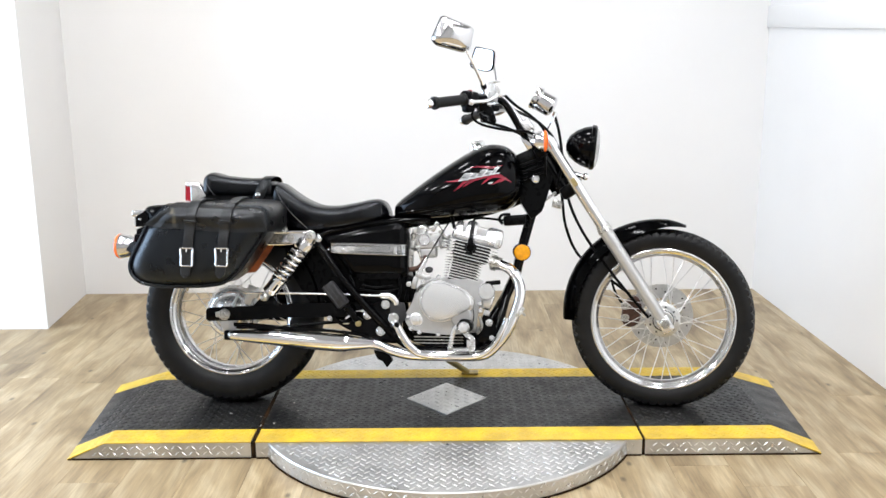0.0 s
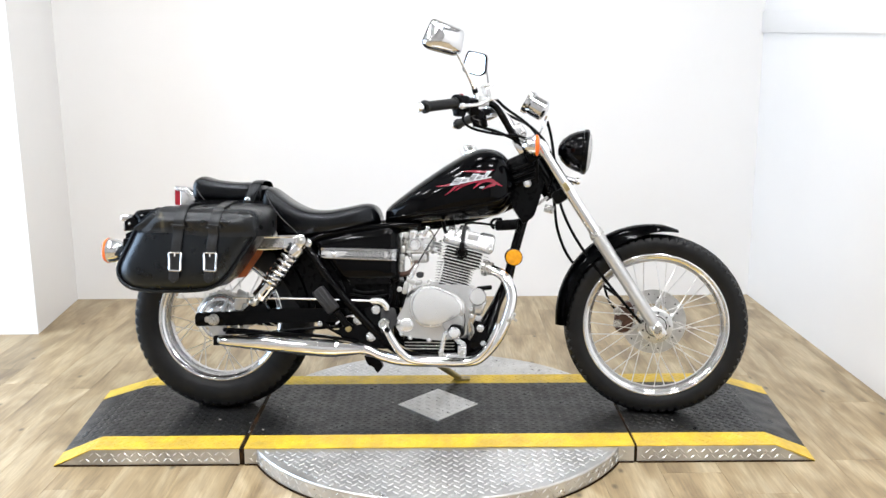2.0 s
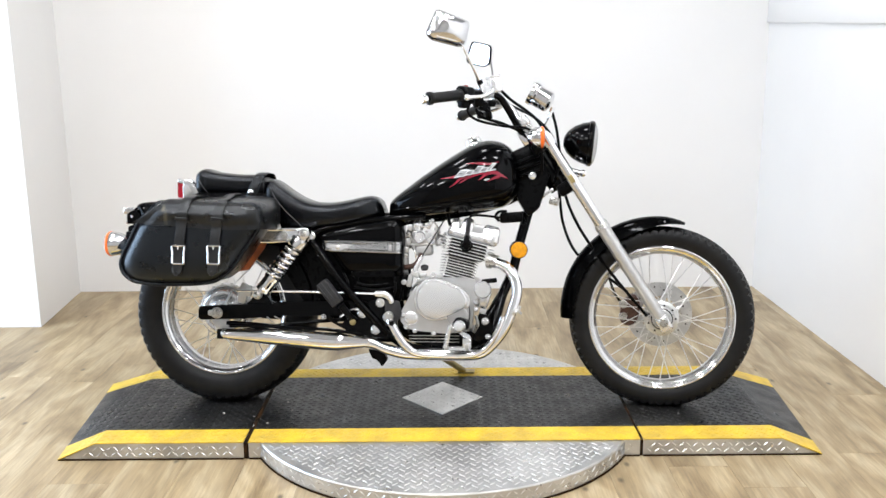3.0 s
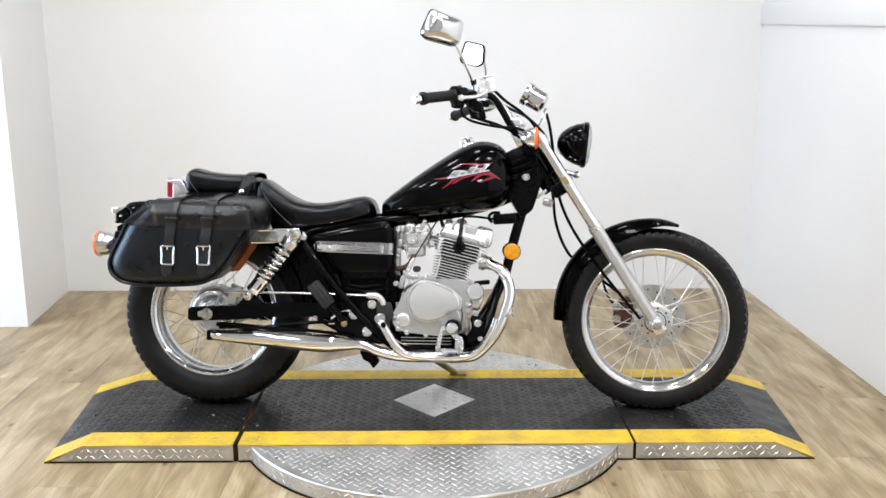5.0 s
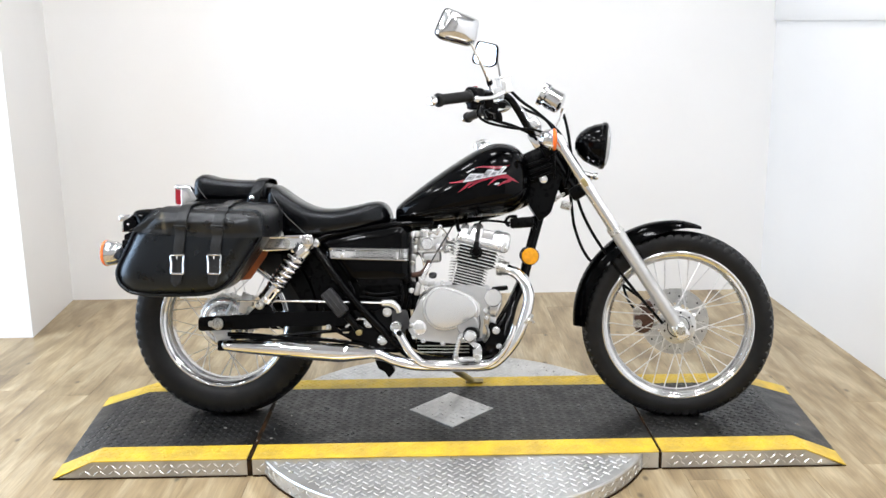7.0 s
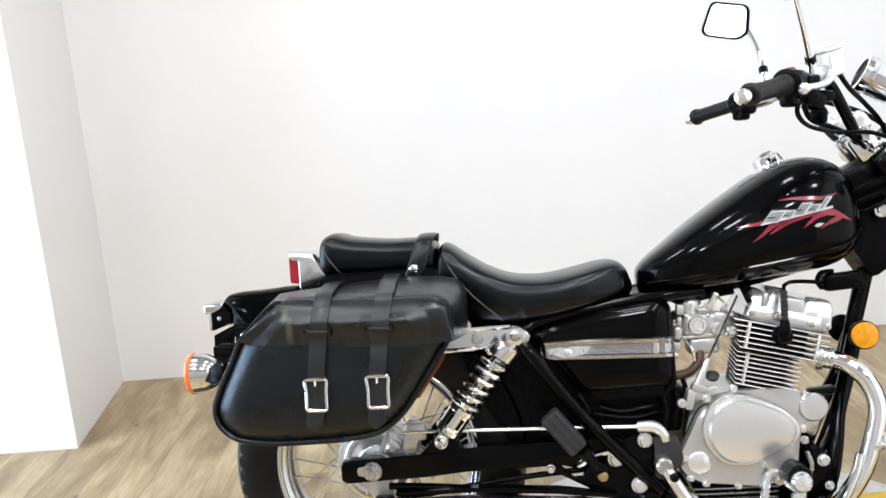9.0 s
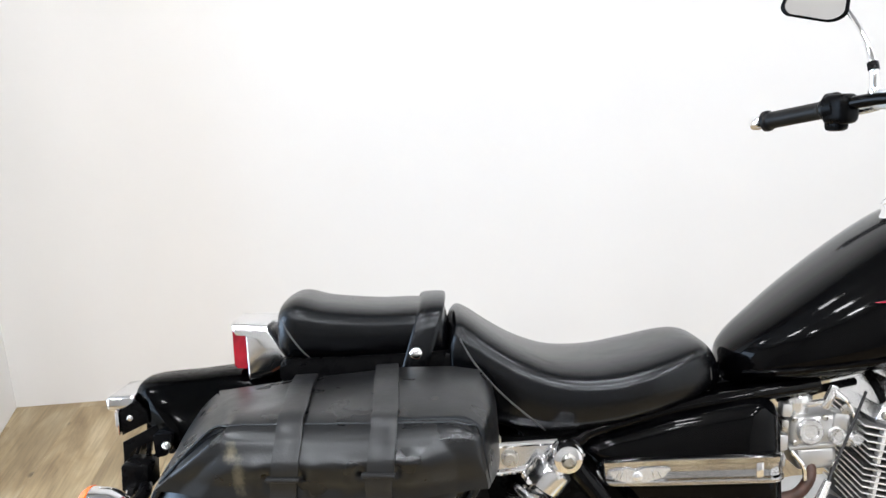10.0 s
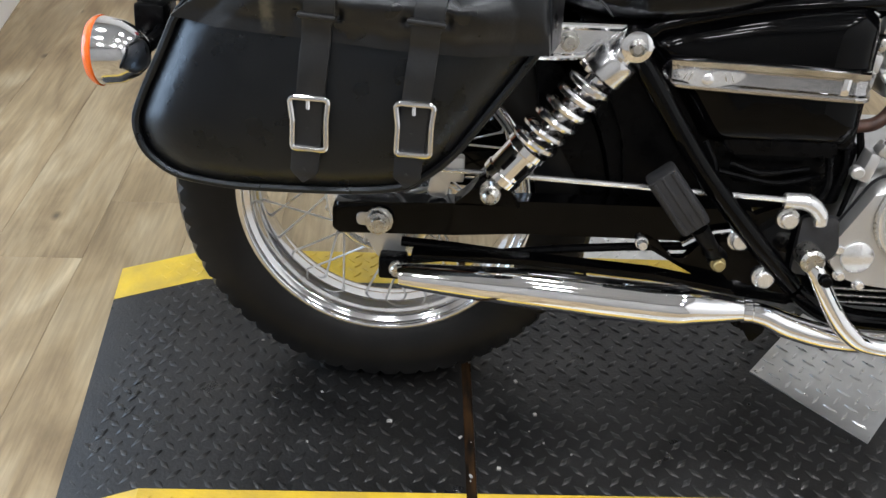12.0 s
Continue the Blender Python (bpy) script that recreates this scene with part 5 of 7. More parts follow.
FLAPSKIN = material("scuffed_leather", (0.0036, 0.0036, 0.0040), 0.31, vary=0.5, scale=8, bump=0.12, bump_scale=330, spread=0.07,
                    color2=(0.0075, 0.0074, 0.0074), spec=0.52, wave=0.15, wave_scale=6, tint=(0.92, 0.96, 1.0))
nt = FLAPSKIN.node_tree
bsdf = nt.nodes["Principled BSDF"]
old = bsdf.inputs["Base Color"].links[0].from_socket
tc = nt.nodes.new("ShaderNodeTexCoord")
for (x, z, rx, rz, amt) in ((-0.106, 0.632, 0.010, 0.013, 0.9), (-0.097, 0.606, 0.008, 0.026, 0.55)):
    mp = nt.nodes.new("ShaderNodeMapping")
    mp.inputs["Location"].default_value = (-x / rx, 0, -z / rz)
    mp.inputs["Scale"].default_value = (1 / rx, 0, 1 / rz)
    nt.links.new(tc.outputs["Object"], mp.inputs[0])
    ln = nt.nodes.new("ShaderNodeVectorMath")
    ln.operation = "LENGTH"
    nt.links.new(mp.outputs[0], ln.inputs[0])
    nz = nt.nodes.new("ShaderNodeTexNoise")
    nz.inputs["Scale"].default_value, nz.inputs["Detail"].default_value = 150, 5
    nt.links.new(tc.outputs["Object"], nz.inputs["Vector"])
    ad = nt.nodes.new("ShaderNodeMath")
    ad.operation = "MULTIPLY_ADD"
    ad.inputs[1].default_value = 1.6
    nt.links.new(nz.outputs["Fac"], ad.inputs[0])
    nt.links.new(ln.outputs["Value"], ad.inputs[2])
    mr = nt.nodes.new("ShaderNodeMapRange")
    mr.inputs["From Min"].default_value, mr.inputs["From Max"].default_value = 1.0, 1.9
    mr.inputs["To Min"].default_value, mr.inputs["To Max"].default_value = amt, 0.0
    nt.links.new(ad.outputs[0], mr.inputs["Value"])
    mx = nt.nodes.new("ShaderNodeMix")
    mx.data_type = "RGBA"
    mx.inputs["B"].default_value = (0.115, 0.100, 0.066, 1)
    nt.links.new(old, mx.inputs["A"])
    nt.links.new(mr.outputs[0], mx.inputs["Factor"])
    old = mx.outputs["Result"]
nt.links.new(old, bsdf.inputs["Base Color"])
part("flap", bm, FLAPSKIN, bag, "black leather flap with a pale scuff", 50)
# seam welt along the flap's front corner
bm = bmesh.new()
welt = [(r[7][0], r[7][1] - 0.0005, r[7][2] - 0.001) for r in rows]
tube(bm, [(-0.196, -0.290, 0.594), (-0.160, -0.288, 0.630), (-0.130, -0.287, 0.655)] + welt[4:-4:6] + [(0.178, -0.290, 0.640), (0.184, -0.292, 0.61), (0.187, -0.290, 0.574)], 0.0021, 8, 4)
part("flap_welt", bm, LEATHER, bag)

def flap_out(x, z):
    """How far out the flap's front lies."""
    return min((p for r in rows for p in r[7:]), key=lambda p: (p[0] - x) ** 2 + (p[2] - z) ** 2)[1]


for sx in STRAPX:
    def ribbon(pts, width, thick, name, mat, label="", taper=()):
        bm = bmesh.new()
        rings = []
        q = curve_points(pts, 5)
        for i, c in enumerate(q):
            a, b = q[max(0, i - 1)], q[min(len(q) - 1, i + 1)]
            d = (b - a).normalized()
            side = Vector((1, 0, 0))
            side = (side - d * side.dot(d)).normalized()
            nn = side.cross(d).normalized()
            if nn.y > 0.2 or nn.z < -0.2:
                nn = -nn
            w = width
            f = i / (len(q) - 1)
            if taper and f > taper[0]:
                w = width * (1 - (f - taper[0]) / (1 - taper[0]) * taper[1])
            rings.append([bm.verts.new(c + side * s * w / 2 + nn * o) for s, o in ((-1, 0), (-1, thick * 0.8), (-0.85, thick), (0.85, thick), (1, thick * 0.8), (1, 0))])
        skin(bm, rings)
        return part(name, bm, mat, bag, label, 40)

    ft, bk = (0.662, 0.674) if sx < 0 else (0.657, 0.682)
    top = [(sx - 0.004, -0.128, bk), (sx - 0.002, -0.20, (ft + bk) / 2 + 0.006), (sx, -0.262, ft + 0.005), (sx - 0.001, -0.288, ft - 0.001)]
    top += [(sx - 0.001 - 0.0017 * k, flap_out(sx, z) - 0.0015, z) for k, z in enumerate((0.646, 0.634, 0.620, 0.606, 0.599))]
    ribbon(top, 0.0305, 0.004, "upper_strap", STRAP, "black leather strap over the flap")
    low = [(sx - 0.008, flap_out(sx, 0.606) - 0.002, 0.606), (sx - 0.009, flap_out(sx, 0.592) - 0.003, 0.592), (sx - 0.010, flap_out(sx, 0.578) - 0.002, 0.576), (sx - 0.013, -0.3215, 0.548), (sx - 0.017, -0.3205, 0.510), (sx - 0.020, -0.321, 0.475), (sx - 0.022, -0.3225, 0.450), (sx - 0.024, -0.3240, 0.429)]
    ribbon(low, 0.0295, 0.005, "lower_strap", STRAP, "black leather strap with a pointed tip", (0.93, 0.9))
    # keeper loop
    bm = bmesh.new()
    box(bm, (sx - 0.008, flap_out(sx, 0.603) - 0.005, 0.603), (0.039, 0.010, 0.0062), (0, 4, 0), 0.0028)
    part("keeper_loop", bm, STRAP, bag)
    # buckle
    bx, bz = sx - 0.0175, 0.4935
    bm = bmesh.new()
    frame_pts = rounded([(bx - 0.0190, bz + 0.0275), (bx + 0.0208, bz + 0.0265), (bx + 0.0182, bz + 0.004), (bx + 0.0182, bz - 0.0275), (bx - 0.0172, bz - 0.0265), (bx - 0.0160, bz + 0.004)], 0.005, 4)
    tube(bm, [(x, -0.3285, z) for x, z in frame_pts + frame_pts[:2]], 0.0031, 10, 1, caps=False)
    part("buckle", bm, RIM, bag, "chrome roller buckle")
    bm = bmesh.new()
    tube(bm, [(bx, -0.3285, bz + 0.028), (bx, -0.3300, bz + 0.016)], 0.0022, 6)
    part("buckle_pin", bm, ALUPOL, bag)
    for dz in (-0.006, -0.050):
        bm = bmesh.new()
        lathe(bm, [(0, 0.0018), (0.0006, 0.0018)], (bx - 0.001 + dz * 0.1, -0.3262 if dz > -0.03 else -0.3282, bz + dz), (0, -1, 0), 8)
        part("strap_hole", bm, INK, bag)
# rear suspension
for side in (-1, 1):
    T, B = Vector((0.295, 0.150 * side, 0.559)), Vector((0.142, 0.138 * side, 0.362))
    d = (B - T).normalized()
    ln = (B - T).length
    bm = bmesh.new()
    lathe(bm, [(-0.014, 0.012), (0.0, 0.017), (0.022, 0.018), (0.024, 0.027), (0.030, 0.029), (0.052, 0.029), (0.056, 0.022)], T, d, 24)
    lathe(bm, [(0.05, 0.0125), (ln - 0.05, 0.0125)], T, d, 16)
    sh = part("shock_absorber", bm, SATINCHROME, bike, "chrome coil-over shock absorber")
    bm = bmesh.new()
    lathe(bm, [(ln - 0.078, 0.018), (ln - 0.075, 0.0270), (ln - 0.066, 0.0275), (ln - 0.064, 0.0248), (ln - 0.030, 0.0245), (ln - 0.028, 0.0262), (ln - 0.018, 0.0258), (ln - 0.012, 0.018), (ln - 0.004, 0.012)], T, d, 28)
    part("lower_body", bm, CHROME, sh)
    out = Vector((0, side, 0))
    out = (out - d * out.dot(d)).normalized()
    across = d.cross(out)
    for off in (-0.011, 0.011):
        bm = bmesh.new()
        c = T + d * (ln - 0.047) + (out * 0.0222 + across * off)
        tube(bm, [c - d * 0.011, c + d * 0.011], 0.0036, 8)
        part("adjuster_slot", bm, SATIN, sh)
    for ax in (T, B):
        bm = bmesh.new()
        rr = 0.019 if ax is T else 0.0135
        lathe(bm, [(0, rr - 0.001), (0.012, rr), (0.022, rr - 0.001), (0.024, rr * 0.65)], ax - Vector((0, -0.01 * side, 0)), (0, side, 0), 20)
        part("mounting_eye", bm, CHROME if ax is T else STEEL, sh)
    bm = bmesh.new()
    u = d.orthogonal().normalized()
    v = d.cross(u)
    coil = []
    turns = 6.5
    for k in range(int(turns * 14) + 1):
        a = 2 * math.pi * k / 14
        coil.append(T + d * (0.054 + (ln - 0.054 - 0.072) * k / (turns * 14)) + (u * math.cos(a) + v * math.sin(a)) * 0.0252)
    tube(bm, coil, 0.0056, 8, 1)
    part("spring", bm, SATINCHROME, sh, "chrome coil spring")
    bm = bmesh.new()
    lathe(bm, [(0, 0.010), (0.008, 0.010), (0.012, 0.006)], T + Vector((0, 0.03 * side, 0)), (0, side, 0), 12)
    part("cap_nut", bm, STEEL, sh)
    bm = bmesh.new()
    lathe(bm, [(0, 0.010), (0.008, 0.010), (0.012, 0.006)], B + Vector((0, 0.03 * side, 0)), (0, side, 0), 12)
    part("cap_nut", bm, STEEL, sh)
    # chrome rail the shock hangs from
    bm = bmesh.new()
    slab(bm, rounded([(-0.02, 0.566), (0.29, 0.572), (0.322, 0.562), (0.324, 0.540), (0.30, 0.532), (0.26, 0.538), (0.215, 0.532), (-0.02, 0.528)], 0.012), 0.108 * side, 0.140 * side, 0.006, 3)
    rail = part("seat_rail", bm, SATINCHROME, bike, "chrome rail carrying the shock")
    for line in ([(-0.015, 0.565), (0.14, 0.569), (0.286, 0.5715)], [(-0.015, 0.529), (0.12, 0.531), (0.212, 0.533), (0.258, 0.539)]):
        bm = bmesh.new()
        tube(bm, [(x, 0.140 * side, z) for x, z in line], 0.0045, 10, 4)
        part("rail_lip", bm, CHROME, rail)
    for bx, bz in ((0.222, 0.552), (0.20, 0.578)):
        bm = bmesh.new()
        lathe(bm, [(0, 0.012), (0.004, 0.012), (0.0045, 0.008), (0.012, 0.0075)], (bx, 0.138 * side, bz), (0, side, 0), 16)
        part("rail_bolt", bm, STEEL, rail)
    # swingarm
    bm = bmesh.new()
    slab(bm, rounded([(-0.062, 0.322), (-0.062, 0.278), (0.10, 0.284), (0.19, 0.292), (0.48, 0.298), (0.50, 0.33), (0.48, 0.345), (0.19, 0.338), (0.10, 0.330)], 0.008), 0.092 * side, 0.124 * side, 0.006, 2)
    arm = part("swingarm", bm, FRAME, bike, "black swingarm")
    bm = bmesh.new()
    slab(bm, rounded([(-0.030, 0.310), (0.018, 0.310), (0.018, 0.292), (-0.030, 0.292)], 0.007), 0.123 * side, 0.1265 * side, 0.001)
    part("chain_adjuster", bm, ALU, arm)
    bm = bmesh.new()
    lathe(bm, [(0, 0.019), (0.004, 0.019), (0.005, 0.0155), (0.015, 0.0155), (0.016, 0.010), (0.022, 0.009)], (0.0, 0.126 * side, 0.301), (0, side, 0), 12)
    part("axle_nut", bm, STEEL, arm)
    bm = bmesh.new()
    slab(bm, rounded([(0.095, 0.330), (0.118, 0.352), (0.130, 0.374), (0.152, 0.376), (0.166, 0.358), (0.185, 0.330)], 0.006), 0.100 * side, 0.132 * side, 0.004)
    part("shock_mount", bm, FRAME, arm)

# brake rod, drum arm and stay
bm = bmesh.new()
tube(bm, [(0.06, -0.112, 0.372), (0.30, -0.128, 0.371), (0.52, -0.135, 0.367)], 0.0036, 8, 3)
rod = part("brake_rod", bm, ALUPOL, bike, "thin chrome brake rod")
bm = bmesh.new()
tube(bm, [(0.515, -0.137, 0.367), (0.545, -0.139, 0.366), (0.562, -0.139, 0.352), (0.566, -0.138, 0.338)], [0.010, 0.011, 0.010, 0.009], 12)
part("rod_end", bm, ALUPOL, rod)
bm = bmesh.new()
slab(bm, rounded([(0.075, 0.40), (0.10, 0.39), (0.085, 0.33), (0.06, 0.335)], 0.006), -0.112, -0.100, 0.003)
box(bm, (0.093, -0.105, 0.372), (0.03, 0.02, 0.035), bevel=0.004)
part("brake_arm", bm, ALU, bike)
bm = bmesh.new()
slab(bm, rounded([(-0.040, 0.300), (0.03, 0.300), (0.036, 0.25), (0.024, 0.226), (0.000, 0.232)], 0.008), -0.105, -0.096, 0.003)
part("torque_plate", bm, ALU, bike)
bm = bmesh.new()
tube(bm, [(0.018, -0.112, 0.234), (0.25, -0.11, 0.268), (0.46, -0.105, 0.285)], 0.006, 8, 3)
part("torque_stay", bm, SATIN, bike)
bm = bmesh.new()
box(bm, (0.020, -0.122, 0.234), (0.038, 0.028, 0.032), bevel=0.004)
part("stay_clamp", bm, SATIN, bike)
bolt("stay_bolt", (0.027, -0.136, 0.236), 0.0095, bike)

# black lower tube above the muffler
for side in (-1, 1):
    bm = bmesh.new()
    tube(bm, [(0.03, 0.118 * side, 0.268), (0.10, 0.122 * side, 0.266), (0.20, 0.125 * side, 0.258), (0.28, 0.125 * side, 0.246)], 0.007, 10, 4)
    part("exhaust_hanger", bm, FRAME, bike, "black exhaust hanger rod")

# frame tubes
for nm, pts, r in (
    ("backbone", [(1.02, 0, 0.72), (0.90, 0, 0.665), (0.72, 0, 0.625), (0.50, 0, 0.60), (0.30, 0, 0.58)], 0.024),
    ("down_tube", [(1.032, 0, 0.735), (1.001, 0, 0.63), (0.970, 0, 0.515), (0.948, 0, 0.42)], 0.0165),
):
    bm = bmesh.new()
    tube(bm, pts, r, 16, 5)
    part(nm, bm, FRAME, bike, "black enamelled frame tube")
for side in (-1, 1):
    for nm, pts, r in (
        ("cradle_tube", [(0.968, 0.014 * side, 0.50), (0.944, 0.024 * side, 0.42), (0.916, 0.048 * side, 0.355), (0.900, 0.072 * side, 0.295), (0.880, 0.090 * side, 0.235), (0.845, 0.10 * side, 0.195), (0.76, 0.105 * side, 0.183), (0.63, 0.11 * side, 0.192), (0.56, 0.12 * side, 0.235)], 0.0155),
        ("mount_strut", [(0.934, 0.026 * side, 0.40), (0.905, 0.046 * side, 0.345), (0.872, 0.066 * side, 0.288), (0.856, 0.075 * side, 0.262)], 0.011),
        ("seat_tube", [(0.30, 0.125 * side, 0.545), (0.33, 0.135 * side, 0.505), (0.402, 0.140 * side, 0.406), (0.48, 0.135 * side, 0.318), (0.555, 0.125 * side, 0.240)], 0.0135),
        ("seat_rail_tube", [(0.66, 0.075 * side, 0.614), (0.57, 0.088 * side, 0.607), (0.45, 0.096 * side, 0.594), (0.34, 0.104 * side, 0.572), (0.30, 0.106 * side, 0.558), (0.10, 0.10 * side, 0.545)], 0.011),
    ):
        bm = bmesh.new()
        tube(bm, pts, r, 14, 5)
        part(nm, bm, FRAME, bike, "black enamelled frame tube")
    bm = bmesh.new()
    slab(bm, rounded([(0.40, 0.262), (0.36, 0.300), (0.345, 0.305), (0.35, 0.286), (0.47, 0.222), (0.565, 0.210), (0.585, 0.245), (0.578, 0.348), (0.535, 0.360), (0.50, 0.345), (0.44, 0.315)], 0.012), 0.110 * side, 0.124 * side, 0.004)
    part("footpeg_plate", bm, FRAME, bike, "black side plate")
for bx, bz, rr in ((0.472, 0.305, 0.0125), (0.514, 0.252, 0.0125), (0.529, 0.338, 0.0115), (0.347, 0.291, 0.007)):
    bolt("plate_bolt", (bx, -0.124, bz), rr, bike, mat=ALUPOL, length=0.014)
bm = bmesh.new()
slab(bm, rounded([(0.545, 0.345), (0.59, 0.345), (0.60, 0.30), (0.57, 0.262), (0.545, 0.265)], 0.006), -0.135, -0.124, 0.002)
part("brake_pivot_plate", bm, GREYRUB, bike)

# passenger footpeg, folded
bm = bmesh.new()
pa, pb = Vector((0.347, -0.166, 0.404)), Vector((0.401, -0.162, 0.337))
dd = (pb - pa).normalized()
mid = (pa + pb) / 2
turn = math.degrees(math.atan2(-dd.z, dd.x))
box(bm, mid, ((pb - pa).length + 0.002, 0.036, 0.040), (0, turn, 0), 0.006)
for k in range(3):
    box(bm, mid + Vector((0, -0.0172, 0)) + Vector((dd.z, 0, -dd.x)) * (-0.013 + 0.013 * k), ((pb - pa).length - 0.004, 0.005, 0.005), (0, turn, 0), 0.001)
peg = part("passenger_footpeg", bm, GREYRUB, bike, "grey rubber passenger footpeg folded up")
bm = bmesh.new()
tube(bm, [(0.408, -0.160, 0.332), (0.43, -0.150, 0.302), (0.446, -0.135, 0.280)], [0.012, 0.010, 0.014], 12)
part("peg_hinge", bm, SATIN, peg)
bolt("peg_bolt", (0.444, -0.147, 0.278), 0.008, peg, mat=BRASS)
bm = bmesh.new()
tube(bm, [(0.40, -0.128, 0.292), (0.43, -0.130, 0.312), (0.475, -0.130, 0.322)], 0.0045, 8)
part("peg_spring", bm, CHROME, peg)

# side cover
def pillow(outline, steps, mid=None):
    """A puffed panel: the outline drawn in towards the middle as it comes forward."""
    bm = bmesh.new()
    mx = mid[0] if mid else sum(p[0] for p in outline) / len(outline)
    mz = mid[1] if mid else sum(p[1] for p in outline) / len(outline)
    skin(bm, [[bm.verts.new((mx + (x - mx) * f, y, mz + (z - mz) * f)) for x, z in outline] for f, y in steps])
    return bm


SHOULDER = rounded([(0.312, 0.552), (0.345, 0.570), (0.45, 0.592), (0.578, 0.606), (0.600, 0.592), (0.602, 0.445), (0.588, 0.428), (0.412, 0.424), (0.372, 0.482)], 0.014, 4)
cover = part("side_cover", pillow(SHOULDER, [(1.0, -0.02), (1.0, -0.076), (0.988, -0.091), (0.962, -0.103), (0.925, -0.112), (0.87, -0.119), (0.78, -0.1238), (0.5, -0.1265), (0.05, -0.127)]), PAINT, bike,
             "black gloss side cover with a chrome strip", 60)
bm = bmesh.new()
STRIP = [(0.340, 0.520, 0.524), (0.344, 0.508, 0.534), (0.356, 0.502, 0.538), (0.42, 0.499, 0.538), (0.52, 0.496, 0.536), (0.588, 0.494, 0.534), (0.596, 0.495, 0.533)]
# a band with raised lips and a shallow hollow between them
LIPS = [(0.0, 0.0), (0.04, 0.006), (0.14, 0.0072), (0.20, 0.0066), (0.26, 0.0030), (0.5, 0.0024), (0.70, 0.0030), (0.76, 0.0078), (0.93, 0.0088), (0.98, 0.006), (1.0, 0.0)]
rows = []
for x, z0, z1 in (r[:3] for r in smooth_table(STRIP, 6)):
    wrap = 0.014 * max(0, (x - 0.578) / 0.018) ** 2 + 0.012 * max(0, (0.360 - x) / 0.020) ** 2
    rows.append([bm.verts.new((x, -0.1262 - h + wrap, z0 + (z1 - z0) * k)) for k, h in LIPS])
skin(bm, rows, caps=False, closed=False)
bmesh.ops.solidify(bm, geom=bm.faces[:], thickness=0.002)
part("cover_strip", bm, CHROME, cover, "chrome side strip with a winged badge", 40)
bm = bmesh.new()
slab(bm, rounded([(0.352, 0.522), (0.378, 0.5265), (0.392, 0.522), (0.406, 0.5265), (0.440, 0.5235), (0.428, 0.512), (0.404, 0.506), (0.380, 0.506), (0.362, 0.513)], 0.003), -0.1335, -0.127, 0.0016)
part("winged_badge", bm, ALUPOL, cover, "pale winged badge")
for bx, tilt in ((0.366, 24), (0.372, 20), (0.414, -20), (0.422, -24)):
    bm = bmesh.new()
    box(bm, (bx, -0.1338, 0.518), (0.0016, 0.0012, 0.010), (0, tilt, 0), 0.0003)
    part("feather_groove", bm, STEEL, cover)
bm = bmesh.new()
ball(bm, (0.393, -0.1335, 0.5145), 0.0075, 14, (1, 0.35, 1))
part("badge_boss", bm, ALUPOL, cover)
bm = bmesh.new()
box(bm, (0.560, -0.1295, 0.514), (0.010, 0.004, 0.026), (0, 4, 0), 0.002)
part("strip_rib", bm, CHROME, cover)
bm = bmesh.new()
slab(bm, rounded([(0.235, 0.575), (0.60, 0.565), (0.60, 0.345), (0.50, 0.335), (0.36, 0.330), (0.322, 0.34), (0.310, 0.42), (0.275, 0.50)], 0.01), -0.085, 0.085, 0.006)
slab(bm, rounded([(0.18, 0.56), (0.34, 0.56), (0.36, 0.30), (0.46, 0.285), (0.45, 0.262), (0.30, 0.30), (0.255, 0.36), (0.20, 0.45)], 0.01), -0.072, 0.072, 0.006)
part("battery_case", bm, SATIN, bike, "black battery case behind the side cover")
bm = bmesh.new()
slab(bm, rounded([(0.425, 0.446), (0.57, 0.446), (0.575, 0.420), (0.44, 0.418)], 0.006), -0.118, -0.05, 0.005)
part("battery_box", bm, SATIN, bike)
bm = bmesh.new()
box(bm, (0.585, -0.06, 0.50), (0.03, 0.10, 0.15), (0, 0, 0), 0.012)
box(bm, (0.52, -0.03, 0.40), (0.14, 0.12, 0.07), (0, 0, 0), 0.015)
box(bm, (0.60, -0.05, 0.385), (0.03, 0.06, 0.09), (0, 8, 0), 0.01)
part("airbox", bm, SATIN, bike, "black airbox behind the carburettor")
bm = bmesh.new()
for pts in ([(0.45, -0.10, 0.40), (0.49, -0.11, 0.392), (0.55, -0.10, 0.398)], [(0.44, -0.09, 0.385), (0.51, -0.105, 0.378), (0.57, -0.09, 0.385)], [(0.41, -0.11, 0.43), (0.425, -0.12, 0.40), (0.42, -0.125, 0.37)]):
    tube(bm, pts, 0.004, 8)
part("brake_switch_wire", bm, SATIN, bike)
bm = bmesh.new()
for pts in ([(0.595, -0.08, 0.44), (0.60, -0.09, 0.40), (0.59, -0.09, 0.35)], [(0.615, -0.07, 0.45), (0.622, -0.08, 0.40), (0.61, -0.09, 0.33)], [(0.57, -0.10, 0.43), (0.575, -0.11, 0.38), (0.56, -0.11, 0.34)]):
    tube(bm, pts, 0.005, 8)
part("breather_hose", bm, SATIN, bike)

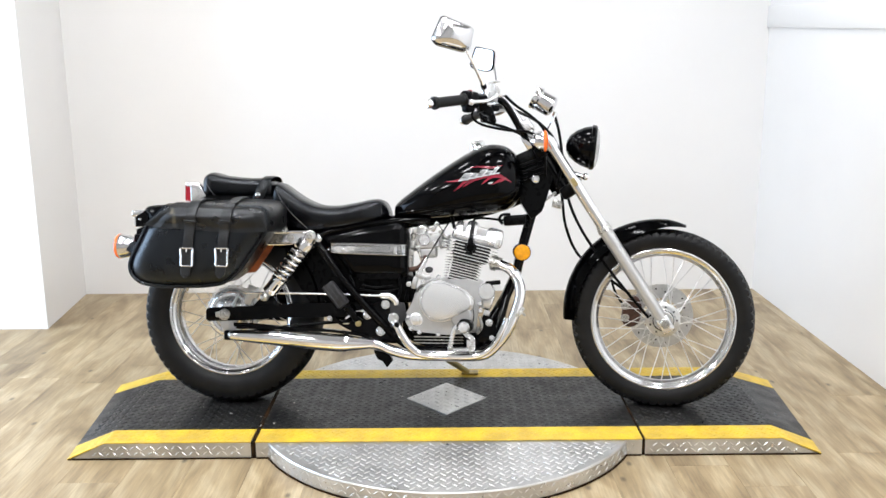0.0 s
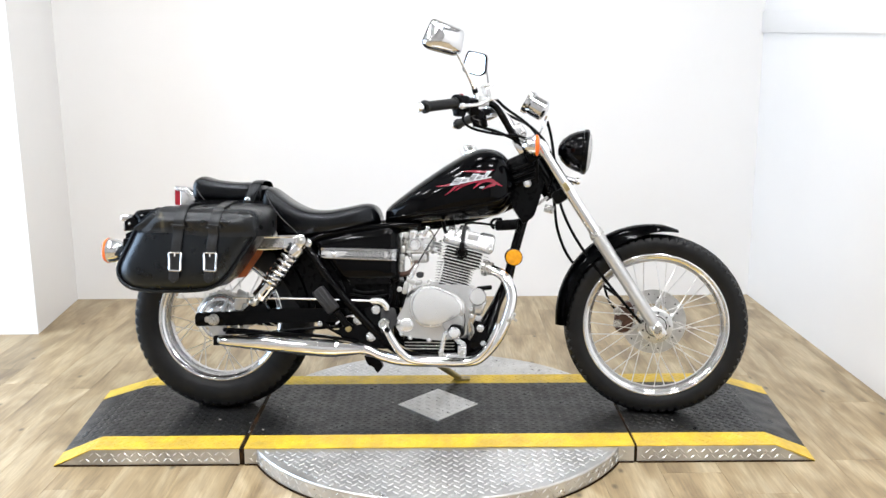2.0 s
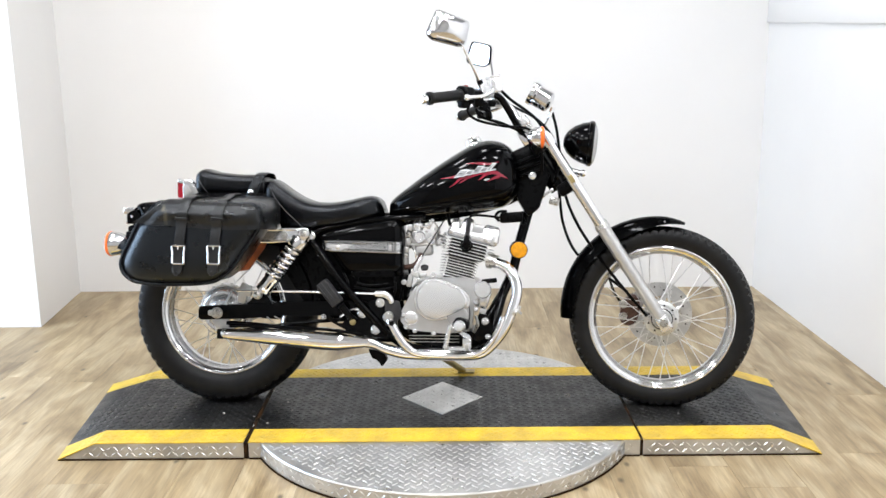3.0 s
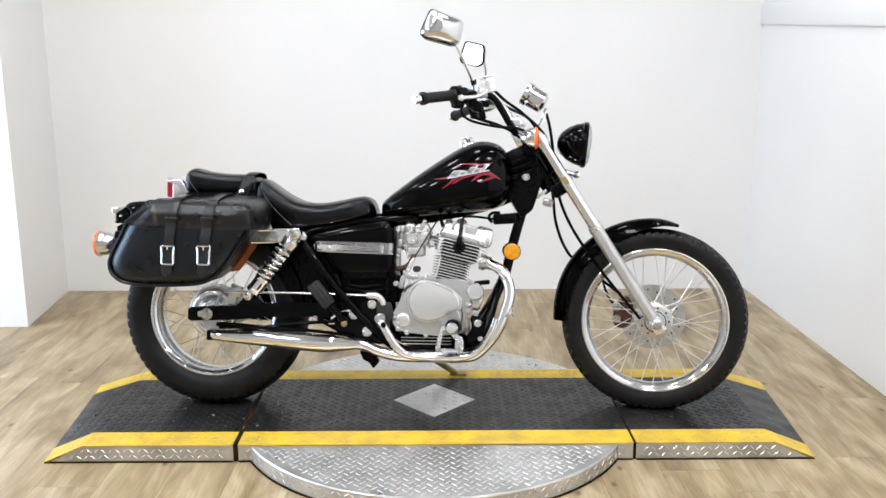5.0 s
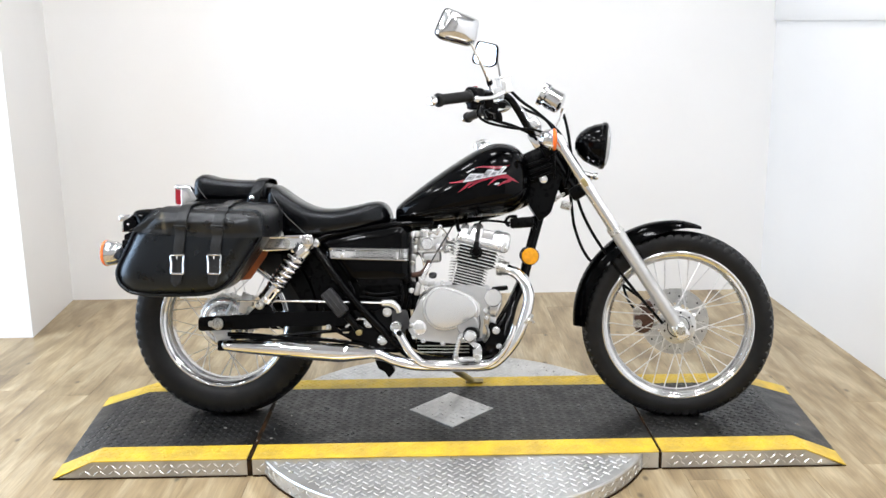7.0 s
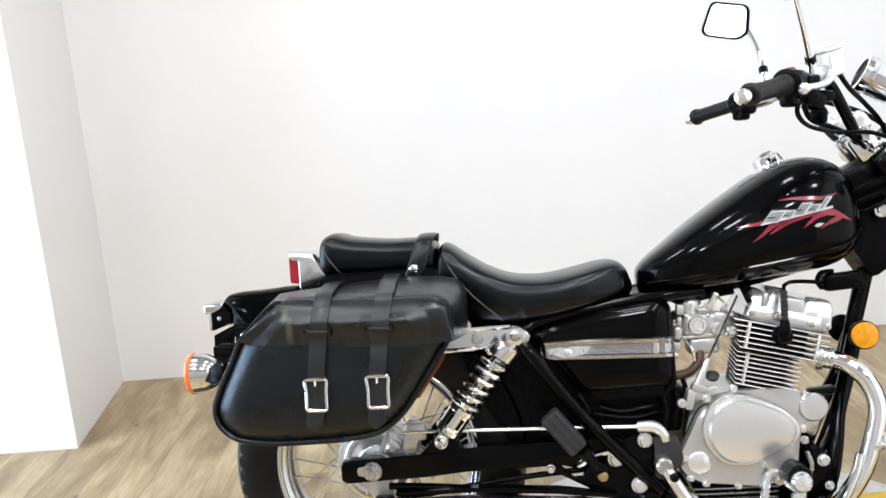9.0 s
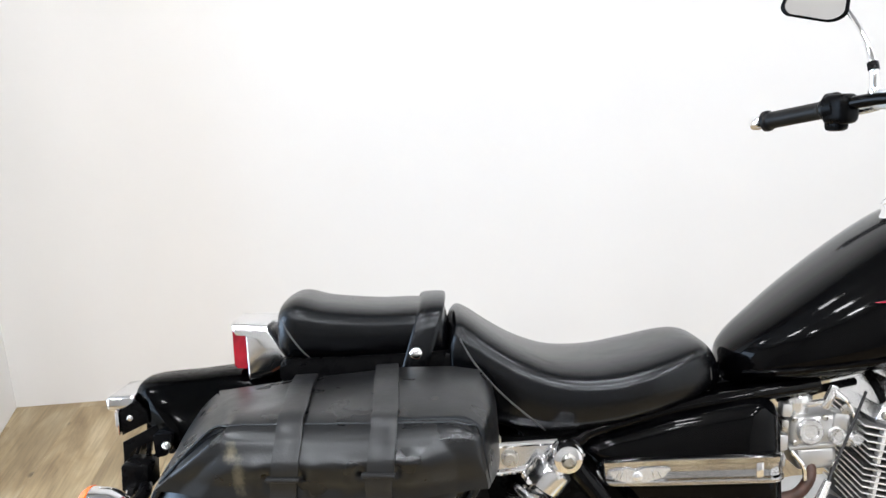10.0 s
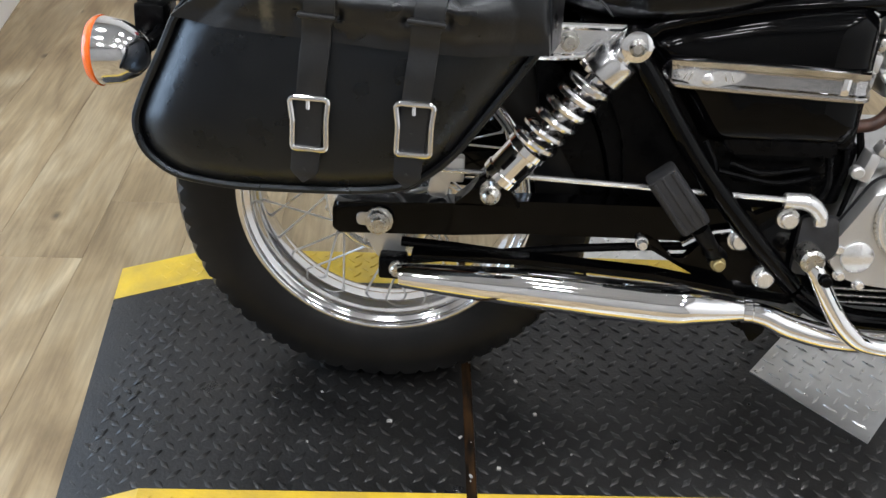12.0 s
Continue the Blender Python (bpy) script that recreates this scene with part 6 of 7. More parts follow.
# exhaust
bm = bmesh.new()
tube(bm, [(0.034, -0.158, 0.237), (0.038, -0.158, 0.237), (0.12, -0.158, 0.233), (0.20, -0.157, 0.229), (0.30, -0.156, 0.2215), (0.375, -0.155, 0.2165), (0.405, -0.155, 0.2155), (0.485, -0.152, 0.2135), (0.494, -0.152, 0.2135)],
     [0.012, 0.0165, 0.0222, 0.0262, 0.0282, 0.0286, 0.0278, 0.0145, 0.0135], 36, 5)
muff = part("muffler", bm, CHROME, bike, "long chrome muffler")
bm = bmesh.new()
lathe(bm, [(0, 0.0165), (0.010, 0.0165), (0.012, 0.0145)], (0.487, -0.152, 0.2135), (1, 0, 0), 24)
part("joint_collar", bm, CHROME, muff)
bm = bmesh.new()
slab(bm, rounded([(0.045, 0.2565), (0.045, 0.264), (0.20, 0.267), (0.36, 0.258), (0.47, 0.242), (0.475, 0.234), (0.36, 0.248), (0.20, 0.2585)], 0.003), -0.150, -0.125, 0.003)
part("heat_shield", bm, FRAME, muff, "black heat shield")
HEAD = [(0.490, -0.152, 0.2135), (0.520, -0.152, 0.207), (0.555, -0.152, 0.193), (0.62, -0.152, 0.1795), (0.74, -0.150, 0.1765), (0.825, -0.146, 0.178), (0.868, -0.142, 0.194),
        (0.922, -0.138, 0.257), (0.953, -0.132, 0.334), (0.963, -0.125, 0.385), (0.951, -0.115, 0.428), (0.925, -0.10, 0.456), (0.893, -0.085, 0.470)]
bm = bmesh.new()
tube(bm, HEAD, [0.0140, 0.0150] + [0.0172] * 11, 28, 6)
part("header_pipe", bm, CHROME, bike, "chrome exhaust header pipe")
bm = bmesh.new()
box(bm, (0.965, -0.140, 0.318), (0.035, 0.012, 0.008), (0, 40, 0), 0.002)
tube(bm, [(0.937, -0.12, 0.305), (0.955, -0.155, 0.312), (0.972, -0.14, 0.330)], 0.006, 8)
part("header_clamp", bm, STEEL, bike)
# brake pedal lever
bm = bmesh.new()
tube(bm, [(0.556, -0.145, 0.298), (0.566, -0.162, 0.280), (0.590, -0.170, 0.240), (0.618, -0.174, 0.205), (0.655, -0.175, 0.184), (0.75, -0.172, 0.178), (0.83, -0.165, 0.182), (0.875, -0.16, 0.212), (0.905, -0.155, 0.262), (0.918, -0.15, 0.30)],
     [0.014, 0.012, 0.0125, 0.0125, 0.0115, 0.011, 0.011, 0.010, 0.009, 0.008], 14, 6)
lever = part("brake_pedal", bm, CHROME, bike, "long chrome brake pedal lever")
bm = bmesh.new()
lathe(bm, [(0, 0.016), (0.03, 0.016), (0.034, 0.012)], (0.558, -0.135, 0.296), (0, -1, 0), 18)
part("pedal_pivot", bm, STEEL, lever)
bolt("pedal_bolt", (0.572, -0.178, 0.279), 0.007, lever, mat=SATIN)
# rider footpeg with its bracket
bm = bmesh.new()
tri_out = rounded([(0.736, 0.194), (0.752, 0.266), (0.768, 0.269), (0.796, 0.240), (0.812, 0.233), (0.812, 0.196)], 0.008)
tube(bm, [(x, -0.140, z) for x, z in tri_out + tri_out[:2]], 0.0082, 8, 1, caps=False)
box(bm, (0.803, -0.140, 0.212), (0.022, 0.012, 0.034), (0, 0, 0), 0.004)
brk2 = part("footpeg_bracket", bm, ALUPOL, bike, "chrome footpeg bracket")
for bx, bz in ((0.742, 0.200), (0.806, 0.203), (0.770, 0.255)):
    bolt("bracket_bolt", (bx, -0.146, bz), 0.007, brk2, mat=STEEL, length=0.009)
bm = bmesh.new()
lathe(bm, [(0, 0.012), (0.02, 0.021), (0.025, 0.0225), (0.095, 0.0225), (0.10, 0.018)], (0.796, -0.130, 0.272), (-0.10, -0.98, 0.10), 20,
      wobble=lambda k, j: -0.002 if j % 4 == 0 and 1 < k < 4 else 0)
peg2 = part("rider_footpeg", bm, SATIN, bike, "rubber-covered rider footpeg")
bm = bmesh.new()
lathe(bm, [(0.095, 0.019), (0.108, 0.0185), (0.114, 0.014), (0.116, 0.002)], (0.796, -0.130, 0.270), (-0.10, -0.98, 0.06), 20)
part("peg_end", bm, ALUPOL, peg2, "bright metal peg end")

# side stand on the far side
bm = bmesh.new()
tube(bm, [(0.62, 0.13, 0.19), (0.70, 0.20, 0.125), (0.782, 0.268, 0.062)], [0.014, 0.012, 0.011], 12)
box(bm, (0.790, 0.274, 0.060), (0.06, 0.035, 0.008), (11, 0, 0), 0.003)
part("side_stand", bm, BRASS, bike, "worn tan side stand resting on the platform")
bm = bmesh.new()
slab(bm, rounded([(0.485, 0.185), (0.505, 0.182), (0.535, 0.175), (0.548, 0.150), (0.530, 0.128), (0.515, 0.150), (0.498, 0.155)], 0.004), -0.09, -0.06, 0.003)
part("stand_bracket", bm, SATIN, bike)

# amber side reflectors
for side in (-1, 1):
    bm = bmesh.new()
    lathe(bm, [(0, 0.020), (0.004, 0.0285), (0.012, 0.0285), (0.013, 0.026)], (0.968, 0.050 * side, 0.507), (0.15, side, 0), 28)
    rf = part("side_reflector", bm, SATIN, bike, "round amber side reflector")
    bm = bmesh.new()
    lathe(bm, [(0.012, 0.0265), (0.016, 0.0255), (0.018, 0.020), (0.0185, 0.002)], (0.968, 0.050 * side, 0.507), (0.15, side, 0), 28)
    part("lens", bm, AMBER, rf, "amber lens")

# ---------------------------------------------------------------- engine
bm = bmesh.new()
slab(bm, rounded([(0.595, 0.285), (0.628, 0.395), (0.68, 0.418), (0.80, 0.418), (0.850, 0.405), (0.840, 0.36), (0.826, 0.322), (0.818, 0.238), (0.72, 0.228), (0.625, 0.245)], 0.02), -0.098, 0.10, 0.012, 3)
eng = part("crankcase", bm, ALU, bike, "cast aluminium engine crankcase")
bm = bmesh.new()
slab(bm, rounded([(0.588, 0.296), (0.612, 0.340), (0.640, 0.395), (0.70, 0.40), (0.80, 0.36), (0.815, 0.30), (0.80, 0.255), (0.745, 0.240), (0.63, 0.252), (0.602, 0.268)], 0.02), -0.128, -0.095, 0.010, 3)
part("side_case", bm, ALU, eng, "cast aluminium side case")
# egg-shaped clutch cover, stepped and domed
EGG = rounded([(0.640, 0.362), (0.652, 0.400), (0.682, 0.424), (0.716, 0.425), (0.758, 0.411), (0.796, 0.394), (0.821, 0.366), (0.819, 0.340), (0.798, 0.324), (0.762, 0.306), (0.720, 0.292), (0.676, 0.298), (0.648, 0.328)], 0.02, 4)
bm = bmesh.new()
EGG = [(x - 0.004, 0.282 + (z - 0.292) * 1.02) for x, z in EGG]
ex, ez = 0.716, 0.353
rings = []
for f, y in ((1.0, -0.110), (1.0, -0.134), (0.985, -0.138), (0.945, -0.1385), (0.925, -0.137), (0.915, -0.138), (0.895, -0.147), (0.86, -0.150), (0.6, -0.1525), (0.05, -0.153)):
    rings.append([bm.verts.new((ex + (x - ex) * f, y, ez + (z - ez) * f)) for x, z in EGG])
skin(bm, rings)
part("clutch_cover", bm, ALUPOL, eng, "polished aluminium clutch cover", 30)
bm = bmesh.new()
slab(bm, [(ex + (x - ex) * 1.022, ez + (z - ez) * 1.03) for x, z in EGG], -0.131, -0.118)
part("cover_gasket", bm, STEEL, eng)
bm = bmesh.new()
lathe(bm, [(0.0, 0.022), (0.004, 0.022), (0.006, 0.019), (0.007, 0.002)], (0.628, -0.127, 0.290), (0, -1, 0), 24)
part("case_boss", bm, ALUPOL, eng)
bm = bmesh.new()
lathe(bm, [(0.0, 0.034), (0.012, 0.034), (0.016, 0.030), (0.017, 0.002)], (0.775, -0.124, 0.300), (0, -1, 0), 28)
part("filter_cover", bm, ALU, eng)
for bx, bz in ((0.602, 0.300), (0.612, 0.262), (0.640, 0.250), (0.70, 0.243), (0.745, 0.243), (0.797, 0.256), (0.832, 0.340), (0.834, 0.318), (0.650, 0.412), (0.70, 0.428)):
    bolt("case_screw", (bx, -0.124 if bx < 0.8 else -0.10, bz), 0.0065, eng, mat=ALUPOL, length=0.010)
bm = bmesh.new()
lathe(bm, [(0, 0.026), (0.022, 0.028), (0.030, 0.028), (0.034, 0.025), (0.035, 0.002)], (0.854, -0.070, 0.380), (0, -1, 0), 28)
box(bm, (0.852, -0.05, 0.35), (0.05, 0.05, 0.06), (0, 20, 0), 0.01)
part("starter_motor", bm, ALUPOL, eng, "round aluminium starter motor cap")
bm = bmesh.new()
slab(bm, rounded([(0.842, 0.305), (0.866, 0.302), (0.888, 0.262), (0.886, 0.215), (0.836, 0.210), (0.822, 0.235), (0.834, 0.268)], 0.008), -0.112, 0.10, 0.006)
mount = part("engine_mount", bm, FRAME, bike, "black engine mount")
for bx, bz, br in ((0.863, 0.281, 0.0095), (0.872, 0.232, 0.0070)):
    bolt("mount_bolt", (bx, -0.112, bz), br, mount, mat=ALUPOL)
bm = bmesh.new()
tube(bm, [(0.832, -0.118, 0.30), (0.84, -0.118, 0.27), (0.826, -0.116, 0.245)], 0.0045, 8)
part("oil_line", bm, STEEL, eng)
bm = bmesh.new()
box(bm, (0.875, -0.085, 0.408), (0.05, 0.03, 0.014), (0, -6, 0), 0.004)
part("cable_boot", bm, SATIN, bike)
# oil pan, dark underside
bm = bmesh.new()
slab(bm, rounded([(0.61, 0.252), (0.63, 0.205), (0.85, 0.200), (0.88, 0.245)], 0.015), -0.10, 0.10, 0.008)
part("sump", bm, SATIN, eng)
bm = bmesh.new()
for k in range(3):
    box(bm, (0.70, -0.104, 0.232 - 0.010 * k), (0.16, 0.006, 0.003), (0, 0, 0), 0.001)
part("sump_rib", bm, STEEL, eng)

# cylinder, leaning forward
TILT_Y = 14.0
CYL = pose(0.794, 0, 0.405, 0, TILT_Y, 0)


def in_cyl(bm):
    bm.transform(CYL)
    return bm


def fin(z, mid, length, wide, parent):
    """A cooling fin: faces darkened for the shade in the gaps, edge left bright."""
    bm = bmesh.new()
    box(bm, (mid, 0, z), (length, wide, 0.0028), bevel=0.0010)
    for v in bm.verts:
        if v.co.y > 0:
            v.co.x = mid + (v.co.x - mid) * 0.6
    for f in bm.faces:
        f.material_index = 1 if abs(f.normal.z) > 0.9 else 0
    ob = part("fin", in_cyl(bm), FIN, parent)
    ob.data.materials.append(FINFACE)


# near-black core stands for the shade behind the fins
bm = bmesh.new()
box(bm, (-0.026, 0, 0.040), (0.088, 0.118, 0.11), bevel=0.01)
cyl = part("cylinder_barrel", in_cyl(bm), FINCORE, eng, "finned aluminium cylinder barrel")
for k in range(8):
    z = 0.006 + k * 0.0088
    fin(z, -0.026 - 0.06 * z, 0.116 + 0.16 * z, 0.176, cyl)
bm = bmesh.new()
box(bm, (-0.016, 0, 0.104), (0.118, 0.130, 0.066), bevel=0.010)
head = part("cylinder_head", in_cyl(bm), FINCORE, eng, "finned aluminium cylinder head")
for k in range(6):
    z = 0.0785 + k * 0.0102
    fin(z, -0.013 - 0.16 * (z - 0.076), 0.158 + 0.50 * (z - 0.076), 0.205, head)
# cast posts between the fins
for px, z0, z1, y, owner in ((-0.070, 0.006, 0.070, -0.0865, cyl), (-0.082, 0.080, 0.130, -0.101, head), (0.050, 0.080, 0.130, -0.101, head)):
    bm = bmesh.new()
    box(bm, (px, y + 0.006, (z0 + z1) / 2), (0.0055, 0.013, z1 - z0), bevel=0.001)
    part("fin_post", in_cyl(bm), FIN, owner)
bm = bmesh.new()
rings = []
for z, x0, x1, sy in ((0.132, -0.086, 0.066, 0.165), (0.138, -0.092, 0.074, 0.172), (0.154, -0.090, 0.073, 0.170), (0.162, -0.084, 0.068, 0.160)):
    rings.append([bm.verts.new(((x0 + x1) / 2 + x * (x1 - x0) / 2, y * sy / 2, z)) for x, y in rounded([(-1, -1), (1, -1), (1, 1), (-1, 1)], 0.18, 4)])
skin(bm, rings)
part("rocker_cover", in_cyl(bm), ALUPOL, head, "polished rocker cover")
for x0, x1, zt in ((-0.087, -0.056, 0.194), (-0.053, -0.012, 0.203), (0.016, 0.076, 0.196)):
    bm = bmesh.new()
    rings = []
    for z, g, sy in ((0.146, -0.001, 0.166), (zt - 0.020, 0.001, 0.160), (zt - 0.007, 0.004, 0.148), (zt - 0.002, 0.008, 0.136), (zt, 0.014, 0.12)):
        rings.append([bm.verts.new(((x0 + x1) / 2 + x * max(0.001, (x1 - x0) / 2 - g), y * sy / 2, z)) for x, y in rounded([(-1, -1), (1, -1), (1, 1), (-1, 1)], 0.22, 4)])
    skin(bm, rings)
    part("valve_cover", in_cyl(bm), ALUPOL, head, "polished domed valve cover", 40)
bm = bmesh.new()
box(bm, (-0.012, 0, 0.166), (0.130, 0.138, 0.046), bevel=0.008)
part("cover_channel", in_cyl(bm), ALU, head)
bm = bmesh.new()
box(bm, (0.060, -0.084, 0.150), (0.014, 0.012, 0.030), bevel=0.003)
part("cover_rib", in_cyl(bm), ALU, head)
for px, pz in ((-0.080, 0.146), (-0.030, 0.148), (0.034, 0.146), (0.066, 0.146)):
    bm = bmesh.new()
    lathe(bm, [(0, 0.006), (0.006, 0.006), (0.007, 0.004)], (px, -0.084, pz), (0, -1, 0), 10)
    part("cover_bolt", in_cyl(bm), STEEL, head)
# exhaust port stub
bm = bmesh.new()
lathe(bm, [(0, 0.026), (0.012, 0.026), (0.013, 0.021), (0.03, 0.021)], (0.872, -0.078, 0.474), (0.94, -0.34, -0.16), 20)
part("exhaust_port", bm, STEEL, head)
# spark plug and lead
bm = bmesh.new()
lathe(bm, [(0, 0.010), (0.006, 0.019), (0.014, 0.020), (0.020, 0.015), (0.028, 0.013)], (0.802, -0.095, 0.521), (0, -1, 0.05), 16)
tube(bm, [(0.802, -0.117, 0.521), (0.803, -0.122, 0.536), (0.804, -0.120, 0.552)], [0.011, 0.010, 0.0085], 12)
plug = part("plug_cap", bm, SATIN, eng, "black spark plug cap")
bm = bmesh.new()
boot = [Vector((0.804, -0.120, 0.550)).lerp(Vector((0.811, -0.098, 0.606)), k / 14) for k in range(15)]
tube(bm, boot, [0.0078 if k % 2 else 0.0058 for k in range(15)], 10, 1)
part("plug_boot", bm, GREYRUB, plug, "ribbed rubber lead boot")
bm = bmesh.new()
tube(bm, [(0.811, -0.098, 0.604), (0.818, -0.085, 0.616), (0.85, -0.05, 0.618), (0.92, -0.03, 0.610)], 0.0040, 8)
part("plug_lead", bm, SATIN, plug)
bm = bmesh.new()
box(bm, (0.945, -0.025, 0.612), (0.075, 0.036, 0.034), (0, -4, 0), 0.008)
tube(bm, [(0.905, -0.03, 0.60), (0.895, -0.035, 0.615), (0.905, -0.03, 0.63), (0.93, -0.02, 0.632)], 0.005, 8)
box(bm, (0.982, -0.02, 0.61), (0.012, 0.03, 0.045), (0, -10, 0), 0.003)
part("ignition_coil", bm, SATIN, bike, "black ignition coil")
# gasket lines and ribs on the case
bm = bmesh.new()
slab(bm, rounded([(0.586, 0.294), (0.610, 0.341), (0.638, 0.397), (0.70, 0.403), (0.803, 0.362), (0.818, 0.30), (0.803, 0.252), (0.745, 0.237), (0.63, 0.249), (0.600, 0.265)], 0.02), -0.1035, -0.1005)
part("case_gasket", bm, INK, eng)
# carburettor
bm = bmesh.new()
box(bm, (0.664, -0.042, 0.545), (0.080, 0.062, 0.046), (0, -2, 0), 0.009, 3)
box(bm, (0.664, -0.042, 0.524), (0.088, 0.068, 0.006), (0, -2, 0), 0.002)
box(bm, (0.662, -0.042, 0.505), (0.060, 0.056, 0.036), (0, -2, 0), 0.010, 3)
box(bm, (0.695, -0.066, 0.556), (0.024, 0.020, 0.026), (0, 12, 0), 0.005)
carb = part("carburettor", bm, ALU, bike, "silver carburettor")
bm = bmesh.new()
lathe(bm, [(0, 0.019), (0.016, 0.020), (0.017, 0.025), (0.022, 0.0255), (0.030, 0.023), (0.038, 0.014), (0.039, 0.002)], (0.640, -0.045, 0.566), (0, 0, 1), 24)
part("slide_cap", bm, ALUPOL, carb, "bright slide cap")
for cx_, cz_, r_ in ((0.650, 0.546, 0.019), (0.688, 0.537, 0.013)):
    bm = bmesh.new()
    lathe(bm, [(0, r_), (0.006, r_), (0.009, r_ * 0.85), (0.009, r_ * 0.6), (0.007, r_ * 0.5), (0.007, 0.002)], (cx_, -0.073, cz_), (0, -1, 0.05), 24)
    part("diaphragm_cover", bm, ALUPOL, carb)
for cx_, cz_ in ((0.629, 0.564), (0.629, 0.530), (0.672, 0.564), (0.704, 0.525), (0.640, 0.496), (0.684, 0.496)):
    bm = bmesh.new()
    lathe(bm, [(0, 0.0042), (0.005, 0.0042), (0.006, 0.0028)], (cx_, -0.072, cz_), (0, -1, 0), 10)
    part("carburettor_screw", bm, STEEL, carb)
bm = bmesh.new()
box(bm, (0.684, -0.062, 0.590), (0.013, 0.012, 0.038), (0, 28, 0), 0.004)
box(bm, (0.668, -0.060, 0.582), (0.034, 0.010, 0.008), (0, -6, 0), 0.002)
part("throttle_lever", bm, ALUPOL, carb)
bm = bmesh.new()
lathe(bm, [(0, 0.003), (0.002, 0.010), (0.006, 0.010), (0.008, 0.004)], (0.706, -0.066, 0.572), (0, -1, 0), 16)
part("lever_pivot", bm, STEEL, carb)
# clamp flange towards the air box, with its screws
for cz_, hz, m_ in ((0.578, 0.020, ALU), (0.556, 0.018, STEEL), (0.532, 0.024, ALU), (0.506, 0.018, ALU), (0.487, 0.012, STEEL)):
    bm = bmesh.new()
    box(bm, (0.611 + 0.15 * (cz_ - 0.53), -0.068, cz_), (0.015 if m_ is ALU else 0.011, 0.022, hz), (0, 6, 0), 0.004)
    part("clamp_lug", bm, m_, carb)
bm = bmesh.new()
lathe(bm, [(0, 0.031), (0.006, 0.033), (0.012, 0.033), (0.014, 0.028), (0.022, 0.026)], (0.606, -0.036, 0.540), (1, 0, 0.02), 28)
part("intake_clamp", bm, STEEL, carb)
bm = bmesh.new()
tube(bm, [(0.622, -0.078, 0.520), (0.636, -0.084, 0.500), (0.640, -0.080, 0.478)], 0.0032, 8)
part("drain_pipe", bm, CHROME, carb)
bm = bmesh.new()
tube(bm, [(0.690, -0.070, 0.600), (0.705, -0.072, 0.585), (0.716, -0.070, 0.560)], 0.0026, 8)
part("throttle_rod", bm, CHROME, carb)
bm = bmesh.new()
lathe(bm, [(0, 0.024), (0.008, 0.024), (0.009, 0.018), (0.022, 0.018), (0.023, 0.026), (0.030, 0.026)], (0.702, -0.034, 0.540), (1, 0, -0.10), 20)
part("intake_stub", bm, ALU, eng)
bm = bmesh.new()
lathe(bm, [(0, 0.005), (0.006, 0.012), (0.016, 0.012), (0.020, 0.008)], (0.716, -0.060, 0.530), (0, -1, 0.1), 16)
part("intake_plug", bm, ALUPOL, eng)
bm = bmesh.new()
tube(bm, [(0.728, -0.080, 0.600), (0.695, -0.096, 0.545), (0.658, -0.110, 0.482)], 0.0023, 8)
cable = part("clutch_cable", bm, GREYRUB, bike, "bare silver clutch cable")
bm = bmesh.new()
tube(bm, [(0.660, -0.110, 0.486), (0.648, -0.112, 0.462), (0.636, -0.113, 0.436)], [0.005, 0.0072, 0.0085], 10)
part("cable_sleeve", bm, ALUPOL, cable)
bm = bmesh.new()
box(bm, (0.640, -0.108, 0.430), (0.030, 0.024, 0.018), (0, 30, 0), 0.005)
box(bm, (0.622, -0.100, 0.408), (0.016, 0.030, 0.040), (0, 14, 0), 0.004)
box(bm, (0.662, -0.096, 0.424), (0.026, 0.03, 0.014), (0, -12, 0), 0.004)
lathe(bm, [(0, 0.008), (0.012, 0.0085), (0.014, 0.006)], (0.604, -0.112, 0.404), (0, -1, 0), 14)
part("clutch_arm", bm, ALU, eng)
bm = bmesh.new()
lathe(bm, [(0, 0.012), (0.008, 0.013), (0.010, 0.010)], (0.668, -0.098, 0.446), (0, -0.6, 1), 16)
part("breather_cap", bm, GREYRUB, eng)
bm = bmesh.new()
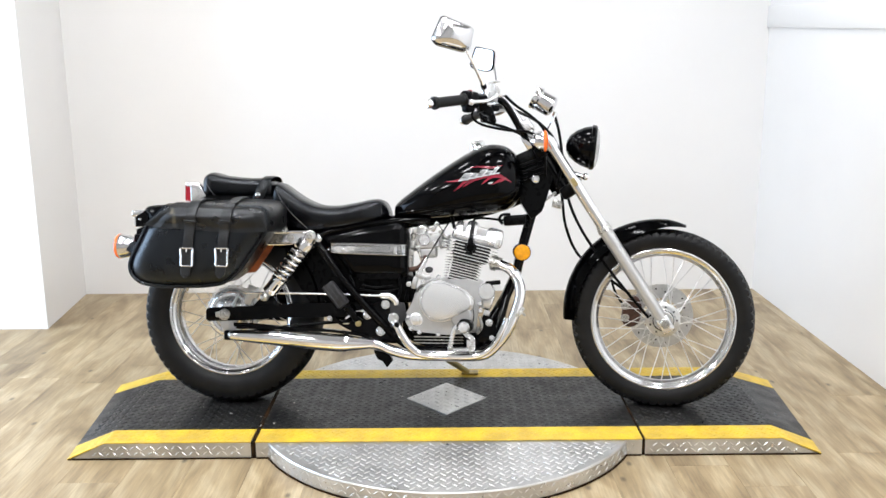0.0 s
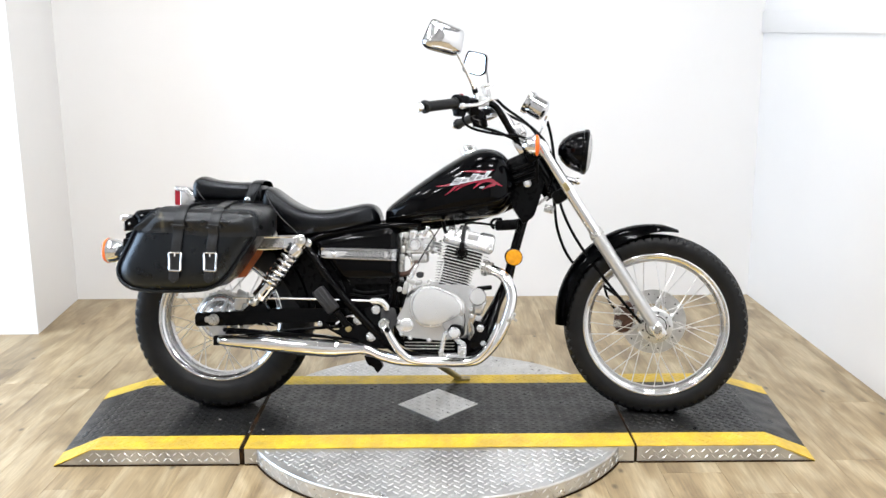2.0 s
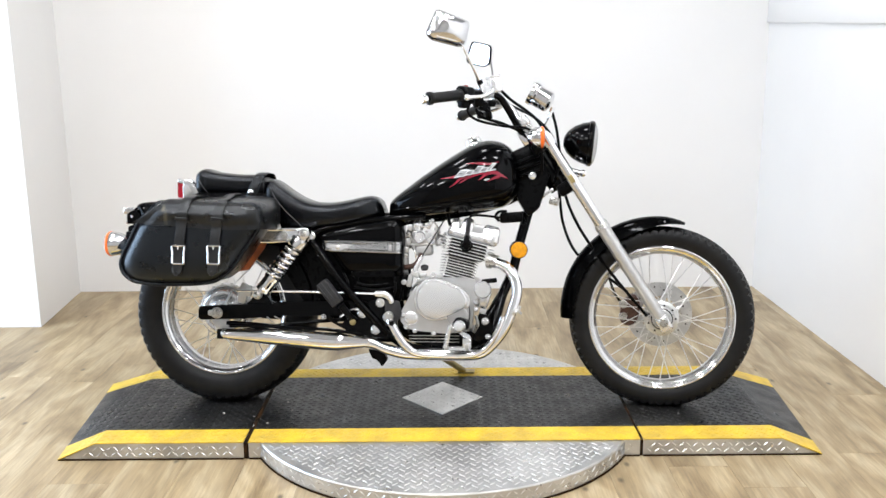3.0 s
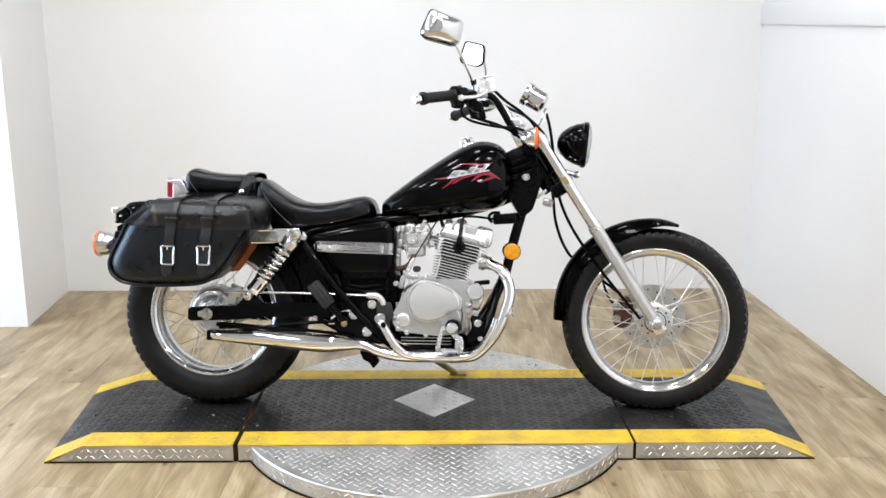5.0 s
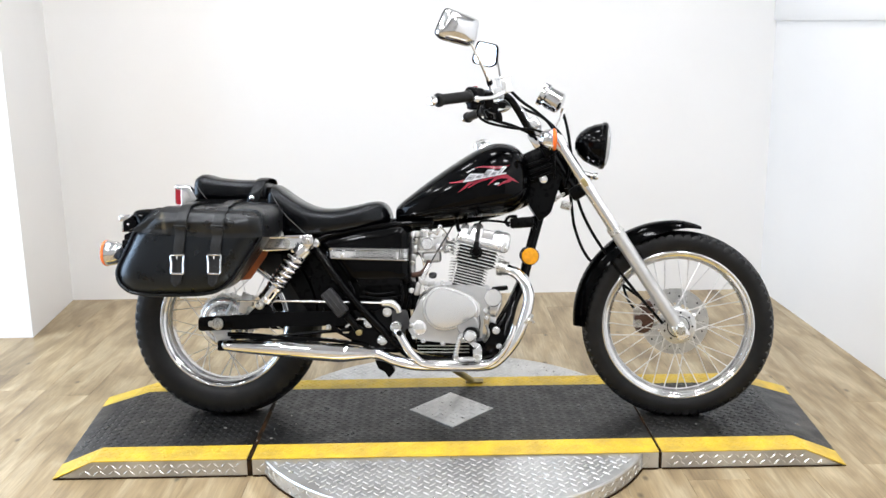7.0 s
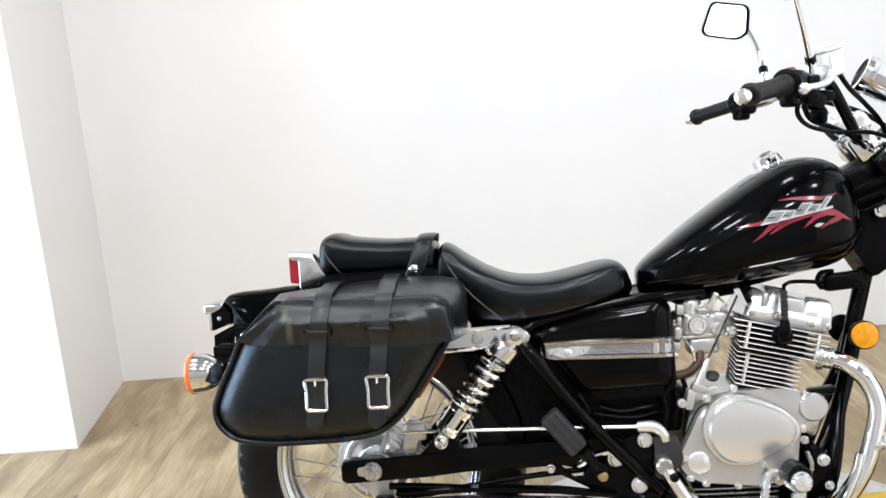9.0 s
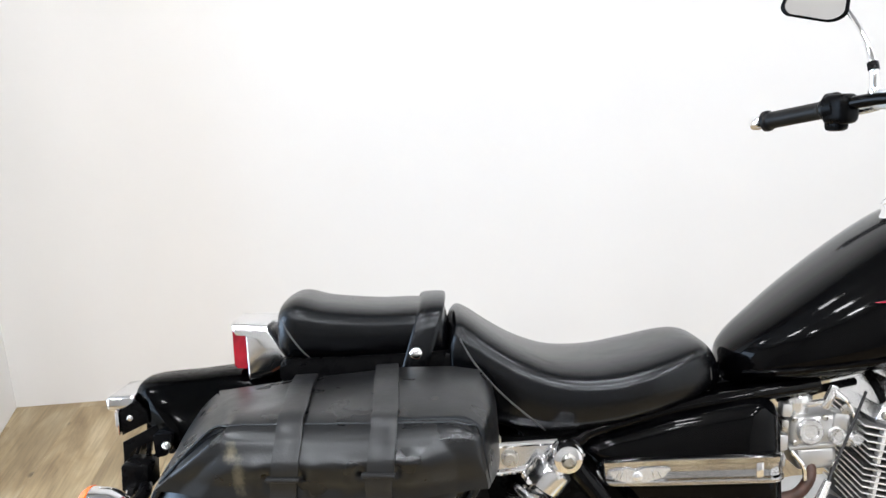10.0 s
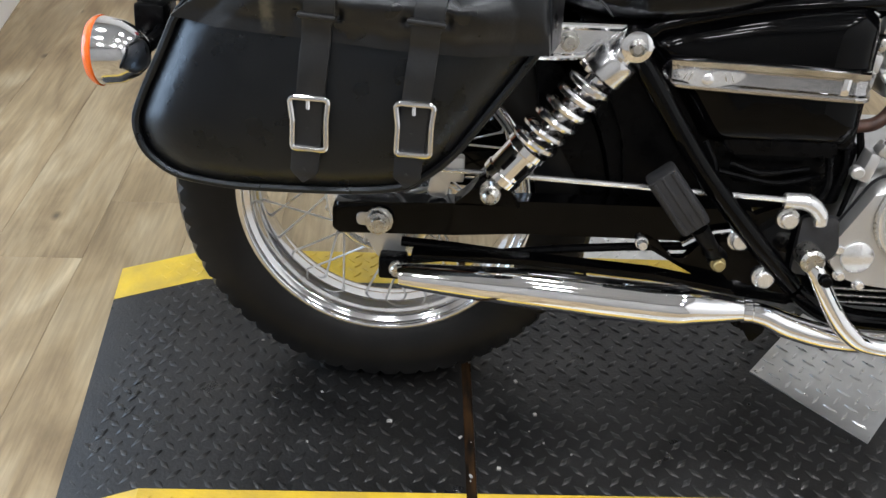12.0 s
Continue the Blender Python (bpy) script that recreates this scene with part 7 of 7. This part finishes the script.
tube(bm, [(0.580, -0.066, 0.452), (0.599, -0.070, 0.449), (0.630, -0.074, 0.455), (0.650, -0.070, 0.476), (0.655, -0.060, 0.498)], 0.0088, 12)
part("fuel_hose", bm, RUST, bike, "brown rubber fuel hose")
bm = bmesh.new()
for pts in ([(0.60, -0.05, 0.60), (0.63, -0.06, 0.592), (0.68, -0.05, 0.60), (0.73, -0.04, 0.605)], [(0.74, -0.06, 0.62), (0.745, -0.08, 0.60), (0.75, -0.085, 0.585)]):
    tube(bm, pts, 0.006, 8)
part("choke_cable", bm, SATIN, bike)
bm = bmesh.new()
box(bm, (0.62, -0.03, 0.607), (0.10, 0.09, 0.02), (0, -3, 0), 0.005)
part("tank_bracket", bm, FRAME, bike)

# ---------------------------------------------------------------- floor boards
floor_base = bmesh.new()
box(floor_base, ((LEFT + RIGHT) / 2, (NEAR + BACK) / 2, -0.06), (RIGHT - LEFT + 0.4, BACK - NEAR + 0.4, 0.112))
floor = tagged(link("floor", floor_base, UNDER, smooth=False), "pale oak-look plank floor with dark knots", "floor", kind="structure")
BW, BL = 0.178, 1.22


def plank_mesh(length):
    b = bmesh.new()
    r = bmesh.ops.create_cube(b, size=1.0, matrix=Matrix.Translation((0, 0, -0.0021)) @ Matrix.Diagonal((BW - 0.0004, length - 0.0004, 0.0042, 1)))
    top = [e for e in b.edges if all(v.co.z > -0.001 for v in e.verts)]
    bmesh.ops.bevel(b, geom=top, offset=0.0006, segments=1, affect="EDGES")
    me = bpy.data.meshes.new("plank")
    b.to_mesh(me)
    b.free()
    me.materials.append(PLANK)
    return me


PLANK_MESH = plank_mesh(BL)
rows_n = int((RIGHT - LEFT) / BW) + 1
for i in range(rows_n):
    x = LEFT + (i + 0.42) * BW
    y = NEAR - 0.05
    cut = random.uniform(0.25, BL)
    while y < BACK + 0.05:
        length = min(cut, BACK + 0.08 - y)
        ob = new("plank", PLANK_MESH if length == BL else plank_mesh(length))
        ob.parent = floor
        ob.location = (x, y + length / 2, 0)
        y += length
        cut = BL
